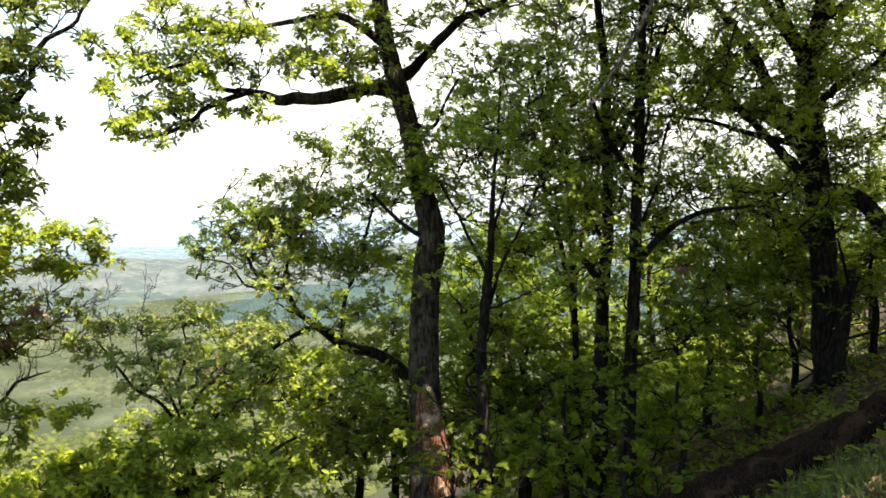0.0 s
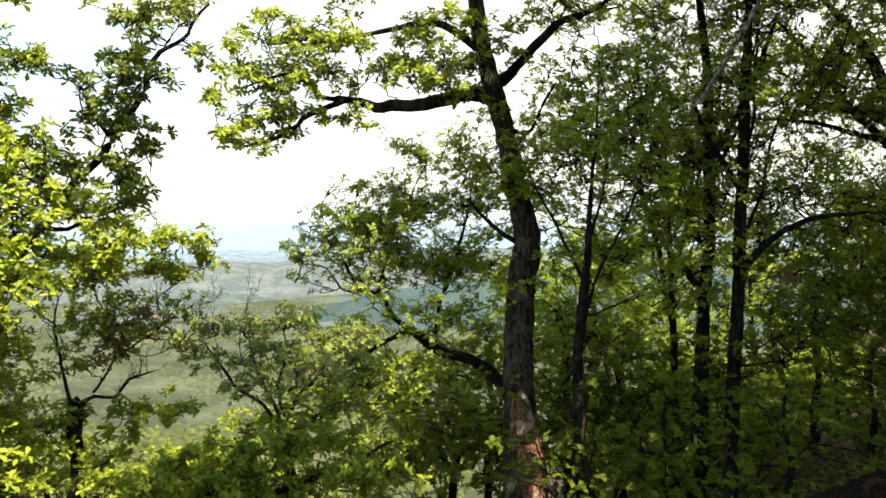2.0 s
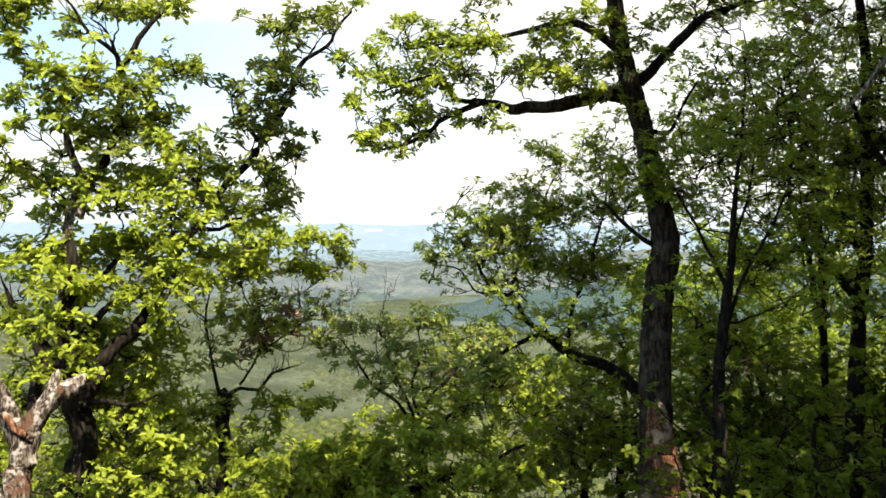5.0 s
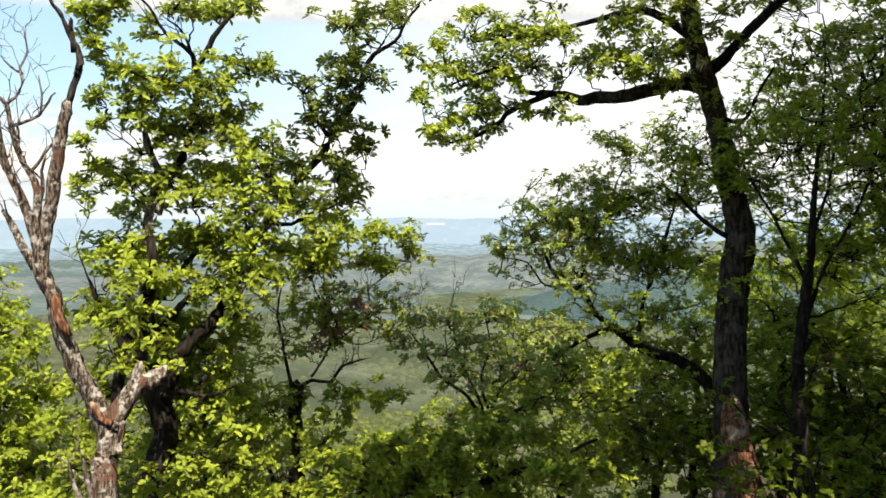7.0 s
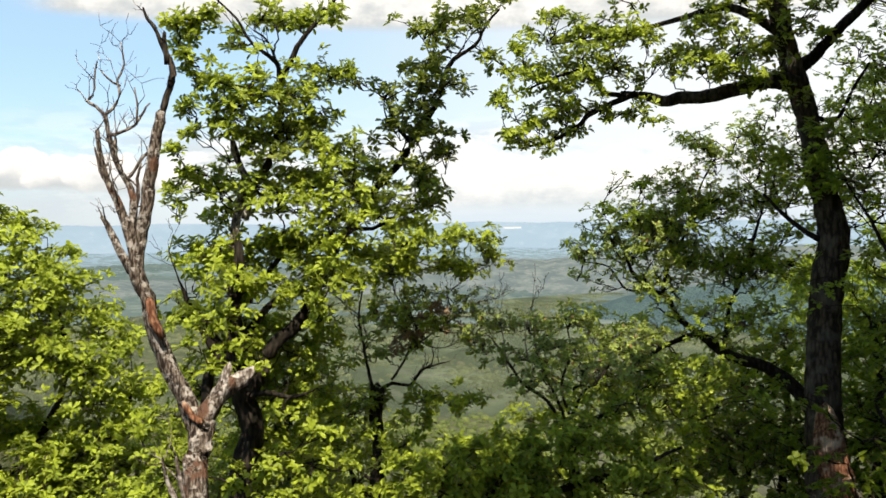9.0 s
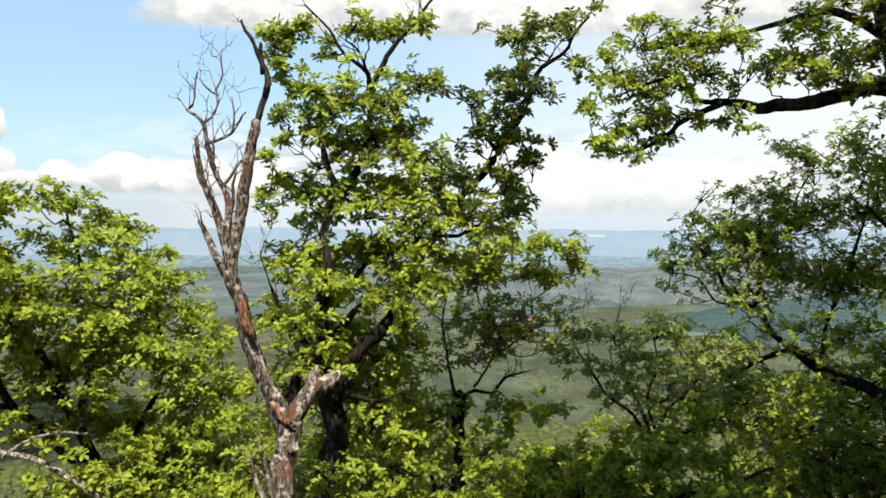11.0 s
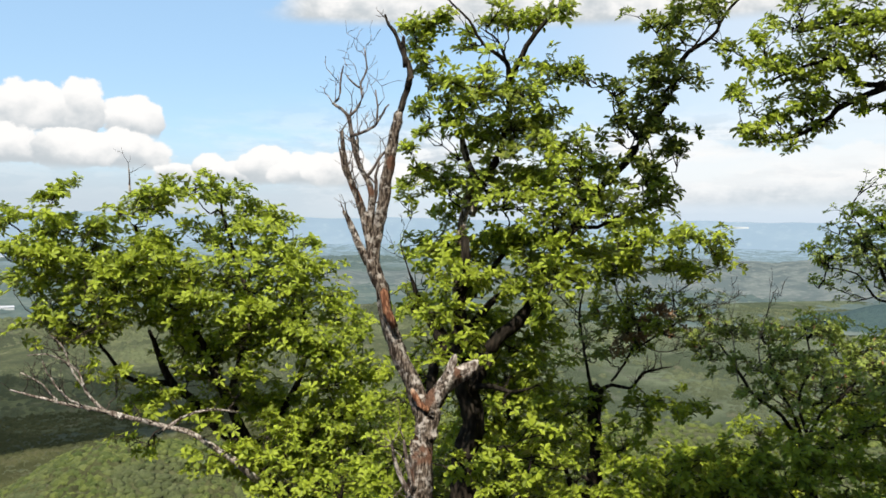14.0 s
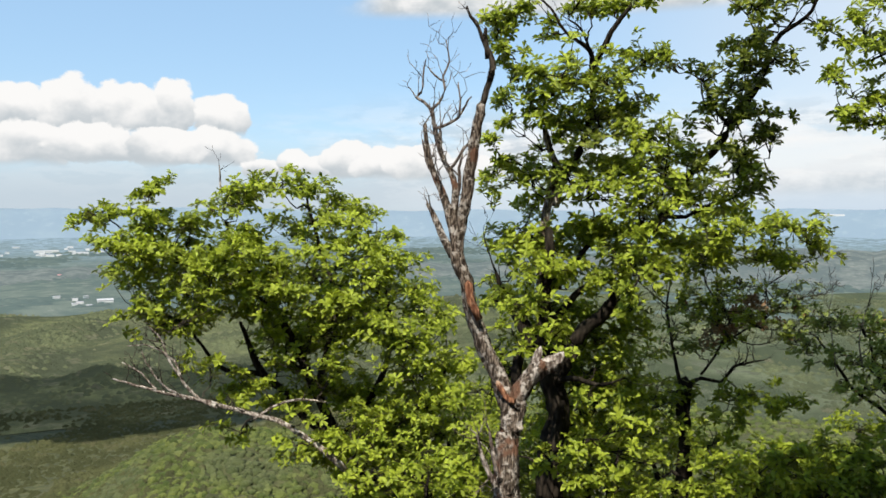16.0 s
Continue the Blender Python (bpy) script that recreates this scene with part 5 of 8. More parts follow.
sprays(bushy, [(-8.30, 6.73, -1.29, 0.49), (-8.23, 6.56, -0.97, 0.45), (-8.92, 6.05, -1.31, 0.25), (-8.03, 6.41, -1.87, 0.46), (-7.69, 6.60, -1.53, 0.32), (-9.02, 4.93, -1.06, 0.16), (-9.18, 4.65, -0.09, 0.16), (-9.33, 5.83, -0.85, 0.28), (-7.61, 6.89, -1.64, 0.35), (-8.48, 6.58, -1.49, 0.41)], LEAF, 1.85, leaf=0.098)
sprays(bushy, [(-8.17, 5.28, -0.72, 0.19), (-7.90, 5.65, -1.04, 0.21), (-7.85, 5.87, -1.35, 0.24), (-8.21, 5.00, -1.17, 0.20), (-8.84, 4.86, -0.53, 0.15), (-8.10, 5.44, -0.99, 0.19), (-8.19, 5.54, -1.13, 0.17), (-7.99, 5.76, -1.45, 0.21), (-8.25, 4.99, -1.01, 0.21), (-8.83, 4.84, -0.65, 0.12)], LEAF, 1.30, leaf=0.098)
finish(bushy, BARK, 280)

tall = tree("oak_tree", (-0.17, 9.01, -2.70), "tall oak with crooked trunk, torn bark and one long limb", "tree", seed=5)
limb(tall, "trunk", [(-0.17, 9.01, -2.70, 0.294), (-0.15, 9.02, -1.44, 0.203), (-0.17, 9.19, -0.87, 0.192), (-0.20, 9.29, -0.48, 0.181), (-0.23, 9.40, 0.11, 0.170), (-0.20, 9.49, 0.75, 0.165), (-0.14, 9.52, 1.41, 0.159), (-0.18, 9.53, 1.73, 0.143), (-0.28, 9.51, 2.12, 0.126), (-0.35, 9.48, 2.57, 0.115), (-0.43, 9.43, 2.96, 0.115), (-0.53, 9.37, 3.27, 0.110), (-0.60, 9.31, 3.58, 0.099), (-0.66, 9.24, 3.89, 0.094), (-0.70, 9.16, 4.18, 0.088), (-0.73, 9.05, 4.52, 0.082), (-0.79, 8.86, 5.07, 0.066), (-0.83, 8.64, 5.58, 0.044)], BARK_BROWN, rough=0.12, sides=18)
limb(tall, "torn_patch", [(-0.02, 8.86, -1.45, 0.130), (-0.07, 8.87, -1.15, 0.140), (-0.13, 8.96, -0.81, 0.150), (-0.17, 9.04, -0.52, 0.138), (-0.20, 9.10, -0.28, 0.070)], REDWOOD, rough=0.3)
limb(tall, "limb", [(-0.50, 9.21, 3.04, 0.097), (-0.75, 9.19, 3.11, 0.084), (-0.97, 9.18, 3.06, 0.078), (-1.19, 9.16, 2.99, 0.078), (-1.44, 9.14, 2.95, 0.071), (-1.66, 9.10, 2.97, 0.065), (-1.83, 9.07, 2.95, 0.058), (-2.01, 9.02, 3.02, 0.045), (-2.26, 8.96, 3.05, 0.039)], BARK, rough=0.18)
limb(tall, "limb", [(-2.14, 8.89, 3.02, 0.035), (-2.36, 8.85, 2.93, 0.032), (-2.55, 8.81, 2.84, 0.029), (-2.73, 8.78, 2.68, 0.026), (-2.98, 8.72, 2.54, 0.019), (-3.22, 8.64, 2.50, 0.013)], BARK_SHADED)
limb(tall, "limb", [(-2.23, 8.87, 3.02, 0.029), (-2.42, 8.82, 3.05, 0.029), (-2.54, 8.75, 3.23, 0.026), (-2.67, 8.70, 3.31, 0.022), (-2.95, 8.63, 3.23, 0.016), (-3.18, 8.56, 3.13, 0.010)], BARK_SHADED)
limb(tall, "limb", [(-0.58, 9.12, 3.54, 0.058), (-0.83, 9.06, 3.71, 0.049), (-1.11, 9.00, 3.85, 0.042), (-1.36, 8.97, 3.84, 0.036), (-1.61, 8.95, 3.79, 0.029), (-1.98, 8.89, 3.73, 0.023), (-2.41, 8.81, 3.65, 0.016), (-2.95, 8.66, 3.61, 0.010)], BARK)
limb(tall, "limb", [(-0.46, 9.48, 3.29, 0.074), (-0.25, 9.45, 3.48, 0.060), (-0.01, 9.40, 3.72, 0.054), (0.24, 9.34, 3.94, 0.044), (0.60, 9.30, 4.03, 0.030), (0.89, 9.21, 4.23, 0.020)], BARK_SHADED)
limb(tall, "branch", [(-0.38, 9.65, 2.79, 0.0287), (-0.12, 9.67, 2.72, 0.0238), (0.04, 9.62, 3.04, 0.0189), (0.19, 9.58, 3.28, 0.0119)], BARK_SHADED)
limb(tall, "branch", [(-0.12, 9.50, 1.36, 0.0350), (-0.36, 9.43, 1.50, 0.0280), (-0.57, 9.42, 1.67, 0.0231), (-0.82, 9.39, 1.93, 0.0161)], BARK_SHADED)
sprays(tall, [(-2.98, 8.54, 3.67, 0.35), (-3.37, 8.63, 3.62, 0.24), (-2.67, 8.92, 3.73, 0.36), (-2.06, 8.39, 3.57, 0.31), (-3.09, 8.40, 3.28, 0.30), (-2.80, 9.03, 3.42, 0.30), (-2.25, 8.82, 3.33, 0.28), (-3.40, 8.35, 2.98, 0.16), (-3.18, 8.65, 2.80, 0.23), (-3.28, 8.36, 2.64, 0.17), (-2.92, 8.95, 2.93, 0.27), (-2.45, 8.70, 2.88, 0.23), (-2.15, 8.94, 2.86, 0.17), (-1.85, 8.59, 2.67, 0.12), (-3.59, 8.57, 3.05, 0.10), (-2.83, 8.29, 3.82, 0.17), (-2.46, 9.00, 3.88, 0.19), (-2.57, 8.48, 3.48, 0.28), (-3.14, 8.61, 3.28, 0.24), (-2.57, 8.55, 3.23, 0.31), (-2.20, 8.68, 3.64, 0.28), (-2.88, 8.69, 2.99, 0.30)], LEAF, 1.56)
sprays(tall, [(-3.05, 8.66, 3.26, 0.26), (-2.25, 8.70, 3.23, 0.23), (-3.32, 8.41, 2.89, 0.15), (-2.95, 8.81, 2.84, 0.22), (-3.16, 8.29, 2.66, 0.17), (-2.96, 8.56, 3.13, 0.26), (-2.75, 8.54, 3.11, 0.21), (-2.36, 8.88, 2.80, 0.13), (-1.92, 8.60, 2.84, 0.09), (-3.58, 8.61, 3.10, 0.11), (-2.81, 8.27, 3.80, 0.15), (-2.46, 9.08, 3.77, 0.21)], LEAF, 1.56)
sprays(tall, [(-3.25, 8.47, 2.52, 0.14), (-3.10, 8.68, 2.54, 0.13), (-2.95, 8.83, 2.63, 0.14), (-3.42, 8.52, 2.66, 0.12), (-2.74, 8.82, 2.68, 0.14), (-3.15, 8.45, 2.51, 0.15), (-3.14, 8.61, 2.76, 0.11), (-3.02, 8.73, 2.48, 0.13), (-3.34, 8.47, 2.59, 0.09), (-2.73, 8.76, 2.63, 0.11)], LEAF, 1.20)
sprays(tall, [(-1.78, 9.17, 3.47, 0.27), (-1.38, 8.71, 3.34, 0.31), (-1.07, 8.65, 3.32, 0.29), (-0.85, 8.91, 3.42, 0.23), (-1.35, 8.70, 3.76, 0.27), (-1.01, 8.91, 3.95, 0.28), (-0.72, 8.78, 3.84, 0.20), (-0.46, 8.97, 2.90, 0.16), (-0.27, 8.66, 3.76, 0.22), (-0.36, 9.00, 2.22, 0.23), (-0.61, 9.52, 2.32, 0.19), (-0.11, 9.02, 2.14, 0.17), (-0.79, 9.35, 2.31, 0.18), (-1.33, 9.22, 3.66, 0.23), (-0.25, 9.27, 3.56, 0.19), (-1.92, 8.61, 3.49, 0.21), (-1.56, 9.35, 3.50, 0.21), (-1.12, 8.55, 3.25, 0.29), (-0.90, 8.65, 3.10, 0.28), (-0.77, 8.88, 3.37, 0.20), (-1.36, 8.60, 3.60, 0.21), (-1.07, 8.69, 3.69, 0.21)], LEAF, 1.65)
sprays(tall, [(-0.83, 9.00, 3.71, 0.17), (-0.69, 9.05, 3.06, 0.14), (-0.60, 8.67, 3.56, 0.21), (-0.32, 8.93, 2.56, 0.22), (-0.68, 9.60, 2.43, 0.15), (-0.17, 8.87, 2.34, 0.16), (-0.87, 9.16, 2.56, 0.18), (-1.33, 9.22, 3.38, 0.21), (-0.40, 9.03, 3.54, 0.16), (-1.69, 8.86, 3.41, 0.18)], LEAF, 1.65)
crown(tall, (-0.61, 8.96, 5.10), (2.2, 2.0, 1.2), 11, 0.45, LEAF, 0.90)
# unseen overhead boughs, added to shade the long limb below
crown(tall, (-1.3, 7.8, 6.0), (2.0, 1.0, 0.6), 9, 0.42, LEAF, 0.8)
sprays(tall, [(-0.42, 9.05, 2.02, 0.20), (-0.12, 9.02, 2.10, 0.24), (-0.70, 9.15, 2.10, 0.20), (0.05, 9.08, 1.98, 0.16), (-0.28, 8.98, 2.22, 0.18)], LEAF_WOOD, 1.5)
finish(tall, BARK_SHADED, 280)

leaning = tree("oak_tree", (-0.01, 9.82, -2.85), "leaning oak with crooked limbs and sparse young leaves, some brown", "tree", seed=6)
limb(leaning, "trunk", [(-0.01, 9.82, -2.85, 0.177), (-0.04, 9.82, -1.57, 0.122), (-0.18, 10.00, -0.95, 0.108), (-0.46, 10.13, -0.36, 0.086), (-0.84, 10.16, -0.06, 0.068), (-1.23, 10.14, 0.05, 0.065), (-1.59, 10.13, 0.30, 0.058)], BARK_SHADED)
limb(leaning, "limb", [(-1.59, 10.13, 0.30, 0.040), (-1.84, 10.11, 0.48, 0.034), (-1.98, 10.11, 0.74, 0.029), (-2.18, 10.08, 0.81, 0.026), (-2.38, 10.05, 1.02, 0.023), (-2.48, 10.04, 1.31, 0.016), (-2.66, 10.00, 1.67, 0.010)], BARK_SHADED)
limb(leaning, "limb", [(-1.57, 10.03, 0.30, 0.038), (-1.92, 9.96, 0.17, 0.028), (-2.26, 9.85, -0.06, 0.023), (-2.60, 9.75, -0.19, 0.018), (-2.92, 9.63, -0.36, 0.010)], BARK_SHADED)
limb(leaning, "limb", [(-2.04, 10.20, 0.71, 0.026), (-1.97, 10.24, 1.09, 0.022), (-1.76, 10.29, 1.53, 0.018), (-1.62, 10.31, 2.03, 0.014), (-1.40, 10.31, 2.46, 0.009)], BARK_SHADED)
limb(leaning, "limb", [(-1.31, 10.24, 0.12, 0.029), (-1.25, 10.32, 0.66, 0.026), (-1.04, 10.38, 1.24, 0.020), (-0.90, 10.39, 1.81, 0.014), (-0.83, 10.37, 2.39, 0.009)], BARK_SHADED)
limb(leaning, "limb", [(-2.16, 9.98, 0.82, 0.016), (-2.42, 9.93, 0.82, 0.014), (-2.63, 9.89, 1.10, 0.010), (-2.97, 9.80, 1.17, 0.007)], BARK_SHADED)
sprays(leaning, [(-2.20, 9.92, 2.13, 0.27), (-2.51, 10.15, 2.21, 0.17), (-2.76, 10.13, 1.78, 0.28), (-2.30, 9.73, 1.67, 0.35), (-1.84, 10.13, 2.13, 0.39), (-1.40, 10.03, 2.48, 0.36), (-1.16, 10.50, 2.77, 0.35), (-1.63, 9.93, 2.61, 0.24), (-2.88, 9.60, 1.25, 0.25), (-2.68, 10.55, 1.22, 0.39), (-2.02, 10.31, 1.52, 0.45), (-1.42, 9.92, 1.81, 0.43), (-0.95, 10.61, 1.82, 0.40), (-1.43, 9.99, 1.18, 0.43), (-0.88, 10.14, 1.18, 0.38), (-1.93, 10.03, 0.96, 0.32), (-3.12, 10.16, 0.94, 0.20), (-2.74, 10.05, 1.45, 0.33), (-2.13, 9.81, 1.77, 0.23), (-2.26, 10.22, 2.11, 0.17), (-2.41, 9.88, 1.82, 0.25), (-2.14, 10.30, 1.65, 0.35)], LEAF_WOOD, 1.80, leaf=0.060)
sprays(leaning, [(-1.70, 10.34, 1.88, 0.34), (-1.87, 9.89, 2.07, 0.30), (-1.64, 10.53, 2.64, 0.31), (-1.54, 9.94, 2.55, 0.26), (-2.67, 9.89, 1.50, 0.25), (-2.11, 10.22, 1.54, 0.32), (-2.14, 10.35, 1.61, 0.35), (-1.88, 10.31, 1.46, 0.43), (-1.61, 10.30, 1.92, 0.43), (-1.98, 10.35, 1.53, 0.34), (-1.21, 10.17, 0.98, 0.41), (-1.80, 10.30, 1.34, 0.34), (-2.86, 10.14, 0.89, 0.16), (-2.26, 10.29, 1.66, 0.35)], LEAF_MIXED, 1.80, leaf=0.060)
sprays(leaning, [(-1.01, 10.08, 0.54, 0.38), (-0.61, 10.37, 0.31, 0.36), (-2.18, 9.84, 1.39, 0.32), (-1.68, 9.78, 1.26, 0.35), (-1.22, 10.71, 1.52, 0.38), (-0.62, 10.60, 1.52, 0.35), (-0.62, 10.56, 0.94, 0.37), (-1.55, 10.36, 0.58, 0.33), (-0.86, 9.82, 2.35, 0.30), (-0.64, 10.23, 2.09, 0.29), (-3.25, 10.49, 1.37, 0.21), (-2.01, 9.71, 1.81, 0.28), (-1.13, 10.07, 1.21, 0.35), (-0.60, 10.15, 0.39, 0.34), (-1.68, 9.88, 1.18, 0.26), (-1.74, 10.13, 1.11, 0.30), (-1.14, 10.24, 1.11, 0.36), (-0.86, 10.60, 1.15, 0.28), (-0.56, 10.37, 1.12, 0.37), (-1.33, 10.54, 1.02, 0.26), (-0.86, 10.01, 1.87, 0.28), (-1.07, 10.10, 1.89, 0.32)], LEAF_WOOD, 1.80, leaf=0.060)
sprays(leaning, [(-3.03, 10.31, 1.49, 0.17), (-1.79, 10.06, 1.82, 0.30)], LEAF_MIXED, 1.80, leaf=0.060)
sprays(leaning, [(-3.08, 10.43, 0.47, 0.38), (-2.68, 10.70, 0.21, 0.39), (-2.24, 10.84, 0.36, 0.39), (-1.75, 10.71, -0.14, 0.40), (-1.30, 10.80, 0.01, 0.40), (-0.84, 10.66, -0.18, 0.39), (-0.48, 10.69, -0.10, 0.36), (-2.73, 10.27, -0.55, 0.39), (-2.20, 10.62, -0.60, 0.42), (-1.58, 10.57, -0.71, 0.41), (-1.09, 10.91, -0.92, 0.42), (-0.55, 10.75, -1.01, 0.42), (-3.07, 10.37, -1.04, 0.39), (-2.38, 10.07, -1.15, 0.40), (-1.79, 10.03, -1.18, 0.40), (-1.24, 10.25, -1.36, 0.40), (-0.66, 10.06, -1.48, 0.40), (-3.56, 10.45, -0.23, 0.34), (-2.93, 10.11, 0.22, 0.31), (-2.54, 10.97, -0.12, 0.33), (-2.42, 10.84, -0.09, 0.41), (-1.93, 10.33, -0.17, 0.30)], LEAF_WOOD, 1.00, leaf=0.073)
sprays(leaning, [(-1.75, 10.51, -0.52, 0.38), (-1.38, 10.88, -0.14, 0.33), (-0.91, 10.49, 0.08, 0.28), (-2.14, 10.39, -0.26, 0.31), (-1.80, 10.82, -0.77, 0.46), (-1.61, 10.31, -0.68, 0.32), (-1.35, 11.09, -0.58, 0.38), (-0.96, 10.51, -0.52, 0.38), (-2.60, 10.20, -0.63, 0.42), (-1.96, 10.04, -0.65, 0.31), (-2.08, 10.22, -1.14, 0.35), (-1.26, 10.67, -1.10, 0.37), (-1.22, 10.24, -1.50, 0.40), (-3.21, 10.14, -0.28, 0.26)], LEAF_MIXED, 1.00, leaf=0.073)
sprays(leaning, [(-1.75, 10.52, 1.89, 0.22), (-1.51, 10.72, 2.25, 0.24), (-1.24, 10.62, 2.58, 0.25), (-0.98, 10.40, 2.89, 0.26), (-0.73, 10.23, 3.05, 0.26), (-0.85, 10.48, 2.42, 0.29), (-0.61, 10.38, 2.60, 0.29), (-0.49, 10.84, 2.17, 0.30), (-1.11, 10.69, 2.03, 0.30), (-1.39, 10.26, 1.68, 0.26), (-0.38, 10.71, 2.96, 0.26), (-0.25, 10.63, 2.35, 0.25), (-0.02, 10.41, 2.58, 0.28), (0.05, 10.48, 2.01, 0.28), (-0.03, 10.31, 3.08, 0.25), (-0.72, 10.50, 1.82, 0.29), (-0.24, 10.45, 1.69, 0.28), (-1.57, 10.46, 1.78, 0.24), (-1.30, 10.72, 2.06, 0.20), (-0.97, 10.35, 2.50, 0.24), (-0.87, 10.24, 2.54, 0.27), (-0.68, 10.11, 2.93, 0.20)], LEAF_WOOD, 1.00, leaf=0.053)
sprays(leaning, [(-0.35, 10.51, 2.39, 0.29), (-0.88, 10.34, 2.23, 0.32), (-0.79, 10.85, 2.21, 0.27), (-1.15, 10.45, 2.23, 0.25), (-1.14, 10.24, 2.06, 0.22), (-0.53, 10.41, 2.84, 0.29), (-0.35, 10.38, 2.37, 0.19), (-0.45, 10.61, 2.39, 0.26), (-0.04, 10.35, 1.95, 0.27), (-0.27, 10.16, 3.02, 0.20), (-0.63, 10.47, 1.84, 0.31), (-0.66, 10.51, 1.89, 0.21)], LEAF_WOOD, 1.00, leaf=0.053)
sprays(leaning, [(-1.08, 10.18, 0.44, 0.12), (-2.14, 9.80, 0.25, 0.10), (-2.67, 9.27, -0.05, 0.10)], LEAF_BROWN, 0.8, leaf=0.06)
crown(leaning, (-1.53, 9.83, 0.95), (1.15, 0.70, 1.15), 30, 0.26, LEAF_WOOD, 0.9, leaf=0.058)
crown(leaning, (-2.36, 9.54, 1.29), (0.61, 0.50, 0.61), 20, 0.24, LEAF_MIXED, 0.9, leaf=0.058)
crown(leaning, (-1.65, 9.31, -0.32), (1.30, 0.50, 0.71), 15, 0.30, LEAF_WOOD, 1.0, leaf=0.065)
finish(leaning, BARK_SHADED, 280)

sapling = tree("oak_sapling", (-2.60, 8.00, -3.54), "young oak sapling with fanned branches below the tall oak", "tree", seed=7)
limb(sapling, "trunk", [(-2.60, 8.00, -3.54, 0.086), (-2.51, 7.99, -1.25, 0.059), (-2.60, 8.10, -0.82, 0.054), (-2.66, 8.18, -0.48, 0.049)], BARK)
limb(sapling, "limb", [(-2.66, 8.17, -0.51, 0.022), (-2.86, 8.17, -0.26, 0.019), (-3.10, 8.12, -0.10, 0.017), (-3.28, 8.10, 0.16, 0.014), (-3.46, 8.07, 0.41, 0.008)], BARK_SHADED)
limb(sapling, "limb", [(-2.66, 8.18, -0.48, 0.019), (-2.78, 8.21, -0.19, 0.015), (-2.96, 8.22, 0.16, 0.014), (-3.04, 8.25, 0.52, 0.008)], BARK_SHADED)
limb(sapling, "limb", [(-2.65, 8.18, -0.48, 0.019), (-2.53, 8.29, -0.18, 0.015), (-2.34, 8.38, 0.02, 0.014), (-2.11, 8.50, 0.38, 0.008)], BARK_SHADED)
limb(sapling, "limb", [(-2.65, 8.21, -0.37, 0.017), (-2.74, 8.25, -0.08, 0.014), (-2.68, 8.33, 0.27, 0.010), (-2.73, 8.37, 0.63, 0.007)], BARK_SHADED)
limb(sapling, "dead_branch", [(-2.96, 7.85, 0.22, 0.0072), (-2.99, 7.84, 0.51, 0.0054), (-2.95, 7.87, 0.77, 0.0042), (-2.89, 7.91, 1.00, 0.0024)], DEADWOOD, twigs=5)
limb(sapling, "dead_branch", [(-3.15, 7.76, 0.11, 0.0060), (-3.19, 7.75, 0.46, 0.0048), (-3.23, 7.74, 0.69, 0.0036), (-3.20, 7.76, 0.92, 0.0018)], DEADWOOD, twigs=4)
sprays(sapling, [(-3.29, 7.82, 0.62, 0.22), (-3.15, 8.44, 0.61, 0.28), (-2.68, 8.17, 0.65, 0.26), (-3.39, 7.76, 0.28, 0.17), (-3.05, 8.06, 0.24, 0.28), (-2.51, 8.03, 0.27, 0.28), (-2.30, 8.61, 0.43, 0.27), (-1.99, 8.79, 0.41, 0.27), (-2.25, 8.80, -0.04, 0.32), (-2.91, 8.30, -0.10, 0.24), (-3.48, 7.82, 0.44, 0.12), (-2.52, 8.47, 0.62, 0.21), (-3.35, 7.98, 0.55, 0.18), (-3.05, 8.10, 0.54, 0.28), (-2.60, 8.19, 0.60, 0.25), (-3.16, 7.76, 0.36, 0.17), (-2.67, 8.02, 0.37, 0.26), (-2.76, 7.94, 0.43, 0.23), (-2.70, 8.48, 0.57, 0.21), (-2.06, 8.57, 0.21, 0.28), (-2.21, 8.59, 0.30, 0.34), (-3.04, 8.40, 0.17, 0.22)], LEAF_MIXED, 1.6, leaf=0.058)
sprays(sapling, [(-3.48, 7.87, 0.37, 0.12), (-2.60, 8.42, 0.69, 0.18)], LEAF_MIXED, 1.6, leaf=0.058)
sprays(sapling, [(-3.07, 7.88, -0.54, 0.25), (-2.83, 8.24, -0.51, 0.28), (-2.38, 8.40, -0.40, 0.35), (-1.90, 8.48, -0.28, 0.35), (-1.56, 8.00, 0.19, 0.31), (-1.23, 8.55, -0.02, 0.32), (-0.79, 8.33, -0.08, 0.31), (-2.63, 7.98, -0.55, 0.25), (-2.79, 8.37, -0.33, 0.29), (-2.29, 8.51, -0.12, 0.38), (-2.10, 7.86, -0.15, 0.36), (-1.45, 8.10, -0.02, 0.29), (-1.33, 8.60, 0.09, 0.27), (-1.30, 8.29, -0.31, 0.27)], LEAF, 1.1, leaf=0.072)
crown(sapling, (-2.61, 7.82, 0.31), (0.77, 0.50, 0.52), 12, 0.22, LEAF_MIXED, 1.0, leaf=0.058)
crown(sapling, (-2.01, 8.02, -0.09), (0.40, 0.40, 0.52), 8, 0.24, LEAF_MIXED, 1.2, leaf=0.062)
finish(sapling, BARK_SHADED, 280)

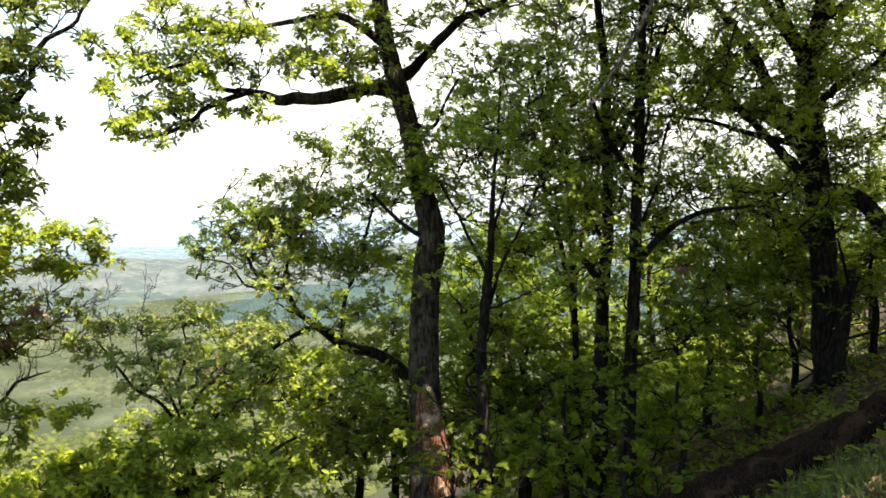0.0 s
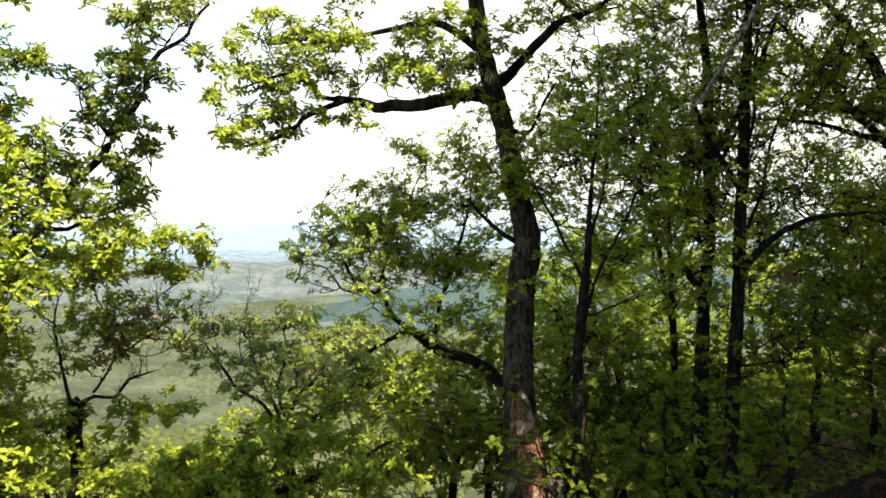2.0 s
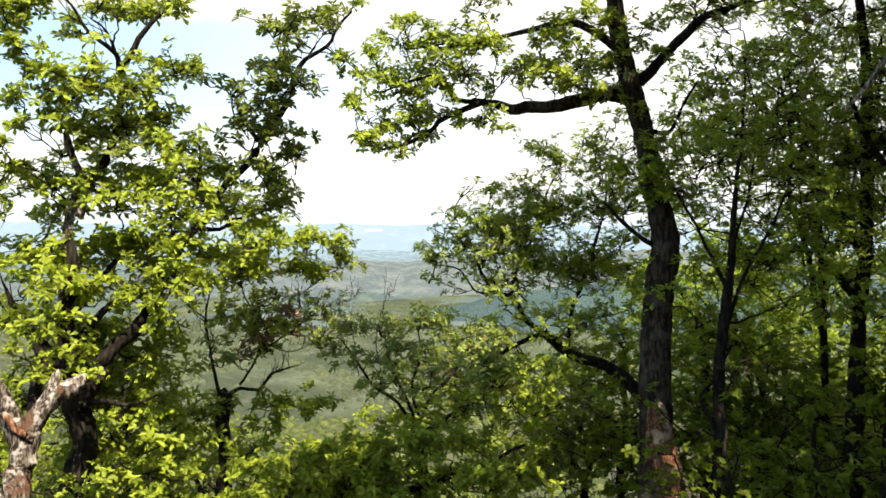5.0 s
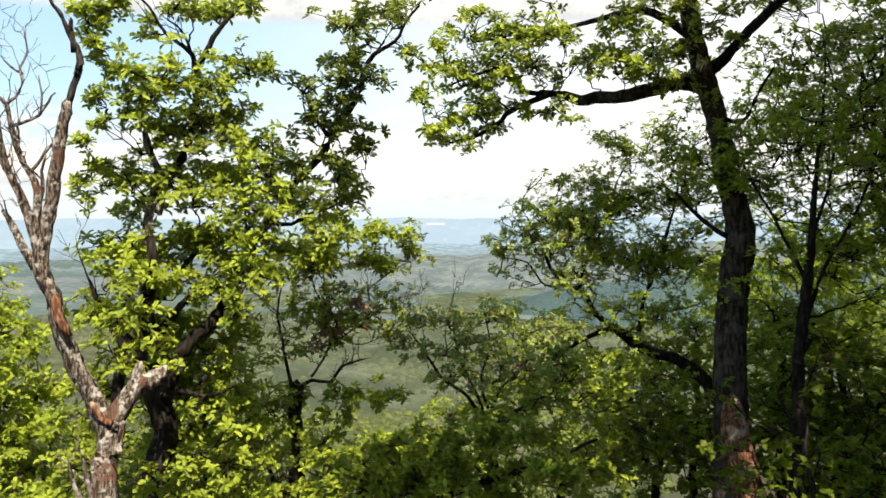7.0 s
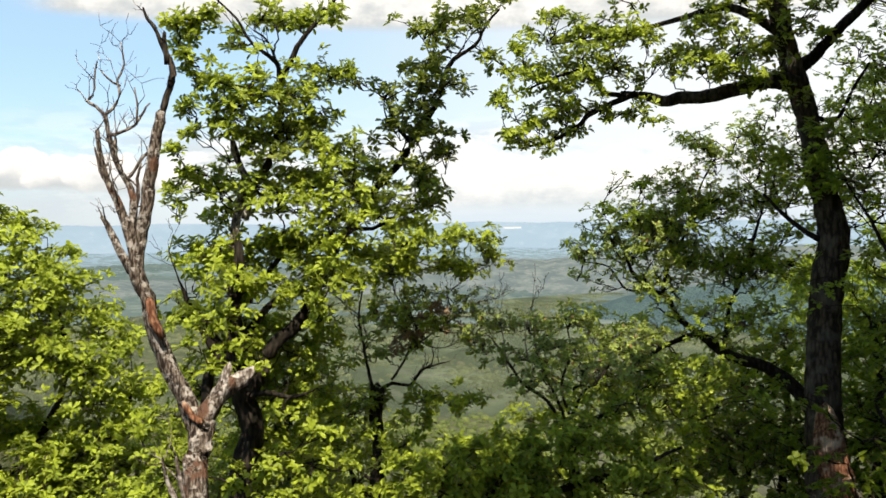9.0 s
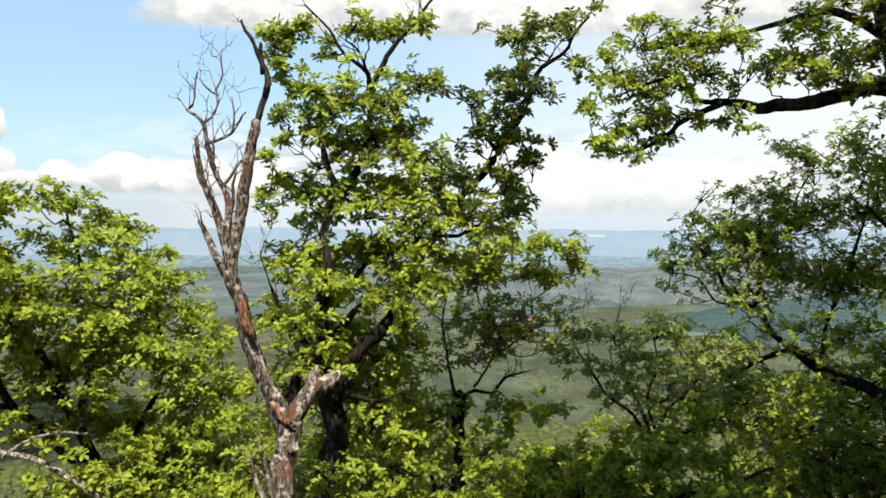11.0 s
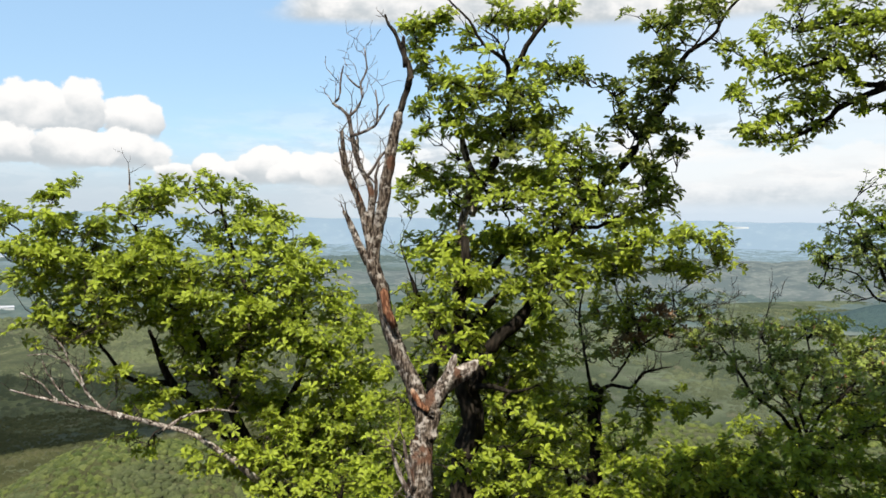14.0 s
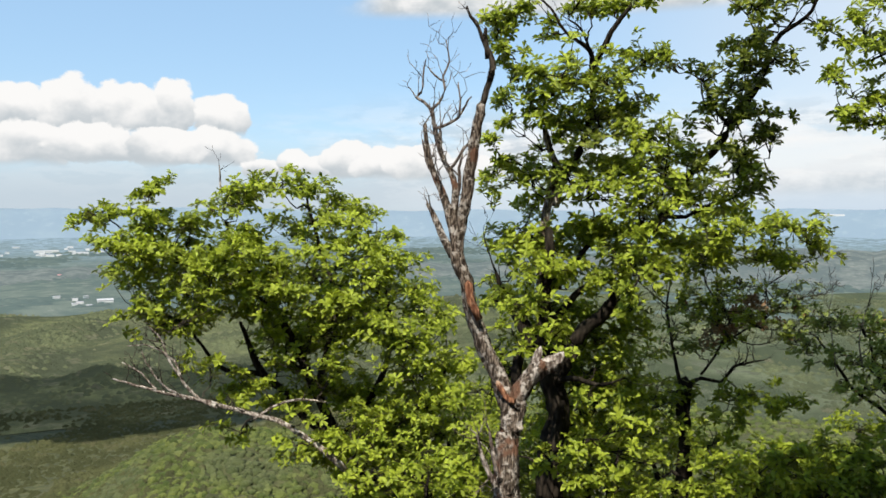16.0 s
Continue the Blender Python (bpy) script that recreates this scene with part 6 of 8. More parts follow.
shrub = tree("oak_shrub", (-3.57, 6.86, -3.66), "yellow-green oak shrub on the slope edge", "tree", seed=8)
limb(shrub, "trunk", [(-3.57, 6.86, -3.66, 0.091), (-3.43, 6.93, -1.39, 0.063), (-3.52, 7.00, -1.11, 0.052), (-3.61, 7.05, -0.86, 0.034)], BARK_SHADED)
limb(shrub, "limb", [(-3.48, 6.96, -1.25, 0.040), (-3.19, 7.19, -1.00, 0.029), (-2.97, 7.36, -0.74, 0.017)], BARK_SHADED)
limb(shrub, "limb", [(-3.48, 6.96, -1.25, 0.040), (-3.93, 6.83, -1.01, 0.029), (-4.25, 6.73, -0.80, 0.017)], BARK_SHADED)
limb(shrub, "limb", [(-3.48, 6.96, -1.25, 0.040), (-2.63, 7.40, -0.98, 0.029), (-1.93, 7.67, -0.74, 0.023), (-1.44, 7.83, -0.50, 0.014)], BARK_SHADED)
sprays(shrub, [(-3.51, 6.72, -0.75, 0.25), (-3.34, 6.98, -0.85, 0.29), (-3.17, 7.43, -0.90, 0.30), (-3.25, 6.90, -0.50, 0.21), (-3.55, 6.91, -0.54, 0.18), (-3.78, 6.56, -0.80, 0.28), (-4.15, 6.56, -0.90, 0.26), (-2.84, 7.49, -0.93, 0.31), (-2.45, 7.35, -0.78, 0.30), (-2.15, 7.66, -0.82, 0.32), (-1.71, 7.35, -0.72, 0.31), (-3.20, 7.64, -0.62, 0.27), (-2.64, 7.23, -0.50, 0.28), (-2.30, 7.39, -0.44, 0.30), (-1.95, 7.73, -0.49, 0.32), (-4.60, 6.76, -1.09, 0.27), (-1.45, 7.94, -0.86, 0.33), (-3.46, 6.71, -0.84, 0.26), (-2.85, 7.16, -0.71, 0.27), (-3.10, 7.08, -0.96, 0.27), (-3.25, 6.87, -0.57, 0.22), (-3.29, 7.05, -0.48, 0.18)], LEAF, 1.89)
sprays(shrub, [(-3.72, 6.58, -0.96, 0.29), (-3.80, 6.71, -0.67, 0.27), (-2.96, 7.49, -0.60, 0.31), (-2.99, 7.21, -0.80, 0.27), (-2.36, 7.61, -1.07, 0.34), (-1.77, 7.19, -0.59, 0.26), (-2.91, 7.41, -0.48, 0.27), (-2.64, 7.19, -0.82, 0.23), (-2.43, 7.23, -0.32, 0.27), (-2.15, 7.38, -0.35, 0.26), (-4.40, 6.65, -1.22, 0.26), (-1.45, 7.91, -0.77, 0.28)], LEAF, 1.89)
finish(shrub, BARK_SHADED, 280)

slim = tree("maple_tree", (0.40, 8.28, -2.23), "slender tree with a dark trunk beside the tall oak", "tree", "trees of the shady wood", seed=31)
limb(slim, "trunk", [(0.40, 8.28, -2.23, 0.100), (0.40, 8.35, -1.15, 0.069), (0.41, 8.57, -0.37, 0.060), (0.42, 8.66, 0.10, 0.058), (0.46, 8.75, 0.82, 0.053), (0.51, 8.78, 1.37, 0.037), (0.56, 8.77, 1.99, 0.023), (0.60, 8.72, 2.59, 0.014), (0.62, 8.62, 3.23, 0.005)], BARK_SHADED)
limb(slim, "branch", [(0.44, 8.71, 0.47, 0.0260), (0.60, 8.87, 1.06, 0.0192), (0.90, 9.05, 1.66, 0.0149), (1.19, 9.22, 2.34, 0.0099), (1.35, 9.39, 3.03, 0.0050)], BARK_SHADED, twigs=5)
limb(slim, "branch", [(0.48, 8.76, 1.03, 0.0229), (0.19, 8.92, 1.64, 0.0149), (-0.11, 9.07, 2.19, 0.0093), (-0.36, 9.23, 2.76, 0.0050)], BARK_SHADED, twigs=5)
limb(slim, "branch", [(0.52, 8.78, 1.46, 0.0174), (0.72, 8.96, 2.13, 0.0118), (0.77, 9.12, 2.82, 0.0074), (0.63, 9.29, 3.59, 0.0050)], BARK_SHADED, twigs=5)
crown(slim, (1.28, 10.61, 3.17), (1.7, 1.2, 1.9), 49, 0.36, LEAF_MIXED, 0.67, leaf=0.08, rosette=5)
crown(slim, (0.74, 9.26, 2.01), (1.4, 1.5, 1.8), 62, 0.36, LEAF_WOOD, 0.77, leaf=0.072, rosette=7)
crown(slim, (0.59, 8.58, -0.25), (1.3, 1.3, 1.0), 9, 0.40, LEAF_SHADED, 0.47, shape="maple", leaf=0.064, rosette=6, flat=0.5)
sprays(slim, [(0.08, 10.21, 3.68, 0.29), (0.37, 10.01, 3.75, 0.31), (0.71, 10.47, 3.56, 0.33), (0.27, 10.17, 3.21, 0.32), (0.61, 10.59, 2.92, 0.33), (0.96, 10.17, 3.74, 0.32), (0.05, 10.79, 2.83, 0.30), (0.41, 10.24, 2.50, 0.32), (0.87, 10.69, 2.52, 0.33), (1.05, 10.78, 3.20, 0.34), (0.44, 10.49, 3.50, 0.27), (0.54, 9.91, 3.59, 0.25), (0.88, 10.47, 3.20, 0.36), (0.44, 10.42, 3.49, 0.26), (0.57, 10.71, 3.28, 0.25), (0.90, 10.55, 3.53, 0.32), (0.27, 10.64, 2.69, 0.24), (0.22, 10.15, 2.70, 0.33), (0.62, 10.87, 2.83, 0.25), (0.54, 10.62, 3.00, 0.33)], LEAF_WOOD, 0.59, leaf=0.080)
sprays(slim, [(0.22, 11.18, 1.14, 0.34), (0.17, 11.43, 0.38, 0.35), (0.30, 11.06, -0.22, 0.34), (0.18, 11.20, -0.91, 0.35), (0.77, 11.10, -0.55, 0.40), (0.62, 11.08, 0.44, 0.34), (0.48, 11.37, 0.97, 0.26), (0.46, 11.49, -0.04, 0.30), (0.08, 11.15, -0.05, 0.32), (-0.02, 11.05, -0.72, 0.35), (0.68, 10.96, -0.55, 0.35), (0.14, 11.23, 0.17, 0.32)], LEAF_SHADED, 0.74, leaf=0.085)
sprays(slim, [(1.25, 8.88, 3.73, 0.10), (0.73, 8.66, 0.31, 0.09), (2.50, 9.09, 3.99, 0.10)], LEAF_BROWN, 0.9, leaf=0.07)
finish(slim, BARK_SHADED)

straight = tree("maple_tree", (1.85, 9.73, -1.98), "straight tree in the shade, bark darkened to match it", "tree", "trees of the shady wood", seed=32)
limb(straight, "trunk", [(1.85, 9.73, -1.98, 0.167), (1.85, 9.78, -1.75, 0.115), (1.98, 10.08, -0.57, 0.099), (2.05, 10.24, 0.48, 0.082), (2.09, 10.29, 1.56, 0.074), (2.07, 10.24, 2.63, 0.066), (2.00, 10.13, 3.52, 0.055), (1.88, 9.97, 4.31, 0.044), (1.75, 9.69, 5.23, 0.027)], BARK_SHADED)
limb(straight, "limb", [(2.08, 10.26, 2.41, 0.051), (2.36, 10.14, 2.97, 0.037), (2.59, 9.98, 3.57, 0.029), (2.74, 9.83, 4.08, 0.018)], BARK_SHADED)
limb(straight, "limb", [(2.07, 10.25, 0.70, 0.051), (1.64, 10.37, 1.34, 0.037), (1.27, 10.42, 1.92, 0.022)], BARK_SHADED)
limb(straight, "branch", [(2.08, 10.27, 1.22, 0.0360), (1.67, 10.21, 2.00, 0.0232), (1.37, 10.15, 2.68, 0.0165), (1.18, 10.10, 3.55, 0.0097)], BARK_SHADED, twigs=5)
limb(straight, "branch", [(2.08, 10.26, 2.19, 0.0323), (2.41, 10.23, 2.79, 0.0203), (2.59, 10.20, 3.46, 0.0165), (2.64, 10.17, 4.25, 0.0097)], BARK_SHADED, twigs=5)
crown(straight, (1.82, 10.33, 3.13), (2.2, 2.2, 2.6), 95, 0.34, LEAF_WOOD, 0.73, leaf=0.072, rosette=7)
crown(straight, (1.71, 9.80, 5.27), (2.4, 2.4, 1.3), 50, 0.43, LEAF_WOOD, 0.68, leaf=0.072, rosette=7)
crown(straight, (1.82, 10.09, -0.14), (1.8, 1.8, 1.5), 14, 0.50, LEAF_SHADED, 0.47, shape="maple", leaf=0.064, rosette=6, flat=0.5)
finish(straight, BARK_SHADED)

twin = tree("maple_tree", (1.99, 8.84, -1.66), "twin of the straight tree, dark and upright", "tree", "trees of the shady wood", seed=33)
limb(twin, "trunk", [(1.99, 8.84, -1.66, 0.131), (2.00, 8.88, -1.44, 0.091), (2.07, 9.08, -0.74, 0.080), (2.13, 9.24, 0.14, 0.073), (2.18, 9.34, 1.24, 0.068), (2.20, 9.32, 2.21, 0.060), (2.20, 9.21, 3.16, 0.050), (2.19, 9.05, 3.94, 0.040), (2.13, 8.76, 4.89, 0.025)], BARK_SHADED)
limb(twin, "limb", [(2.22, 9.33, 1.11, 0.047), (2.56, 9.25, 1.50, 0.037), (2.97, 9.13, 1.70, 0.027), (3.41, 8.97, 1.76, 0.017)], BARK_SHADED)
limb(twin, "limb", [(2.22, 9.33, 2.02, 0.040), (1.92, 9.36, 2.54, 0.030), (1.72, 9.34, 2.99, 0.020)], BARK_SHADED)
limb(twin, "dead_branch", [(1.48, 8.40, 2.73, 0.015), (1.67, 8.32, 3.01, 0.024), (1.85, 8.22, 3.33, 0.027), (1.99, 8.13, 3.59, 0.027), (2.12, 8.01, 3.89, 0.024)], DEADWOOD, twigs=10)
limb(twin, "branch", [(2.18, 9.34, 1.31, 0.0292), (2.45, 9.40, 1.95, 0.0180), (2.60, 9.48, 2.60, 0.0150), (2.91, 9.55, 3.24, 0.0090)], BARK_SHADED, twigs=5)
limb(twin, "branch", [(2.19, 9.33, 1.91, 0.0255), (2.36, 9.32, 2.80, 0.0150), (2.33, 9.38, 3.43, 0.0120), (2.56, 9.36, 4.10, 0.0060)], BARK_SHADED, twigs=5)
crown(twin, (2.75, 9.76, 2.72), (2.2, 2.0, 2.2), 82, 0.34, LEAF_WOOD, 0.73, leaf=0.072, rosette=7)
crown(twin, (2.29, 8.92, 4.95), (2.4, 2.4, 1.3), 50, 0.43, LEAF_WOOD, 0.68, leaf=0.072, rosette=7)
crown(twin, (2.50, 8.97, 0.31), (1.8, 1.6, 1.4), 16, 0.45, LEAF_SHADED, 0.49, shape="maple", leaf=0.064, rosette=6, flat=0.5)
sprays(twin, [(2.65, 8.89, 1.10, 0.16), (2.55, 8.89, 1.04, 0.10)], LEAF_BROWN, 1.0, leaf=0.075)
finish(twin, BARK_SHADED)

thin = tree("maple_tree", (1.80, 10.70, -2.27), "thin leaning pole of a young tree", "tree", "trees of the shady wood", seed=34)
limb(thin, "trunk", [(1.80, 10.70, -2.27, 0.070), (1.85, 11.10, -0.79, 0.048), (1.83, 11.29, 0.37, 0.045), (1.79, 11.36, 1.55, 0.030), (1.72, 11.31, 2.81, 0.018), (1.66, 11.18, 3.72, 0.006)], BARK_SHADED)
limb(thin, "branch", [(1.83, 11.26, 0.21, 0.036), (1.65, 11.31, 1.26, 0.034), (1.42, 11.34, 2.08, 0.029), (1.44, 11.38, 2.91, 0.024), (1.21, 11.41, 3.81, 0.015)], BARK_SHADED, twigs=5)
limb(thin, "branch", [(1.81, 11.32, 0.90, 0.031), (2.05, 11.26, 1.65, 0.024), (2.19, 11.29, 2.41, 0.019), (2.47, 11.23, 3.14, 0.010)], BARK_SHADED, twigs=5)
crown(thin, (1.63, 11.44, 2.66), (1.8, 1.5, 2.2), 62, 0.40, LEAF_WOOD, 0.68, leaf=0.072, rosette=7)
finish(thin, BARK_SHADED)

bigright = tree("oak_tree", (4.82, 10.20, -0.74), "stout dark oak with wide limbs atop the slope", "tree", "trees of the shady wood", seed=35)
limb(bigright, "trunk", [(4.82, 10.20, -0.74, 0.326), (4.88, 10.20, -0.50, 0.225), (4.90, 10.30, 0.13, 0.185), (4.91, 10.38, 0.99, 0.165), (4.86, 10.42, 1.86, 0.161), (4.80, 10.41, 2.51, 0.169), (4.67, 10.38, 3.23, 0.137), (4.67, 10.30, 3.71, 0.112), (4.74, 10.14, 4.24, 0.092), (4.80, 9.91, 4.92, 0.072), (4.75, 9.69, 5.58, 0.039)], BARK_SHADED, sides=16)
limb(bigright, "limb", [(4.76, 10.44, 2.37, 0.137), (4.53, 10.51, 2.74, 0.112), (4.28, 10.55, 3.18, 0.088), (4.05, 10.56, 3.69, 0.064), (3.69, 10.58, 4.20, 0.044), (3.24, 10.59, 4.71, 0.028)], BARK_SHADED)
limb(bigright, "limb", [(4.69, 10.46, 2.52, 0.080), (4.30, 10.59, 2.89, 0.064), (3.91, 10.72, 3.05, 0.052), (3.43, 10.87, 3.15, 0.028)], BARK_SHADED)
limb(bigright, "limb", [(4.83, 10.43, 2.01, 0.120), (5.13, 10.29, 1.93, 0.104), (5.36, 10.17, 1.72, 0.104), (5.59, 10.05, 1.37, 0.096), (5.80, 9.93, 1.23, 0.072)], BARK_SHADED)
limb(bigright, "limb", [(4.68, 10.37, 3.30, 0.096), (4.54, 10.34, 3.79, 0.072), (4.32, 10.33, 4.21, 0.056), (4.06, 10.26, 4.83, 0.036)], BARK_SHADED)
limb(bigright, "limb", [(4.66, 10.34, 3.51, 0.064), (4.27, 10.39, 4.08, 0.048), (3.89, 10.36, 4.72, 0.036), (3.63, 10.26, 5.31, 0.020)], BARK_SHADED)
limb(bigright, "limb", [(4.84, 10.46, 4.11, 0.058), (5.18, 10.22, 4.40, 0.045), (5.40, 9.99, 4.82, 0.033), (5.53, 9.76, 5.28, 0.016)], BARK_SHADED)
limb(bigright, "limb", [(4.64, 10.10, 2.98, 0.055), (4.92, 9.92, 3.30, 0.043), (5.17, 9.76, 3.47, 0.031), (5.39, 9.56, 3.83, 0.016)], BARK_SHADED)
limb(bigright, "limb", [(4.97, 10.25, 5.04, 0.050), (4.61, 10.25, 5.52, 0.037), (4.29, 10.20, 5.99, 0.021)], BARK_SHADED)
limb(bigright, "stump_limb", [(4.74, 9.94, -0.45, 0.102), (4.90, 9.97, 0.18, 0.094), (5.00, 9.98, 0.67, 0.078), (5.07, 9.96, 0.95, 0.063)], BARK_SHADED)
limb(bigright, "branch", [(4.85, 10.42, 1.95, 0.086), (4.34, 10.46, 2.50, 0.058), (3.84, 10.50, 3.04, 0.045), (3.44, 10.54, 3.66, 0.032), (2.93, 10.58, 4.21, 0.018)], BARK_SHADED, twigs=5)
limb(bigright, "branch", [(4.80, 10.41, 2.47, 0.054), (4.02, 10.45, 2.69, 0.036), (3.27, 10.49, 2.89, 0.022), (2.60, 10.53, 2.97, 0.014)], BARK_SHADED, twigs=5)
crown(bigright, (4.60, 10.77, 3.06), (2.9, 2.6, 2.4), 126, 0.40, LEAF_WOOD, 0.73, leaf=0.072, rosette=7)
crown(bigright, (4.68, 9.82, 5.63), (3.7, 3.5, 1.5), 95, 0.47, LEAF_WOOD, 0.68, leaf=0.072, rosette=7)
crown(bigright, (4.97, 9.78, 3.88), (2.2, 1.6, 1.5), 55, 0.40, LEAF_WOOD, 0.68, leaf=0.072, rosette=7)
crown(bigright, (6.09, 11.33, 3.46), (2.0, 1.4, 2.0), 34, 0.42, LEAF_SHADED, 0.59, leaf=0.085, rosette=5)
crown(bigright, (5.33, 10.97, 1.34), (2.6, 2.2, 1.1), 84, 0.43, LEAF_SHADED, 0.68, leaf=0.088, rosette=5)
crown(bigright, (3.46, 12.24, 1.63), (1.1, 0.7, 0.8), 26, 0.36, LEAF_SHADED, 0.72, leaf=0.075, rosette=6)
crown(bigright, (4.46, 12.48, 0.78), (1.1, 0.7, 0.8), 26, 0.36, LEAF_SHADED, 0.72, leaf=0.075, rosette=6)
crown(bigright, (5.05, 12.34, 1.79), (1.1, 0.7, 0.8), 26, 0.36, LEAF_SHADED, 0.72, leaf=0.075, rosette=6)
crown(bigright, (3.73, 12.02, 0.31), (1.1, 0.7, 0.8), 26, 0.36, LEAF_SHADED, 0.72, leaf=0.075, rosette=6)
finish(bigright, BARK_SHADED)

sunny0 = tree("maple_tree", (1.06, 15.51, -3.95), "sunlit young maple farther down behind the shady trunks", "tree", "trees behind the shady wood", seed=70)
limb(sunny0, "trunk", [(1.06, 15.51, -3.95, 0.113), (1.07, 15.53, -2.08, 0.078), (1.14, 15.79, -0.69, 0.067), (1.02, 15.94, 0.63, 0.045), (1.11, 15.96, 1.86, 0.017)], BARK_SHADED)
crown(sunny0, (1.07, 15.88, -0.03), (2.3, 1.7, 2.3), 56, 0.50, LEAF_WOOD, 0.62, leaf=0.105, rosette=7)
finish(sunny0, BARK_SHADED)

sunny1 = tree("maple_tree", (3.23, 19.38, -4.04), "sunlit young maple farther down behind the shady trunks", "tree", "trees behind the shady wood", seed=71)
limb(sunny1, "trunk", [(3.23, 19.38, -4.04, 0.142), (3.23, 19.40, -2.02, 0.098), (3.33, 19.63, -0.27, 0.084), (3.18, 19.74, 1.38, 0.056), (3.28, 19.69, 2.89, 0.021)], BARK_SHADED)
crown(sunny1, (3.25, 19.71, 0.55), (3.0, 1.7, 2.7), 37, 0.50, LEAF_MIXED, 0.62, leaf=0.105, rosette=7)
finish(sunny1, BARK_SHADED)

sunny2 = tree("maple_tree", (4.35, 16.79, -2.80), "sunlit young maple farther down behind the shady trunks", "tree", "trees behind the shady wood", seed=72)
limb(sunny2, "trunk", [(4.35, 16.79, -2.80, 0.128), (4.36, 16.82, -3.08, 0.088), (4.49, 17.14, -1.59, 0.075), (4.40, 17.37, -0.17, 0.050), (4.50, 17.42, 1.17, 0.019)], BARK_SHADED)
crown(sunny2, (4.44, 17.27, -0.89), (2.8, 1.7, 2.1), 56, 0.50, LEAF_WOOD, 0.62, leaf=0.105, rosette=7)
finish(sunny2, BARK_SHADED)

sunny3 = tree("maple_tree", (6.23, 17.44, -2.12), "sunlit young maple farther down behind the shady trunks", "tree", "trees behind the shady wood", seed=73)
limb(sunny3, "trunk", [(6.23, 17.44, -2.12, 0.135), (6.24, 17.47, -2.51, 0.093), (6.37, 17.72, -0.94, 0.080), (6.27, 17.90, 0.54, 0.053), (6.36, 17.90, 1.92, 0.020)], BARK_SHADED)
crown(sunny3, (6.32, 17.83, -0.20), (3.0, 1.7, 2.3), 37, 0.50, LEAF_DEEP, 0.62, leaf=0.105, rosette=7)
finish(sunny3, BARK_SHADED)

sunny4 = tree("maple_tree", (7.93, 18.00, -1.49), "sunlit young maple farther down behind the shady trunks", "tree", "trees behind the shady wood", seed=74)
limb(sunny4, "trunk", [(7.93, 18.00, -1.49, 0.142), (7.94, 18.03, -1.87, 0.098), (8.06, 18.21, -0.23, 0.084), (7.95, 18.35, 1.29, 0.056), (8.02, 18.29, 2.70, 0.021)], BARK_SHADED)
crown(sunny4, (8.01, 18.29, 0.53), (3.0, 1.7, 2.5), 37, 0.50, LEAF_DEEP, 0.62, leaf=0.105, rosette=7)
finish(sunny4, BARK_SHADED)

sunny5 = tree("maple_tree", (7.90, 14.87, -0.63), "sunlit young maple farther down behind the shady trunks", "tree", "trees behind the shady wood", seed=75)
limb(sunny5, "trunk", [(7.90, 14.87, -0.63, 0.120), (7.90, 14.89, -0.63, 0.083), (7.98, 14.98, 0.73, 0.071), (7.88, 15.06, 1.98, 0.047), (7.90, 14.97, 3.13, 0.018)], BARK_SHADED)
crown(sunny5, (7.93, 15.03, 1.36), (2.5, 1.7, 2.1), 37, 0.50, LEAF_DEEP, 0.62, leaf=0.105, rosette=7)
finish(sunny5, BARK_SHADED)

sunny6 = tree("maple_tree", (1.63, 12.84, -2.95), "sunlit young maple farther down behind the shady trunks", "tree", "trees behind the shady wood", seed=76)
limb(sunny6, "trunk", [(1.63, 12.84, -2.95, 0.099), (1.63, 12.88, -3.65, 0.068), (1.72, 13.25, -2.57, 0.059), (1.64, 13.55, -1.51, 0.039), (1.74, 13.73, -0.48, 0.015)], BARK_SHADED)
crown(sunny6, (1.68, 13.41, -2.05), (2.2, 1.7, 1.5), 56, 0.50, LEAF_WOOD, 0.62, leaf=0.105, rosette=7)
finish(sunny6, BARK_SHADED)

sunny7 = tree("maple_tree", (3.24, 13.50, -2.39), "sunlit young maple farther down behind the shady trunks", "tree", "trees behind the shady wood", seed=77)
limb(sunny7, "trunk", [(3.24, 13.50, -2.39, 0.106), (3.24, 13.53, -4.00, 0.073), (3.38, 13.91, -2.87, 0.063), (3.33, 14.23, -1.76, 0.042), (3.45, 14.42, -0.68, 0.016)], BARK_SHADED)
crown(sunny7, (3.35, 14.08, -2.32), (2.3, 1.7, 1.5), 56, 0.50, LEAF_WOOD, 0.62, leaf=0.105, rosette=7)
finish(sunny7, BARK_SHADED)

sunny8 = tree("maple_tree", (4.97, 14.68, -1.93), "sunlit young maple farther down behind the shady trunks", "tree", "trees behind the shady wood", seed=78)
limb(sunny8, "trunk", [(4.97, 14.68, -1.93, 0.117), (4.98, 14.72, -3.96, 0.081), (5.14, 15.08, -2.70, 0.069), (5.10, 15.39, -1.48, 0.046), (5.23, 15.53, -0.30, 0.017)], BARK_SHADED)
crown(sunny8, (5.12, 15.24, -2.10), (2.3, 1.7, 1.7), 56, 0.50, LEAF_WOOD, 0.62, leaf=0.105, rosette=7)
finish(sunny8, BARK_SHADED)

# understory leaves use the colour that has shade painted in
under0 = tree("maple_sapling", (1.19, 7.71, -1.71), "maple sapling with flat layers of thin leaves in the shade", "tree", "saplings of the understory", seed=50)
limb(under0, "stem", [(1.19, 7.71, -1.71, 0.050), (1.19, 7.71, -0.93, 0.034), (1.22, 7.80, -0.63, 0.029), (1.18, 7.88, -0.32, 0.020), (1.21, 7.95, 0.00, 0.011)], BARK_SHADED)
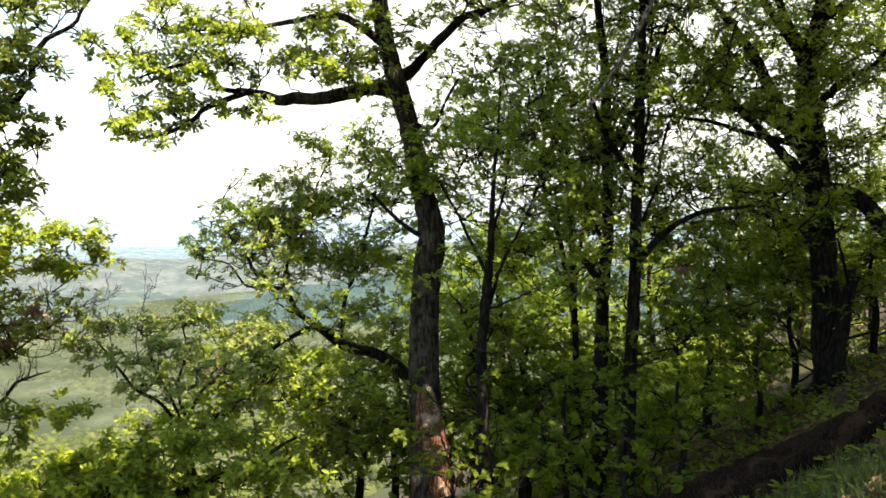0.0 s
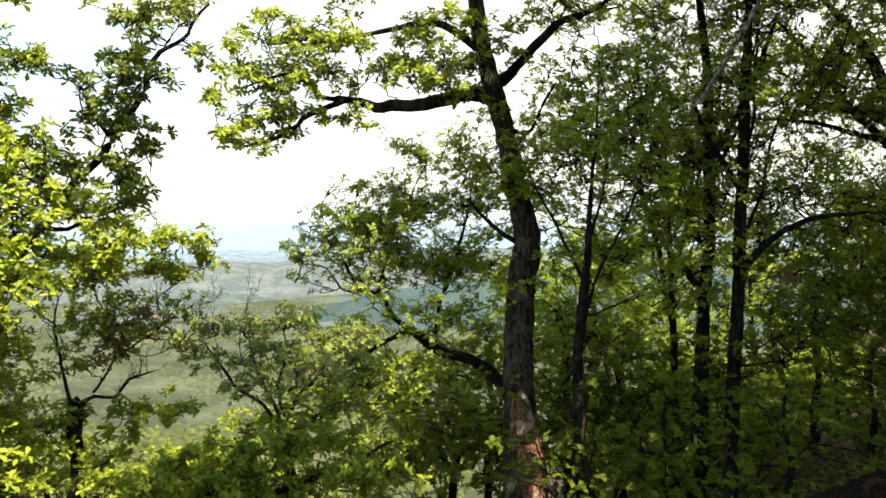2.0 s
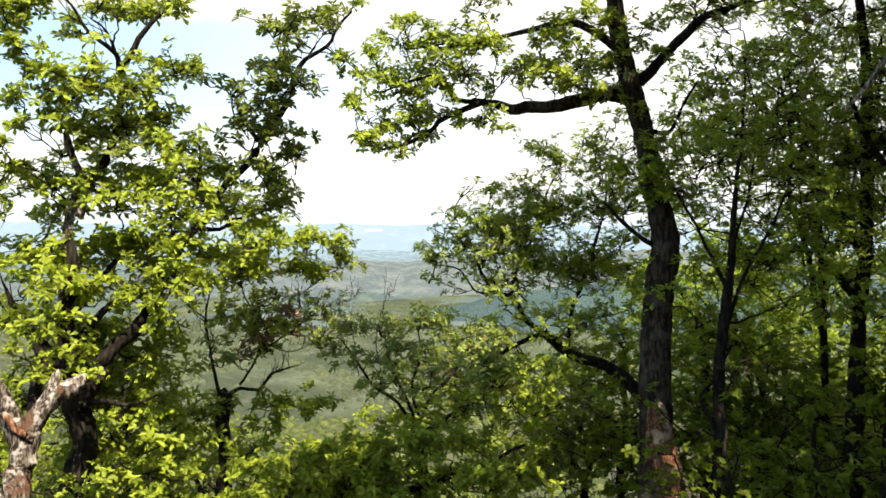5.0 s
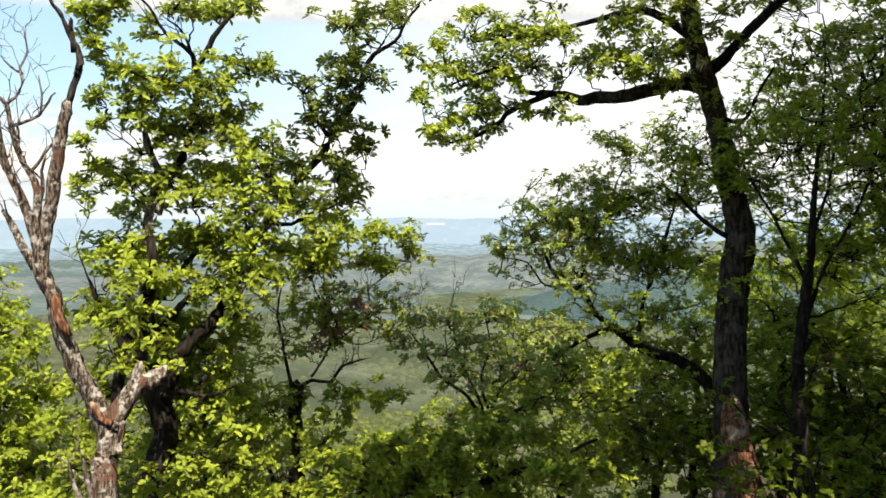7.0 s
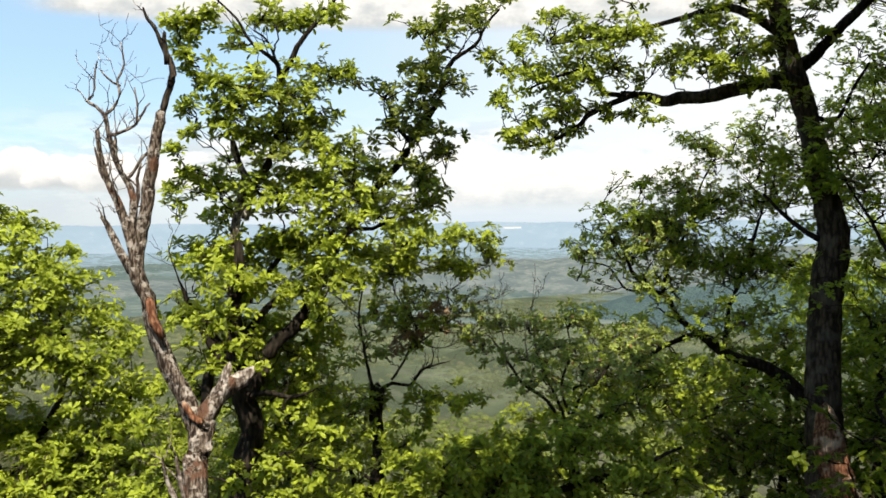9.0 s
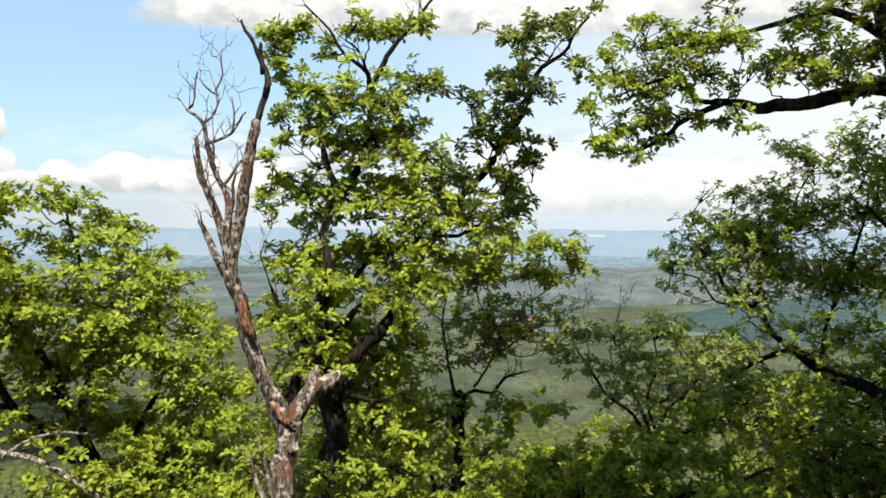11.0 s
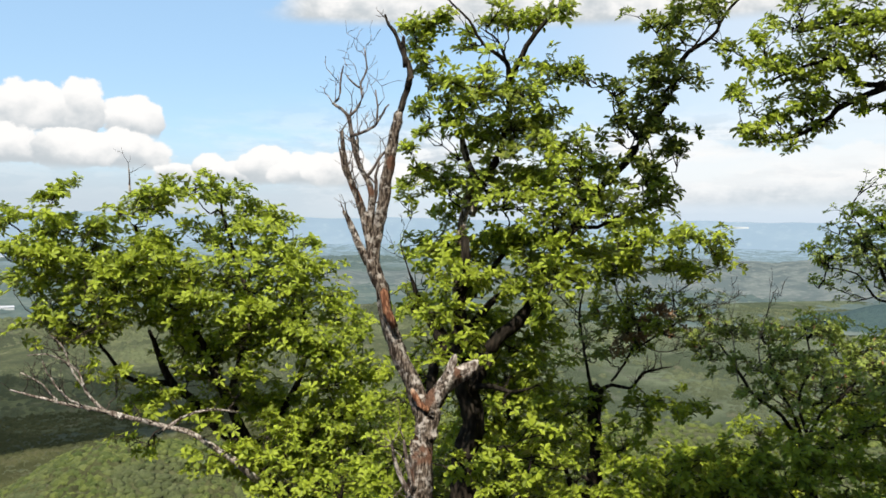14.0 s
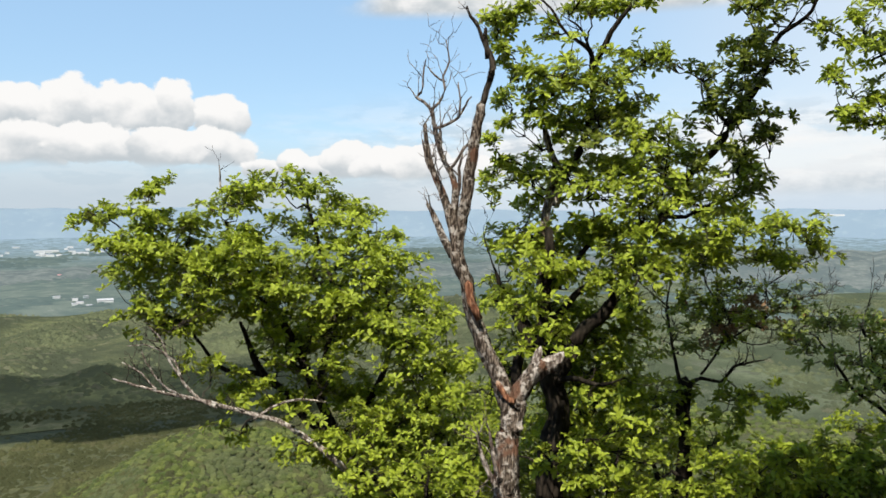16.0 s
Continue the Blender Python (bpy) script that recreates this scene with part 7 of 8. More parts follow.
crown(under0, (1.20, 7.84, -0.48), (1.2, 1.1, 0.7), 9, 0.36, LEAF_SHADED, 0.60, shape="maple", leaf=0.064, rosette=6, flat=0.5)
finish(under0, BARK_SHADED)

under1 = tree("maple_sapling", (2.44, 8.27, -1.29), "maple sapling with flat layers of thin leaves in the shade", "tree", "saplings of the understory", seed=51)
limb(under1, "stem", [(2.44, 8.27, -1.29, 0.055), (2.44, 8.27, -0.99, 0.038), (2.49, 8.35, -0.66, 0.031), (2.45, 8.44, -0.33, 0.022), (2.49, 8.50, 0.02, 0.013)], BARK_SHADED)
crown(under1, (2.47, 8.40, -0.50), (1.2, 1.1, 0.7), 10, 0.36, LEAF_SHADED, 0.60, shape="maple", leaf=0.064, rosette=6, flat=0.5)
finish(under1, BARK_SHADED)

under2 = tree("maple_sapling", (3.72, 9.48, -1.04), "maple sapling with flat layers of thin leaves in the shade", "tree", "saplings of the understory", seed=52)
limb(under2, "stem", [(3.72, 9.48, -1.04, 0.064), (3.72, 9.48, -0.96, 0.044), (3.78, 9.55, -0.58, 0.037), (3.74, 9.65, -0.19, 0.026), (3.79, 9.69, 0.21, 0.015)], BARK_SHADED)
crown(under2, (3.76, 9.60, -0.39), (1.2, 1.1, 0.7), 10, 0.36, LEAF_SHADED, 0.60, shape="maple", leaf=0.064, rosette=6, flat=0.5)
finish(under2, BARK_SHADED)

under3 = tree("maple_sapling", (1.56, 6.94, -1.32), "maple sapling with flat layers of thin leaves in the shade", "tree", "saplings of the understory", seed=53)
limb(under3, "stem", [(1.56, 6.94, -1.32, 0.046), (1.56, 6.94, -1.08, 0.032), (1.60, 7.03, -0.81, 0.027), (1.57, 7.12, -0.54, 0.019), (1.61, 7.19, -0.25, 0.011)], BARK_SHADED)
crown(under3, (1.59, 7.08, -0.67), (1.2, 1.1, 0.7), 8, 0.36, LEAF_SHADED, 0.60, shape="maple", leaf=0.064, rosette=6, flat=0.5)
finish(under3, BARK_SHADED)

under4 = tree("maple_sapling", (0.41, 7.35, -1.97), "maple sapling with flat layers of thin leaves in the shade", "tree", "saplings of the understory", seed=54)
limb(under4, "stem", [(0.41, 7.35, -1.97, 0.047), (0.41, 7.35, -0.98, 0.033), (0.44, 7.44, -0.69, 0.027), (0.39, 7.53, -0.40, 0.019), (0.41, 7.60, -0.09, 0.011)], BARK_SHADED)
crown(under4, (0.41, 7.49, -0.55), (1.2, 1.1, 0.7), 8, 0.36, LEAF_SHADED, 0.60, shape="maple", leaf=0.064, rosette=6, flat=0.5)
finish(under4, BARK_SHADED)

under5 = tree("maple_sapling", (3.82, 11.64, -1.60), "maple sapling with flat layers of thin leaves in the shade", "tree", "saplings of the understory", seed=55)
limb(under5, "stem", [(3.82, 11.64, -1.60, 0.076), (3.82, 11.64, -0.89, 0.052), (3.88, 11.71, -0.41, 0.044), (3.82, 11.80, 0.07, 0.031), (3.87, 11.84, 0.57, 0.017)], BARK_SHADED)
crown(under5, (3.85, 11.76, -0.17), (1.2, 1.1, 0.7), 10, 0.36, LEAF_SHADED, 0.60, shape="maple", leaf=0.064, rosette=6, flat=0.5)
finish(under5, BARK_SHADED)

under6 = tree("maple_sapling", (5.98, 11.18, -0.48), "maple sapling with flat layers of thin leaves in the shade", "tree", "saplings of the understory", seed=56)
limb(under6, "stem", [(5.98, 11.18, -0.48, 0.078), (5.98, 11.18, -0.15, 0.054), (6.03, 11.22, 0.32, 0.045), (5.97, 11.29, 0.78, 0.031), (6.01, 11.30, 1.26, 0.018)], BARK_SHADED)
crown(under6, (6.00, 11.26, 0.55), (1.2, 1.1, 1.3), 20, 0.36, LEAF_SHADED, 0.60, shape="maple", leaf=0.064, rosette=6, flat=0.5)
finish(under6, BARK_SHADED)

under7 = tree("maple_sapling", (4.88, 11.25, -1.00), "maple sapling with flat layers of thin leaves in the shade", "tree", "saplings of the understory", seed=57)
limb(under7, "stem", [(4.88, 11.25, -1.00, 0.076), (4.88, 11.25, -0.80, 0.052), (4.94, 11.32, -0.34, 0.044), (4.89, 11.41, 0.13, 0.031), (4.94, 11.44, 0.61, 0.017)], BARK_SHADED)
crown(under7, (4.92, 11.36, -0.11), (1.2, 1.1, 1.3), 20, 0.36, LEAF_SHADED, 0.60, shape="maple", leaf=0.064, rosette=6, flat=0.5)
finish(under7, BARK_SHADED)

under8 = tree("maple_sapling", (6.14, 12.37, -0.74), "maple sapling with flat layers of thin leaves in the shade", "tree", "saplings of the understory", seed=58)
limb(under8, "stem", [(6.14, 12.37, -0.74, 0.085), (6.14, 12.37, -0.69, 0.059), (6.20, 12.43, -0.17, 0.049), (6.15, 12.52, 0.34, 0.034), (6.19, 12.54, 0.87, 0.020)], BARK_SHADED)
crown(under8, (6.18, 12.47, 0.08), (1.2, 1.1, 1.3), 20, 0.36, LEAF_SHADED, 0.60, shape="maple", leaf=0.064, rosette=6, flat=0.5)
finish(under8, BARK_SHADED)

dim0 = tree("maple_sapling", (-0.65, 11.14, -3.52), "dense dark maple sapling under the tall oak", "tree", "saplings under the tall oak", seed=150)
limb(dim0, "stem", [(-0.65, 11.14, -3.52, 0.070), (-0.65, 11.14, -1.27, 0.048), (-0.61, 11.24, -0.84, 0.040), (-0.71, 11.32, -0.40, 0.028), (-0.67, 11.39, -0.03, 0.016)], BARK_SHADED)
crown(dim0, (-0.66, 11.27, -0.70), (1.3, 1.1, 0.9), 22, 0.40, LEAF_SHADED, 0.75, shape="maple", leaf=0.064, rosette=6, flat=0.5)
finish(dim0, BARK_SHADED)

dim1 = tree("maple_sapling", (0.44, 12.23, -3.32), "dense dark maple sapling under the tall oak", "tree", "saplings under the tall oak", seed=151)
limb(dim1, "stem", [(0.44, 12.23, -3.32, 0.076), (0.44, 12.23, -0.97, 0.052), (0.48, 12.32, -0.50, 0.044), (0.39, 12.39, -0.03, 0.031), (0.43, 12.44, 0.36, 0.017)], BARK_SHADED)
crown(dim1, (0.43, 12.34, -0.35), (1.4, 1.1, 1.1), 24, 0.40, LEAF_SHADED, 0.75, shape="maple", leaf=0.064, rosette=6, flat=0.5)
finish(dim1, BARK_SHADED)

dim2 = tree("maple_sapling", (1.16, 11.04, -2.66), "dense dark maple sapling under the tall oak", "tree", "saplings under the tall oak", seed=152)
limb(dim2, "stem", [(1.16, 11.04, -2.66, 0.070), (1.16, 11.04, -1.35, 0.048), (1.20, 11.14, -0.95, 0.040), (1.13, 11.23, -0.55, 0.028), (1.17, 11.29, -0.20, 0.016)], BARK_SHADED)
crown(dim2, (1.17, 11.17, -0.82), (1.3, 1.1, 1.0), 22, 0.40, LEAF_SHADED, 0.75, shape="maple", leaf=0.064, rosette=6, flat=0.5)
finish(dim2, BARK_SHADED)

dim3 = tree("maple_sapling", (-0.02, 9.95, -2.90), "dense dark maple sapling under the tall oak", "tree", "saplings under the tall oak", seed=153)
limb(dim3, "stem", [(-0.02, 9.95, -2.90, 0.064), (-0.02, 9.95, -1.77, 0.044), (0.01, 10.07, -1.40, 0.037), (-0.07, 10.17, -1.04, 0.026), (-0.04, 10.25, -0.71, 0.015)], BARK_SHADED)
crown(dim3, (-0.03, 10.10, -1.28), (1.2, 1.1, 0.8), 20, 0.40, LEAF_SHADED, 0.75, shape="maple", leaf=0.064, rosette=6, flat=0.5)
finish(dim3, BARK_SHADED)

dim4 = tree("maple_sapling", (1.10, 11.10, -2.70), "dense dark maple sapling under the tall oak", "tree", "saplings under the tall oak", seed=154)
limb(dim4, "stem", [(1.10, 11.10, -2.70, 0.070), (1.10, 11.10, -1.22, 0.048), (1.15, 11.20, -0.79, 0.040), (1.07, 11.30, -0.35, 0.028), (1.11, 11.35, 0.03, 0.016)], BARK_SHADED)
crown(dim4, (1.11, 11.24, -0.64), (1.3, 1.1, 1.2), 22, 0.40, LEAF_SHADED, 0.75, shape="maple", leaf=0.064, rosette=6, flat=0.5)
finish(dim4, BARK_SHADED)

dim5 = tree("maple_sapling", (2.04, 10.38, -2.07), "dense dark maple sapling under the tall oak", "tree", "saplings under the tall oak", seed=155)
limb(dim5, "stem", [(2.04, 10.38, -2.07, 0.067), (2.04, 10.38, -1.41, 0.046), (2.09, 10.48, -1.01, 0.038), (2.03, 10.59, -0.62, 0.027), (2.08, 10.64, -0.27, 0.015)], BARK_SHADED)
crown(dim5, (2.06, 10.52, -0.88), (1.3, 1.1, 1.1), 22, 0.40, LEAF_SHADED, 0.75, shape="maple", leaf=0.064, rosette=6, flat=0.5)
finish(dim5, BARK_SHADED)

bush0 = tree("oak_bush", (-3.65, 9.78, -4.52), "low leafy oak bush in the thicket below the edge", "bush", "bushes of the thicket", seed=80)
limb(bush0, "stem", [(-3.65, 9.78, -4.52, 0.078), (-3.64, 9.76, -2.07, 0.054), (-3.62, 9.88, -1.75, 0.038), (-3.77, 9.94, -1.41, 0.023), (-3.71, 10.06, -1.07, 0.012)], BARK_SHADED)
crown(bush0, (-3.71, 9.94, -1.48), (1.1, 1.1, 0.7), 12, 0.40, LEAF, 1.05)
finish(bush0, BARK_SHADED)

bush1 = tree("oak_bush", (-2.37, 10.70, -4.18), "low leafy oak bush in the thicket below the edge", "bush", "bushes of the thicket", seed=81)
limb(bush1, "stem", [(-2.37, 10.70, -4.18, 0.082), (-2.36, 10.67, -2.08, 0.056), (-2.33, 10.80, -1.73, 0.040), (-2.47, 10.87, -1.37, 0.024), (-2.39, 10.99, -1.00, 0.012)], BARK_SHADED)
crown(bush1, (-2.40, 10.87, -1.44), (1.3, 1.3, 0.8), 14, 0.40, LEAF_MIXED, 1.05)
finish(bush1, BARK_SHADED)

bush2 = tree("oak_bush", (-1.16, 10.93, -3.70), "low leafy oak bush in the thicket below the edge", "bush", "bushes of the thicket", seed=82)
limb(bush2, "stem", [(-1.16, 10.93, -3.70, 0.082), (-1.16, 10.91, -1.93, 0.056), (-1.11, 11.03, -1.57, 0.040), (-1.24, 11.11, -1.21, 0.024), (-1.15, 11.21, -0.84, 0.012)], BARK_SHADED)
crown(bush2, (-1.18, 11.10, -1.28), (1.2, 1.2, 0.8), 14, 0.40, LEAF_DEEP, 1.05)
finish(bush2, BARK_SHADED)

bush3 = tree("oak_bush", (-6.13, 8.01, -5.16), "low leafy oak bush in the thicket below the edge", "bush", "bushes of the thicket", seed=83)
limb(bush3, "stem", [(-6.13, 8.01, -5.16, 0.074), (-6.11, 7.99, -1.83, 0.051), (-6.13, 8.10, -1.51, 0.037), (-6.28, 8.12, -1.19, 0.022), (-6.26, 8.24, -0.86, 0.011)], BARK_SHADED)
crown(bush3, (-6.22, 8.13, -1.25), (1.2, 1.2, 0.8), 14, 0.40, LEAF, 1.05)
finish(bush3, BARK_SHADED)

bush4 = tree("oak_bush", (-5.91, 9.22, -5.40), "low leafy oak bush in the thicket below the edge", "bush", "bushes of the thicket", seed=84)
limb(bush4, "stem", [(-5.91, 9.22, -5.40, 0.082), (-5.90, 9.20, -2.33, 0.056), (-5.91, 9.33, -1.99, 0.040), (-6.07, 9.36, -1.63, 0.024), (-6.04, 9.50, -1.27, 0.012)], BARK_SHADED)
crown(bush4, (-6.01, 9.37, -1.70), (1.2, 1.2, 0.7), 12, 0.40, LEAF, 1.05)
finish(bush4, BARK_SHADED)

bush5 = tree("oak_bush", (-8.39, 7.91, -6.17), "low leafy oak bush in the thicket below the edge", "bush", "bushes of the thicket", seed=85)
limb(bush5, "stem", [(-8.39, 7.91, -6.17, 0.085), (-8.37, 7.89, -2.39, 0.059), (-8.41, 8.02, -2.02, 0.042), (-8.58, 8.01, -1.64, 0.025), (-8.58, 8.16, -1.26, 0.013)], BARK_SHADED)
crown(bush5, (-8.52, 8.04, -1.72), (1.4, 1.4, 1.0), 16, 0.40, LEAF, 1.05)
finish(bush5, BARK_SHADED)

bush6 = tree("oak_bush", (-6.84, 8.02, -5.49), "low leafy oak bush in the thicket below the edge", "bush", "bushes of the thicket", seed=86)
limb(bush6, "stem", [(-6.84, 8.02, -5.49, 0.078), (-6.82, 8.00, -2.09, 0.054), (-6.85, 8.13, -1.75, 0.038), (-7.01, 8.13, -1.42, 0.023), (-7.00, 8.26, -1.06, 0.012)], BARK_SHADED)
crown(bush6, (-6.95, 8.15, -1.48), (1.2, 1.2, 0.8), 14, 0.40, LEAF_DEEP, 1.05)
finish(bush6, BARK_SHADED)

bush7 = tree("oak_bush", (-6.40, 5.62, -4.62), "low leafy oak bush in the thicket below the edge", "bush", "bushes of the thicket", seed=87)
limb(bush7, "stem", [(-6.40, 5.62, -4.62, 0.064), (-6.39, 5.61, -1.85, 0.044), (-6.43, 5.71, -1.59, 0.031), (-6.57, 5.71, -1.33, 0.019), (-6.58, 5.83, -1.05, 0.009)], BARK_SHADED)
crown(bush7, (-6.52, 5.73, -1.38), (0.9, 0.9, 0.5), 10, 0.40, LEAF, 1.05)
finish(bush7, BARK_SHADED)

bush8 = tree("oak_bush", (-3.66, 8.17, -4.07), "low leafy oak bush in the thicket below the edge", "bush", "bushes of the thicket", seed=88)
limb(bush8, "stem", [(-3.66, 8.17, -4.07, 0.067), (-3.65, 8.15, -1.87, 0.046), (-3.65, 8.27, -1.59, 0.033), (-3.78, 8.31, -1.30, 0.020), (-3.74, 8.43, -1.01, 0.010)], BARK_SHADED)
crown(bush8, (-3.73, 8.32, -1.36), (1.0, 1.0, 0.5), 10, 0.40, LEAF, 1.05)
finish(bush8, BARK_SHADED)

# unseen oaks, added so that their crowns shade the wood and sapling
shade0 = tree("oak_tree", (-0.4, -2.2, 0.33), "unseen oak added for shade, leaning over path, dense leaves", "tree", "trees round the path", seed=95)
limb(shade0, "trunk", [(-0.4, -2.2, 0.33, 0.22), (-0.33, -1.57, 2.38, 0.18), (-0.06, 0.63, 4.90, 0.13), (0.35, 4.10, 7.40, 0.06)], BARK_SHADED)
crown(shade0, (0.3, 4.1, 6.8), (2.2, 2.4, 1.3), 12, 0.75, LEAF_DEEP, 0.2, leaf=0.36, rosette=4)
finish(shade0, BARK_SHADED)

shade1 = tree("oak_tree", (4.2, -0.6, 2.00), "unseen oak added for shade, close behind the path, dense leaves", "tree", "trees round the path", seed=96)
limb(shade1, "trunk", [(4.2, -0.6, 2.00, 0.22), (4.16, -0.22, 2.24, 0.18), (4.02, 1.11, 4.61, 0.13), (3.80, 3.20, 7.00, 0.06)], BARK_SHADED)
crown(shade1, (3.8, 3.2, 6.4), (1.9, 2.4, 1.3), 28, 0.75, LEAF_DEEP, 0.2, leaf=0.36, rosette=4)
finish(shade1, BARK_SHADED)

shade2 = tree("oak_tree", (6.4, 1.6, 2.40), "unseen oak added for shade, beside the path, wide crown, dense leaves", "tree", "trees round the path", seed=97)
limb(shade2, "trunk", [(6.4, 1.6, 2.40, 0.22), (6.37, 1.89, 2.31, 0.18), (6.26, 2.91, 4.75, 0.13), (6.10, 4.50, 7.20, 0.06)], BARK_SHADED)
crown(shade2, (6.1, 4.5, 6.6), (2.2, 2.4, 1.3), 34, 0.75, LEAF_DEEP, 0.2, leaf=0.36, rosette=4)
finish(shade2, BARK_SHADED)

shade3 = tree("oak_tree", (8.5, 2.5, 3.11), "unseen oak added for shade, uphill of the path, dense leaves", "tree", "trees round the path", seed=98)
limb(shade3, "trunk", [(8.5, 2.5, 3.11, 0.22), (8.44, 2.84, 2.66, 0.18), (8.23, 4.03, 5.47, 0.13), (7.90, 5.90, 8.20, 0.06)], BARK_SHADED)
crown(shade3, (7.9, 5.9, 7.6), (2.2, 2.4, 1.3), 40, 0.75, LEAF_DEEP, 0.2, leaf=0.36, rosette=4)
finish(shade3, BARK_SHADED)

shade4 = tree("oak_tree", (1.6, -4.6, 1.92), "unseen oak added for shade, forking above the path, dense leaves", "tree", "trees round the path", seed=99)
limb(shade4, "trunk", [(1.6, -4.6, 1.92, 0.22), (1.96, -3.49, 3.01, 0.18), (3.22, 0.40, 6.19, 0.13), (5.20, 6.50, 9.20, 0.06)], BARK_SHADED)
crown(shade4, (5.2, 6.5, 8.6), (3.0, 2.4, 1.3), 36, 0.75, LEAF_DEEP, 0.2, leaf=0.36, rosette=4)
finish(shade4, BARK_SHADED)

shade5 = tree("oak_tree", (2.2, -1.4, 1.30), "unseen slim oak added for shade, arching over the path, dense leaves", "tree", "trees round the path", seed=100)
limb(shade5, "trunk", [(2.2, -1.4, 1.30, 0.22), (2.15, -0.58, 2.20, 0.18), (1.95, 2.29, 4.54, 0.13), (1.65, 6.80, 6.90, 0.06)], BARK_SHADED)
crown(shade5, (1.6, 6.8, 6.3), (1.2, 2.4, 1.3), 27, 0.75, LEAF_DEEP, 0.2, leaf=0.36, rosette=4)
finish(shade5, BARK_SHADED)

# ---- floor of the wood: grass, fallen leaves, stones ----
def tufts(name, label, category, spots, blades, height, mat, seed):
    rng = np.random.RandomState(seed)
    n = len(spots) * blades
    x = np.repeat(spots[:, 0], blades) + rng.normal(0, 0.07, n)
    y = np.repeat(spots[:, 1], blades) + rng.normal(0, 0.07, n)
    pos = np.stack([x, y, terrain(x, y) - 0.01], -1)
    along = unit(np.stack([rng.normal(0, 0.45, n), rng.normal(0, 0.45, n), np.ones(n)], -1))
    normal = unit(rng.normal(0, 1, (n, 3)))
    size = height * rng.uniform(0.5, 1.3, n)
    side = unit(np.cross(normal, along)) * (0.006 + 0.010 * rng.rand(n))[:, None] * 0.6
    tip = pos + along * size[:, None] + np.stack([rng.normal(0, 0.3, n), rng.normal(0, 0.3, n), np.zeros(n)], -1) * size[:, None] * 0.5
    mid = pos + along * (size * 0.55)[:, None]
    V = np.stack([pos - side, pos + side, mid + side * 0.8, mid - side * 0.8, tip], 1).reshape(-1, 3)
    base = np.arange(n)[:, None] * 5
    tagged(mesh_object(name, V, [base + np.array([[3, 2, 4]]), base + np.array([[0, 1, 2, 3]])], mat), label, category, kind="stuff")


def slope_spots(n, x0, x1, y0, y1, seed):
    rng = np.random.RandomState(seed)
    return np.stack([rng.uniform(x0, x1, n), rng.uniform(y0, y1, n)], -1)


tufts("grass", "thin grass tufts on the sunlit bank", "grass", slope_spots(520, 2.3, 5.2, 3.7, 6.5, 1), 12, 0.13, GRASS, 2)


def fallen_leaves():
    rng = np.random.RandomState(11)
    n = 7500
    x, y = rng.uniform(1.0, 8, n), rng.uniform(2.8, 11.5, n)
    pos = np.stack([x, y, terrain(x, y) + rng.uniform(0.005, 0.04, n)], -1)
    a = rng.uniform(0, 6.283, n)
    along = unit(np.stack([np.cos(a), np.sin(a), 0.46 * np.cos(a) - 0.28 * np.sin(a) + rng.normal(0, 0.25, n)], -1))
    normal = unit(np.array([-0.46, 0.28, 1.0]) + rng.normal(0, 0.35, (n, 3)))
    V, F = leaf_mesh(pos, along, normal, rng.uniform(0.07, 0.14, n), "oak", rng)
    tagged(mesh_object("leaf_litter", V, F, LITTER), "dry brown leaves lying on the slope", "leaf litter", kind="stuff")


fallen_leaves()


def ground_plants():
    """Low seedlings and herbs scattered over the bank."""
    rng = np.random.RandomState(21)
    spots = slope_spots(420, 1.6, 7.0, 5.4, 10.5, 22)
    x, y = np.repeat(spots[:, 0], 6) + rng.normal(0, 0.05, 2520), np.repeat(spots[:, 1], 6) + rng.normal(0, 0.05, 2520)
    pos = np.stack([x, y, terrain(x, y) + rng.uniform(0.03, 0.16, len(x))], -1)
    a = rng.uniform(0, 6.283, len(x))
    along = unit(np.stack([np.cos(a), np.sin(a), rng.normal(0.2, 0.3, len(x))], -1))
    normal = unit(np.array([0.1, -0.2, 1.0]) + rng.normal(0, 0.3, (len(x), 3)))
    V, F = leaf_mesh(pos, along, normal, rng.uniform(0.04, 0.085, len(x)), "maple", rng)
    tagged(mesh_object("ground_plants", V, F, LEAF_SHADED), "low green seedlings scattered on the shady bank", "plants", kind="stuff")


ground_plants()


# a dark brown band across the bank, shaped as a lumpy log
fallen = tree("fallen_log", (2.60, 7.20, -0.85), "brown log-shaped band lying across the bank", "log", seed=41)
limb(fallen, "trunk", [(1.70, 6.99, -1.13, 0.17), (2.07, 6.84, -0.91, 0.19), (2.54, 6.75, -0.67, 0.20), (3.00, 6.71, -0.45, 0.21), (3.44, 6.84, -0.28, 0.22), (3.97, 6.93, -0.06, 0.22), (4.45, 6.99, 0.14, 0.21)], BARK_LOG, rough=0.34, sides=16)
finish(fallen, BARK_LOG)


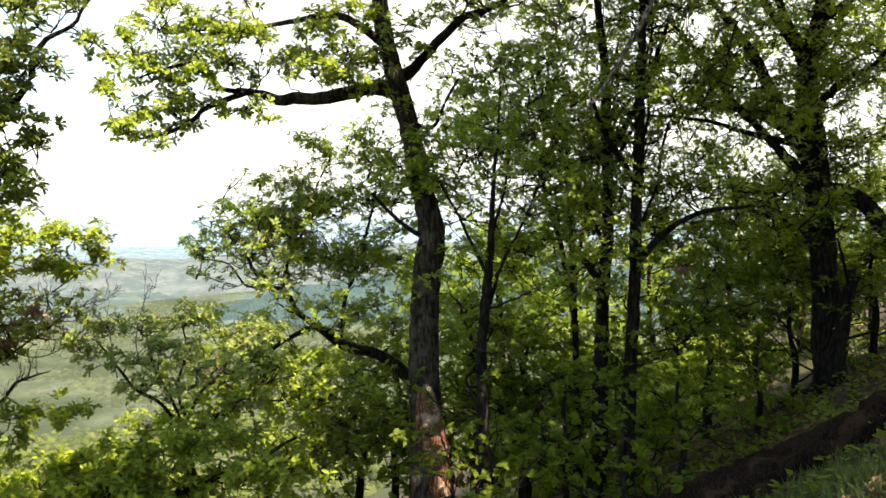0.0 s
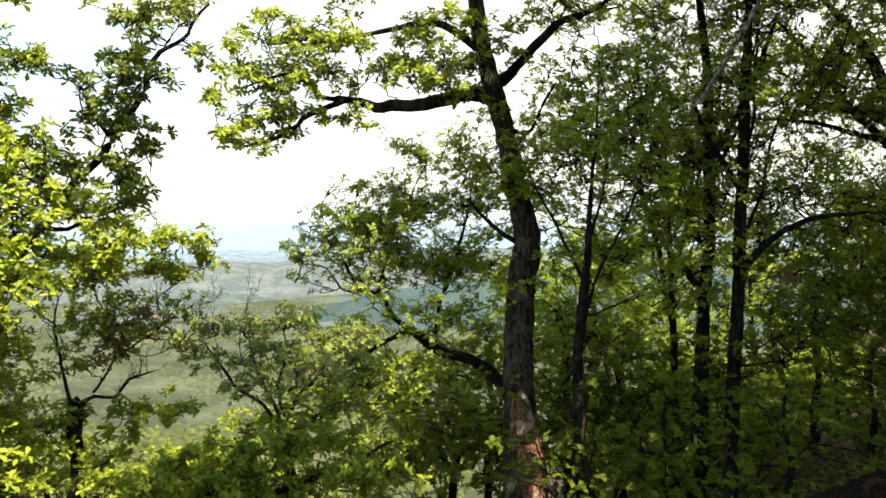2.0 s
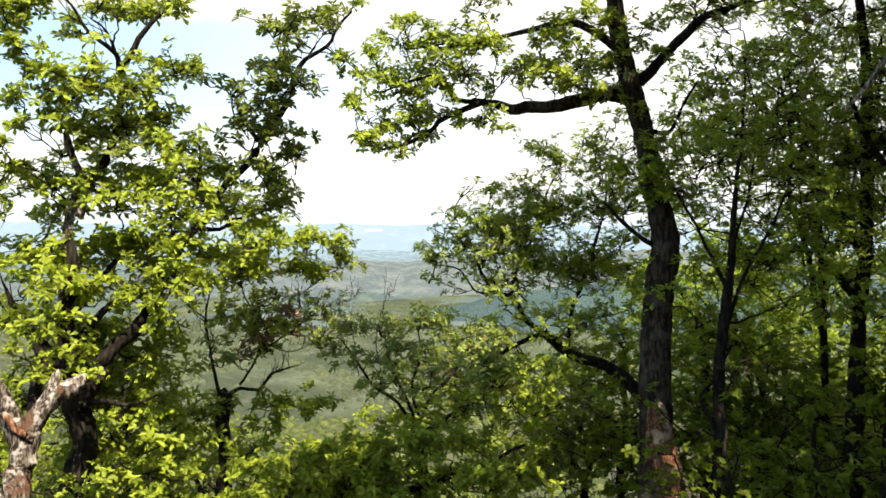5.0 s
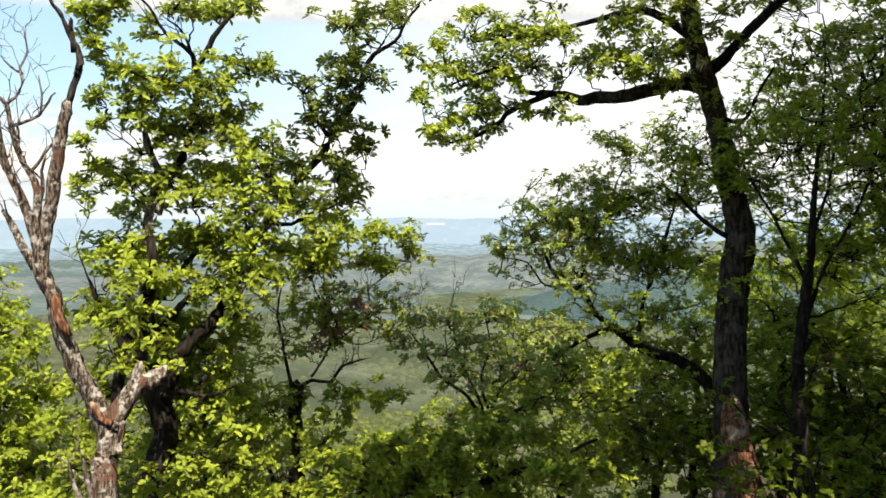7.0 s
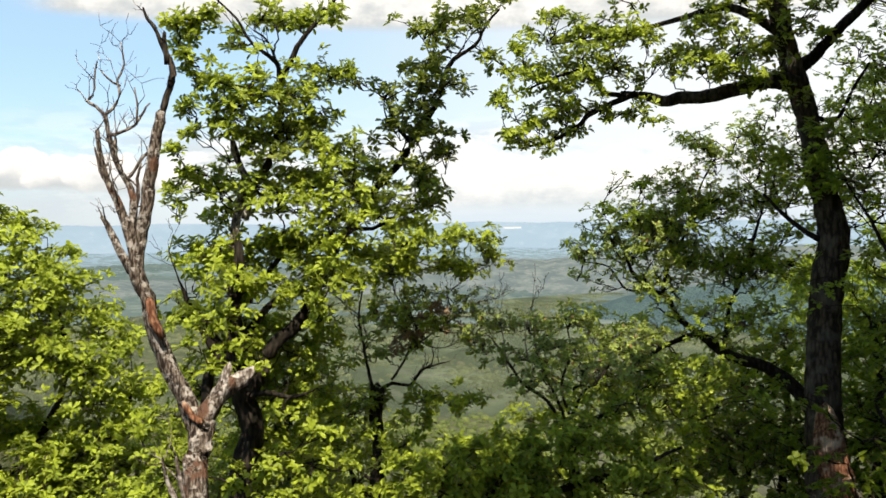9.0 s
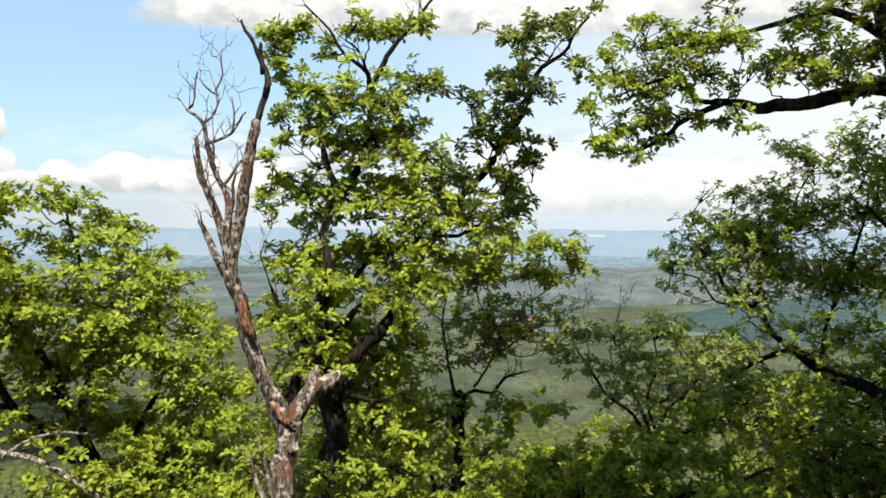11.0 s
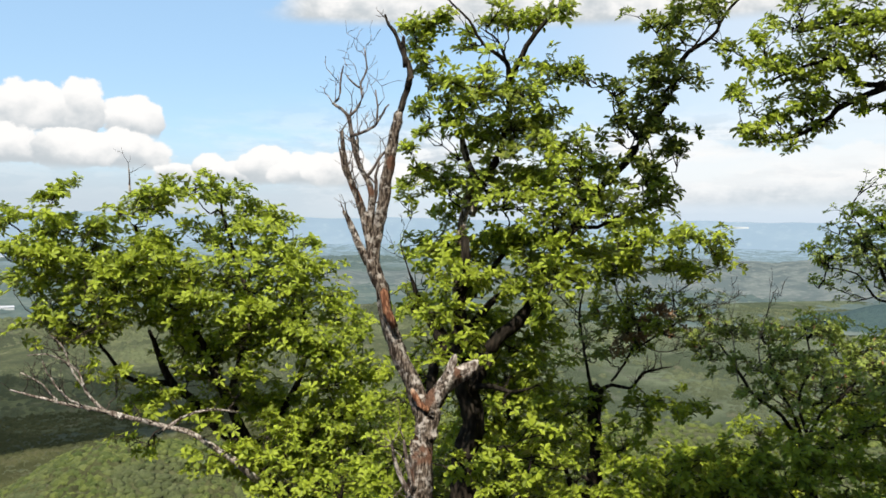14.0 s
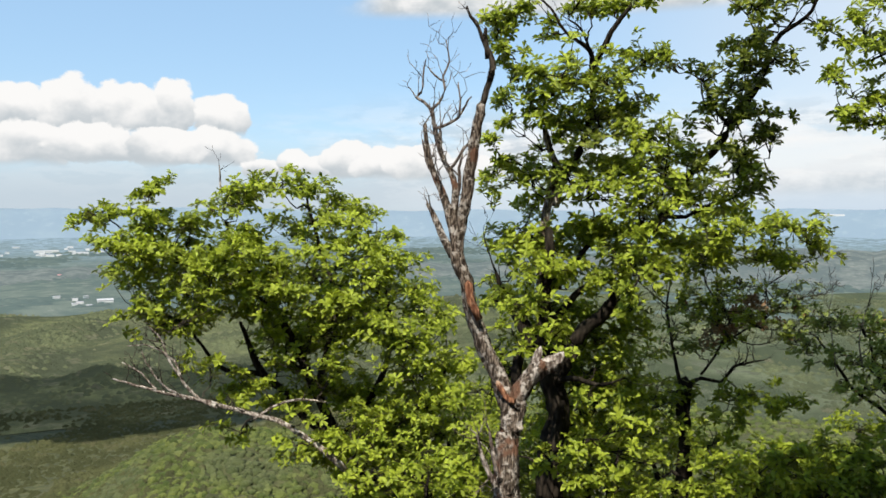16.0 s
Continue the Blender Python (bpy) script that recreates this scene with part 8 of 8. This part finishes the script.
# ---- far houses in the valley ----
def far_house(az_deg, r, length, depth, height, turn, label, roof_mat=None):
    x, y = -math.sin(radians(az_deg)) * r, math.cos(radians(az_deg)) * r
    z = float(far_plain(np.array(x), np.array(y))) if r > 1450 else float(midland(np.array(x), np.array(y)))
    if r > 4300:
        z = float(far_hills(np.array(x), np.array(y)))
    ob = new("far_house")
    ob.location, ob.rotation_euler = (x, y, z), (0, 0, radians(az_deg + turn))
    tagged(ob, label, "house", "houses in the valley")
    l, d, h = length / 2, depth / 2, height
    walls = np.array([(-l, -d, -4), (l, -d, -4), (l, d, -4), (-l, d, -4), (-l, -d, h), (l, -d, h), (l, d, h), (-l, d, h)], float)
    wall = mesh_object("wall", walls, [np.array([(0, 1, 5, 4), (1, 2, 6, 5), (2, 3, 7, 6), (3, 0, 4, 7)])], FAR_WHITE, None, False)
    top = h + d * 0.35
    e = 0.6
    roof_v = np.array([(-l - e, -d - e, h), (l + e, -d - e, h), (l + e, d + e, h), (-l - e, d + e, h), (-l - e, 0, top), (l + e, 0, top)], float)
    roof = mesh_object("roof", roof_v, [np.array([(0, 1, 5, 4), (2, 3, 4, 5)]), np.array([(0, 4, 3), (1, 2, 5)])], roof_mat or FAR_ROOF, None, False)
    wall.parent = roof.parent = ob


def valley_town():
    rng = random.Random(4)
    for _ in range(64):
        far_house(rng.uniform(63, 82), rng.uniform(3300, 3850), rng.uniform(10, 30), rng.uniform(8, 14), rng.uniform(4, 7), rng.uniform(-25, 25), "small pale building of the far town")
    for _ in range(5):
        far_house(rng.uniform(66, 76), rng.uniform(2050, 2300), rng.uniform(8, 16), 8, rng.uniform(2, 4), rng.uniform(-30, 30), "pale farmhouse among valley woods")
    for _ in range(8):
        far_house(rng.uniform(65, 73), rng.uniform(1480, 1640), rng.uniform(5, 12), 6, rng.uniform(2.5, 4), rng.uniform(-40, 40), "white cottage at the foot of the hills")
    for a, r, l, h in ((68.8, 1560, 26, 4), (72.2, 3600, 90, 9), (70.2, 3480, 60, 8), (20.3, 4620, 100, 5), (21.3, 2980, 36, 8), (19.7, 3050, 30, 8)):
        far_house(a, r, l, 14, h, 4, "long white industrial building in the valley")

    far_house(71.4, 2196, 14, 8, 5, 10, "red-roofed hall among valley woods", FAR_RED)


FAR_RED = plain("faded red far roofs", rgb(0.5, 0.2, 0.2), rgb(0.6, 0.3, 0.3), 0.2)
valley_town()


# ---- an unseen cumulus, placed so that its shadow lies on the valley woods ----
def shadow_cloud():
    rng = np.random.RandomState(9)
    x0, y0 = -math.sin(radians(69)) * 775, math.cos(radians(69)) * 775
    c = np.array([x0, y0, -160]) + np.array(sun_to) * (560 / sun_to.z)
    bm = bmesh.new()
    for _ in range(290):
        a, q = rng.uniform(0, 6.283), math.sqrt(rng.rand())
        v = Vector((235 * q * math.cos(a), 98 * q * math.sin(a), rng.normal(0, 10)))
        turned = Matrix.Rotation(radians(69), 4, "Z") @ v
        made = bmesh.ops.create_icosphere(bm, subdivisions=2, radius=rng.uniform(24, 42))["verts"]
        for p in made:
            p.co.z *= 0.6
            p.co += turned + Vector(c)
    me = bpy.data.meshes.new("cloud")
    bm.to_mesh(me)
    bm.free()
    me.materials.append(CLOUD)
    me.polygons.foreach_set("use_smooth", np.full(len(me.polygons), True))
    tagged(new("cloud", me), "unseen white cumulus placed to shade the valley woods", "cloud", kind="stuff")


CLOUD = plain("cloud white", rgb(0.85, 0.86, 0.88), rgb(0.95, 0.95, 0.95), 0.01, 1.0)
shadow_cloud()
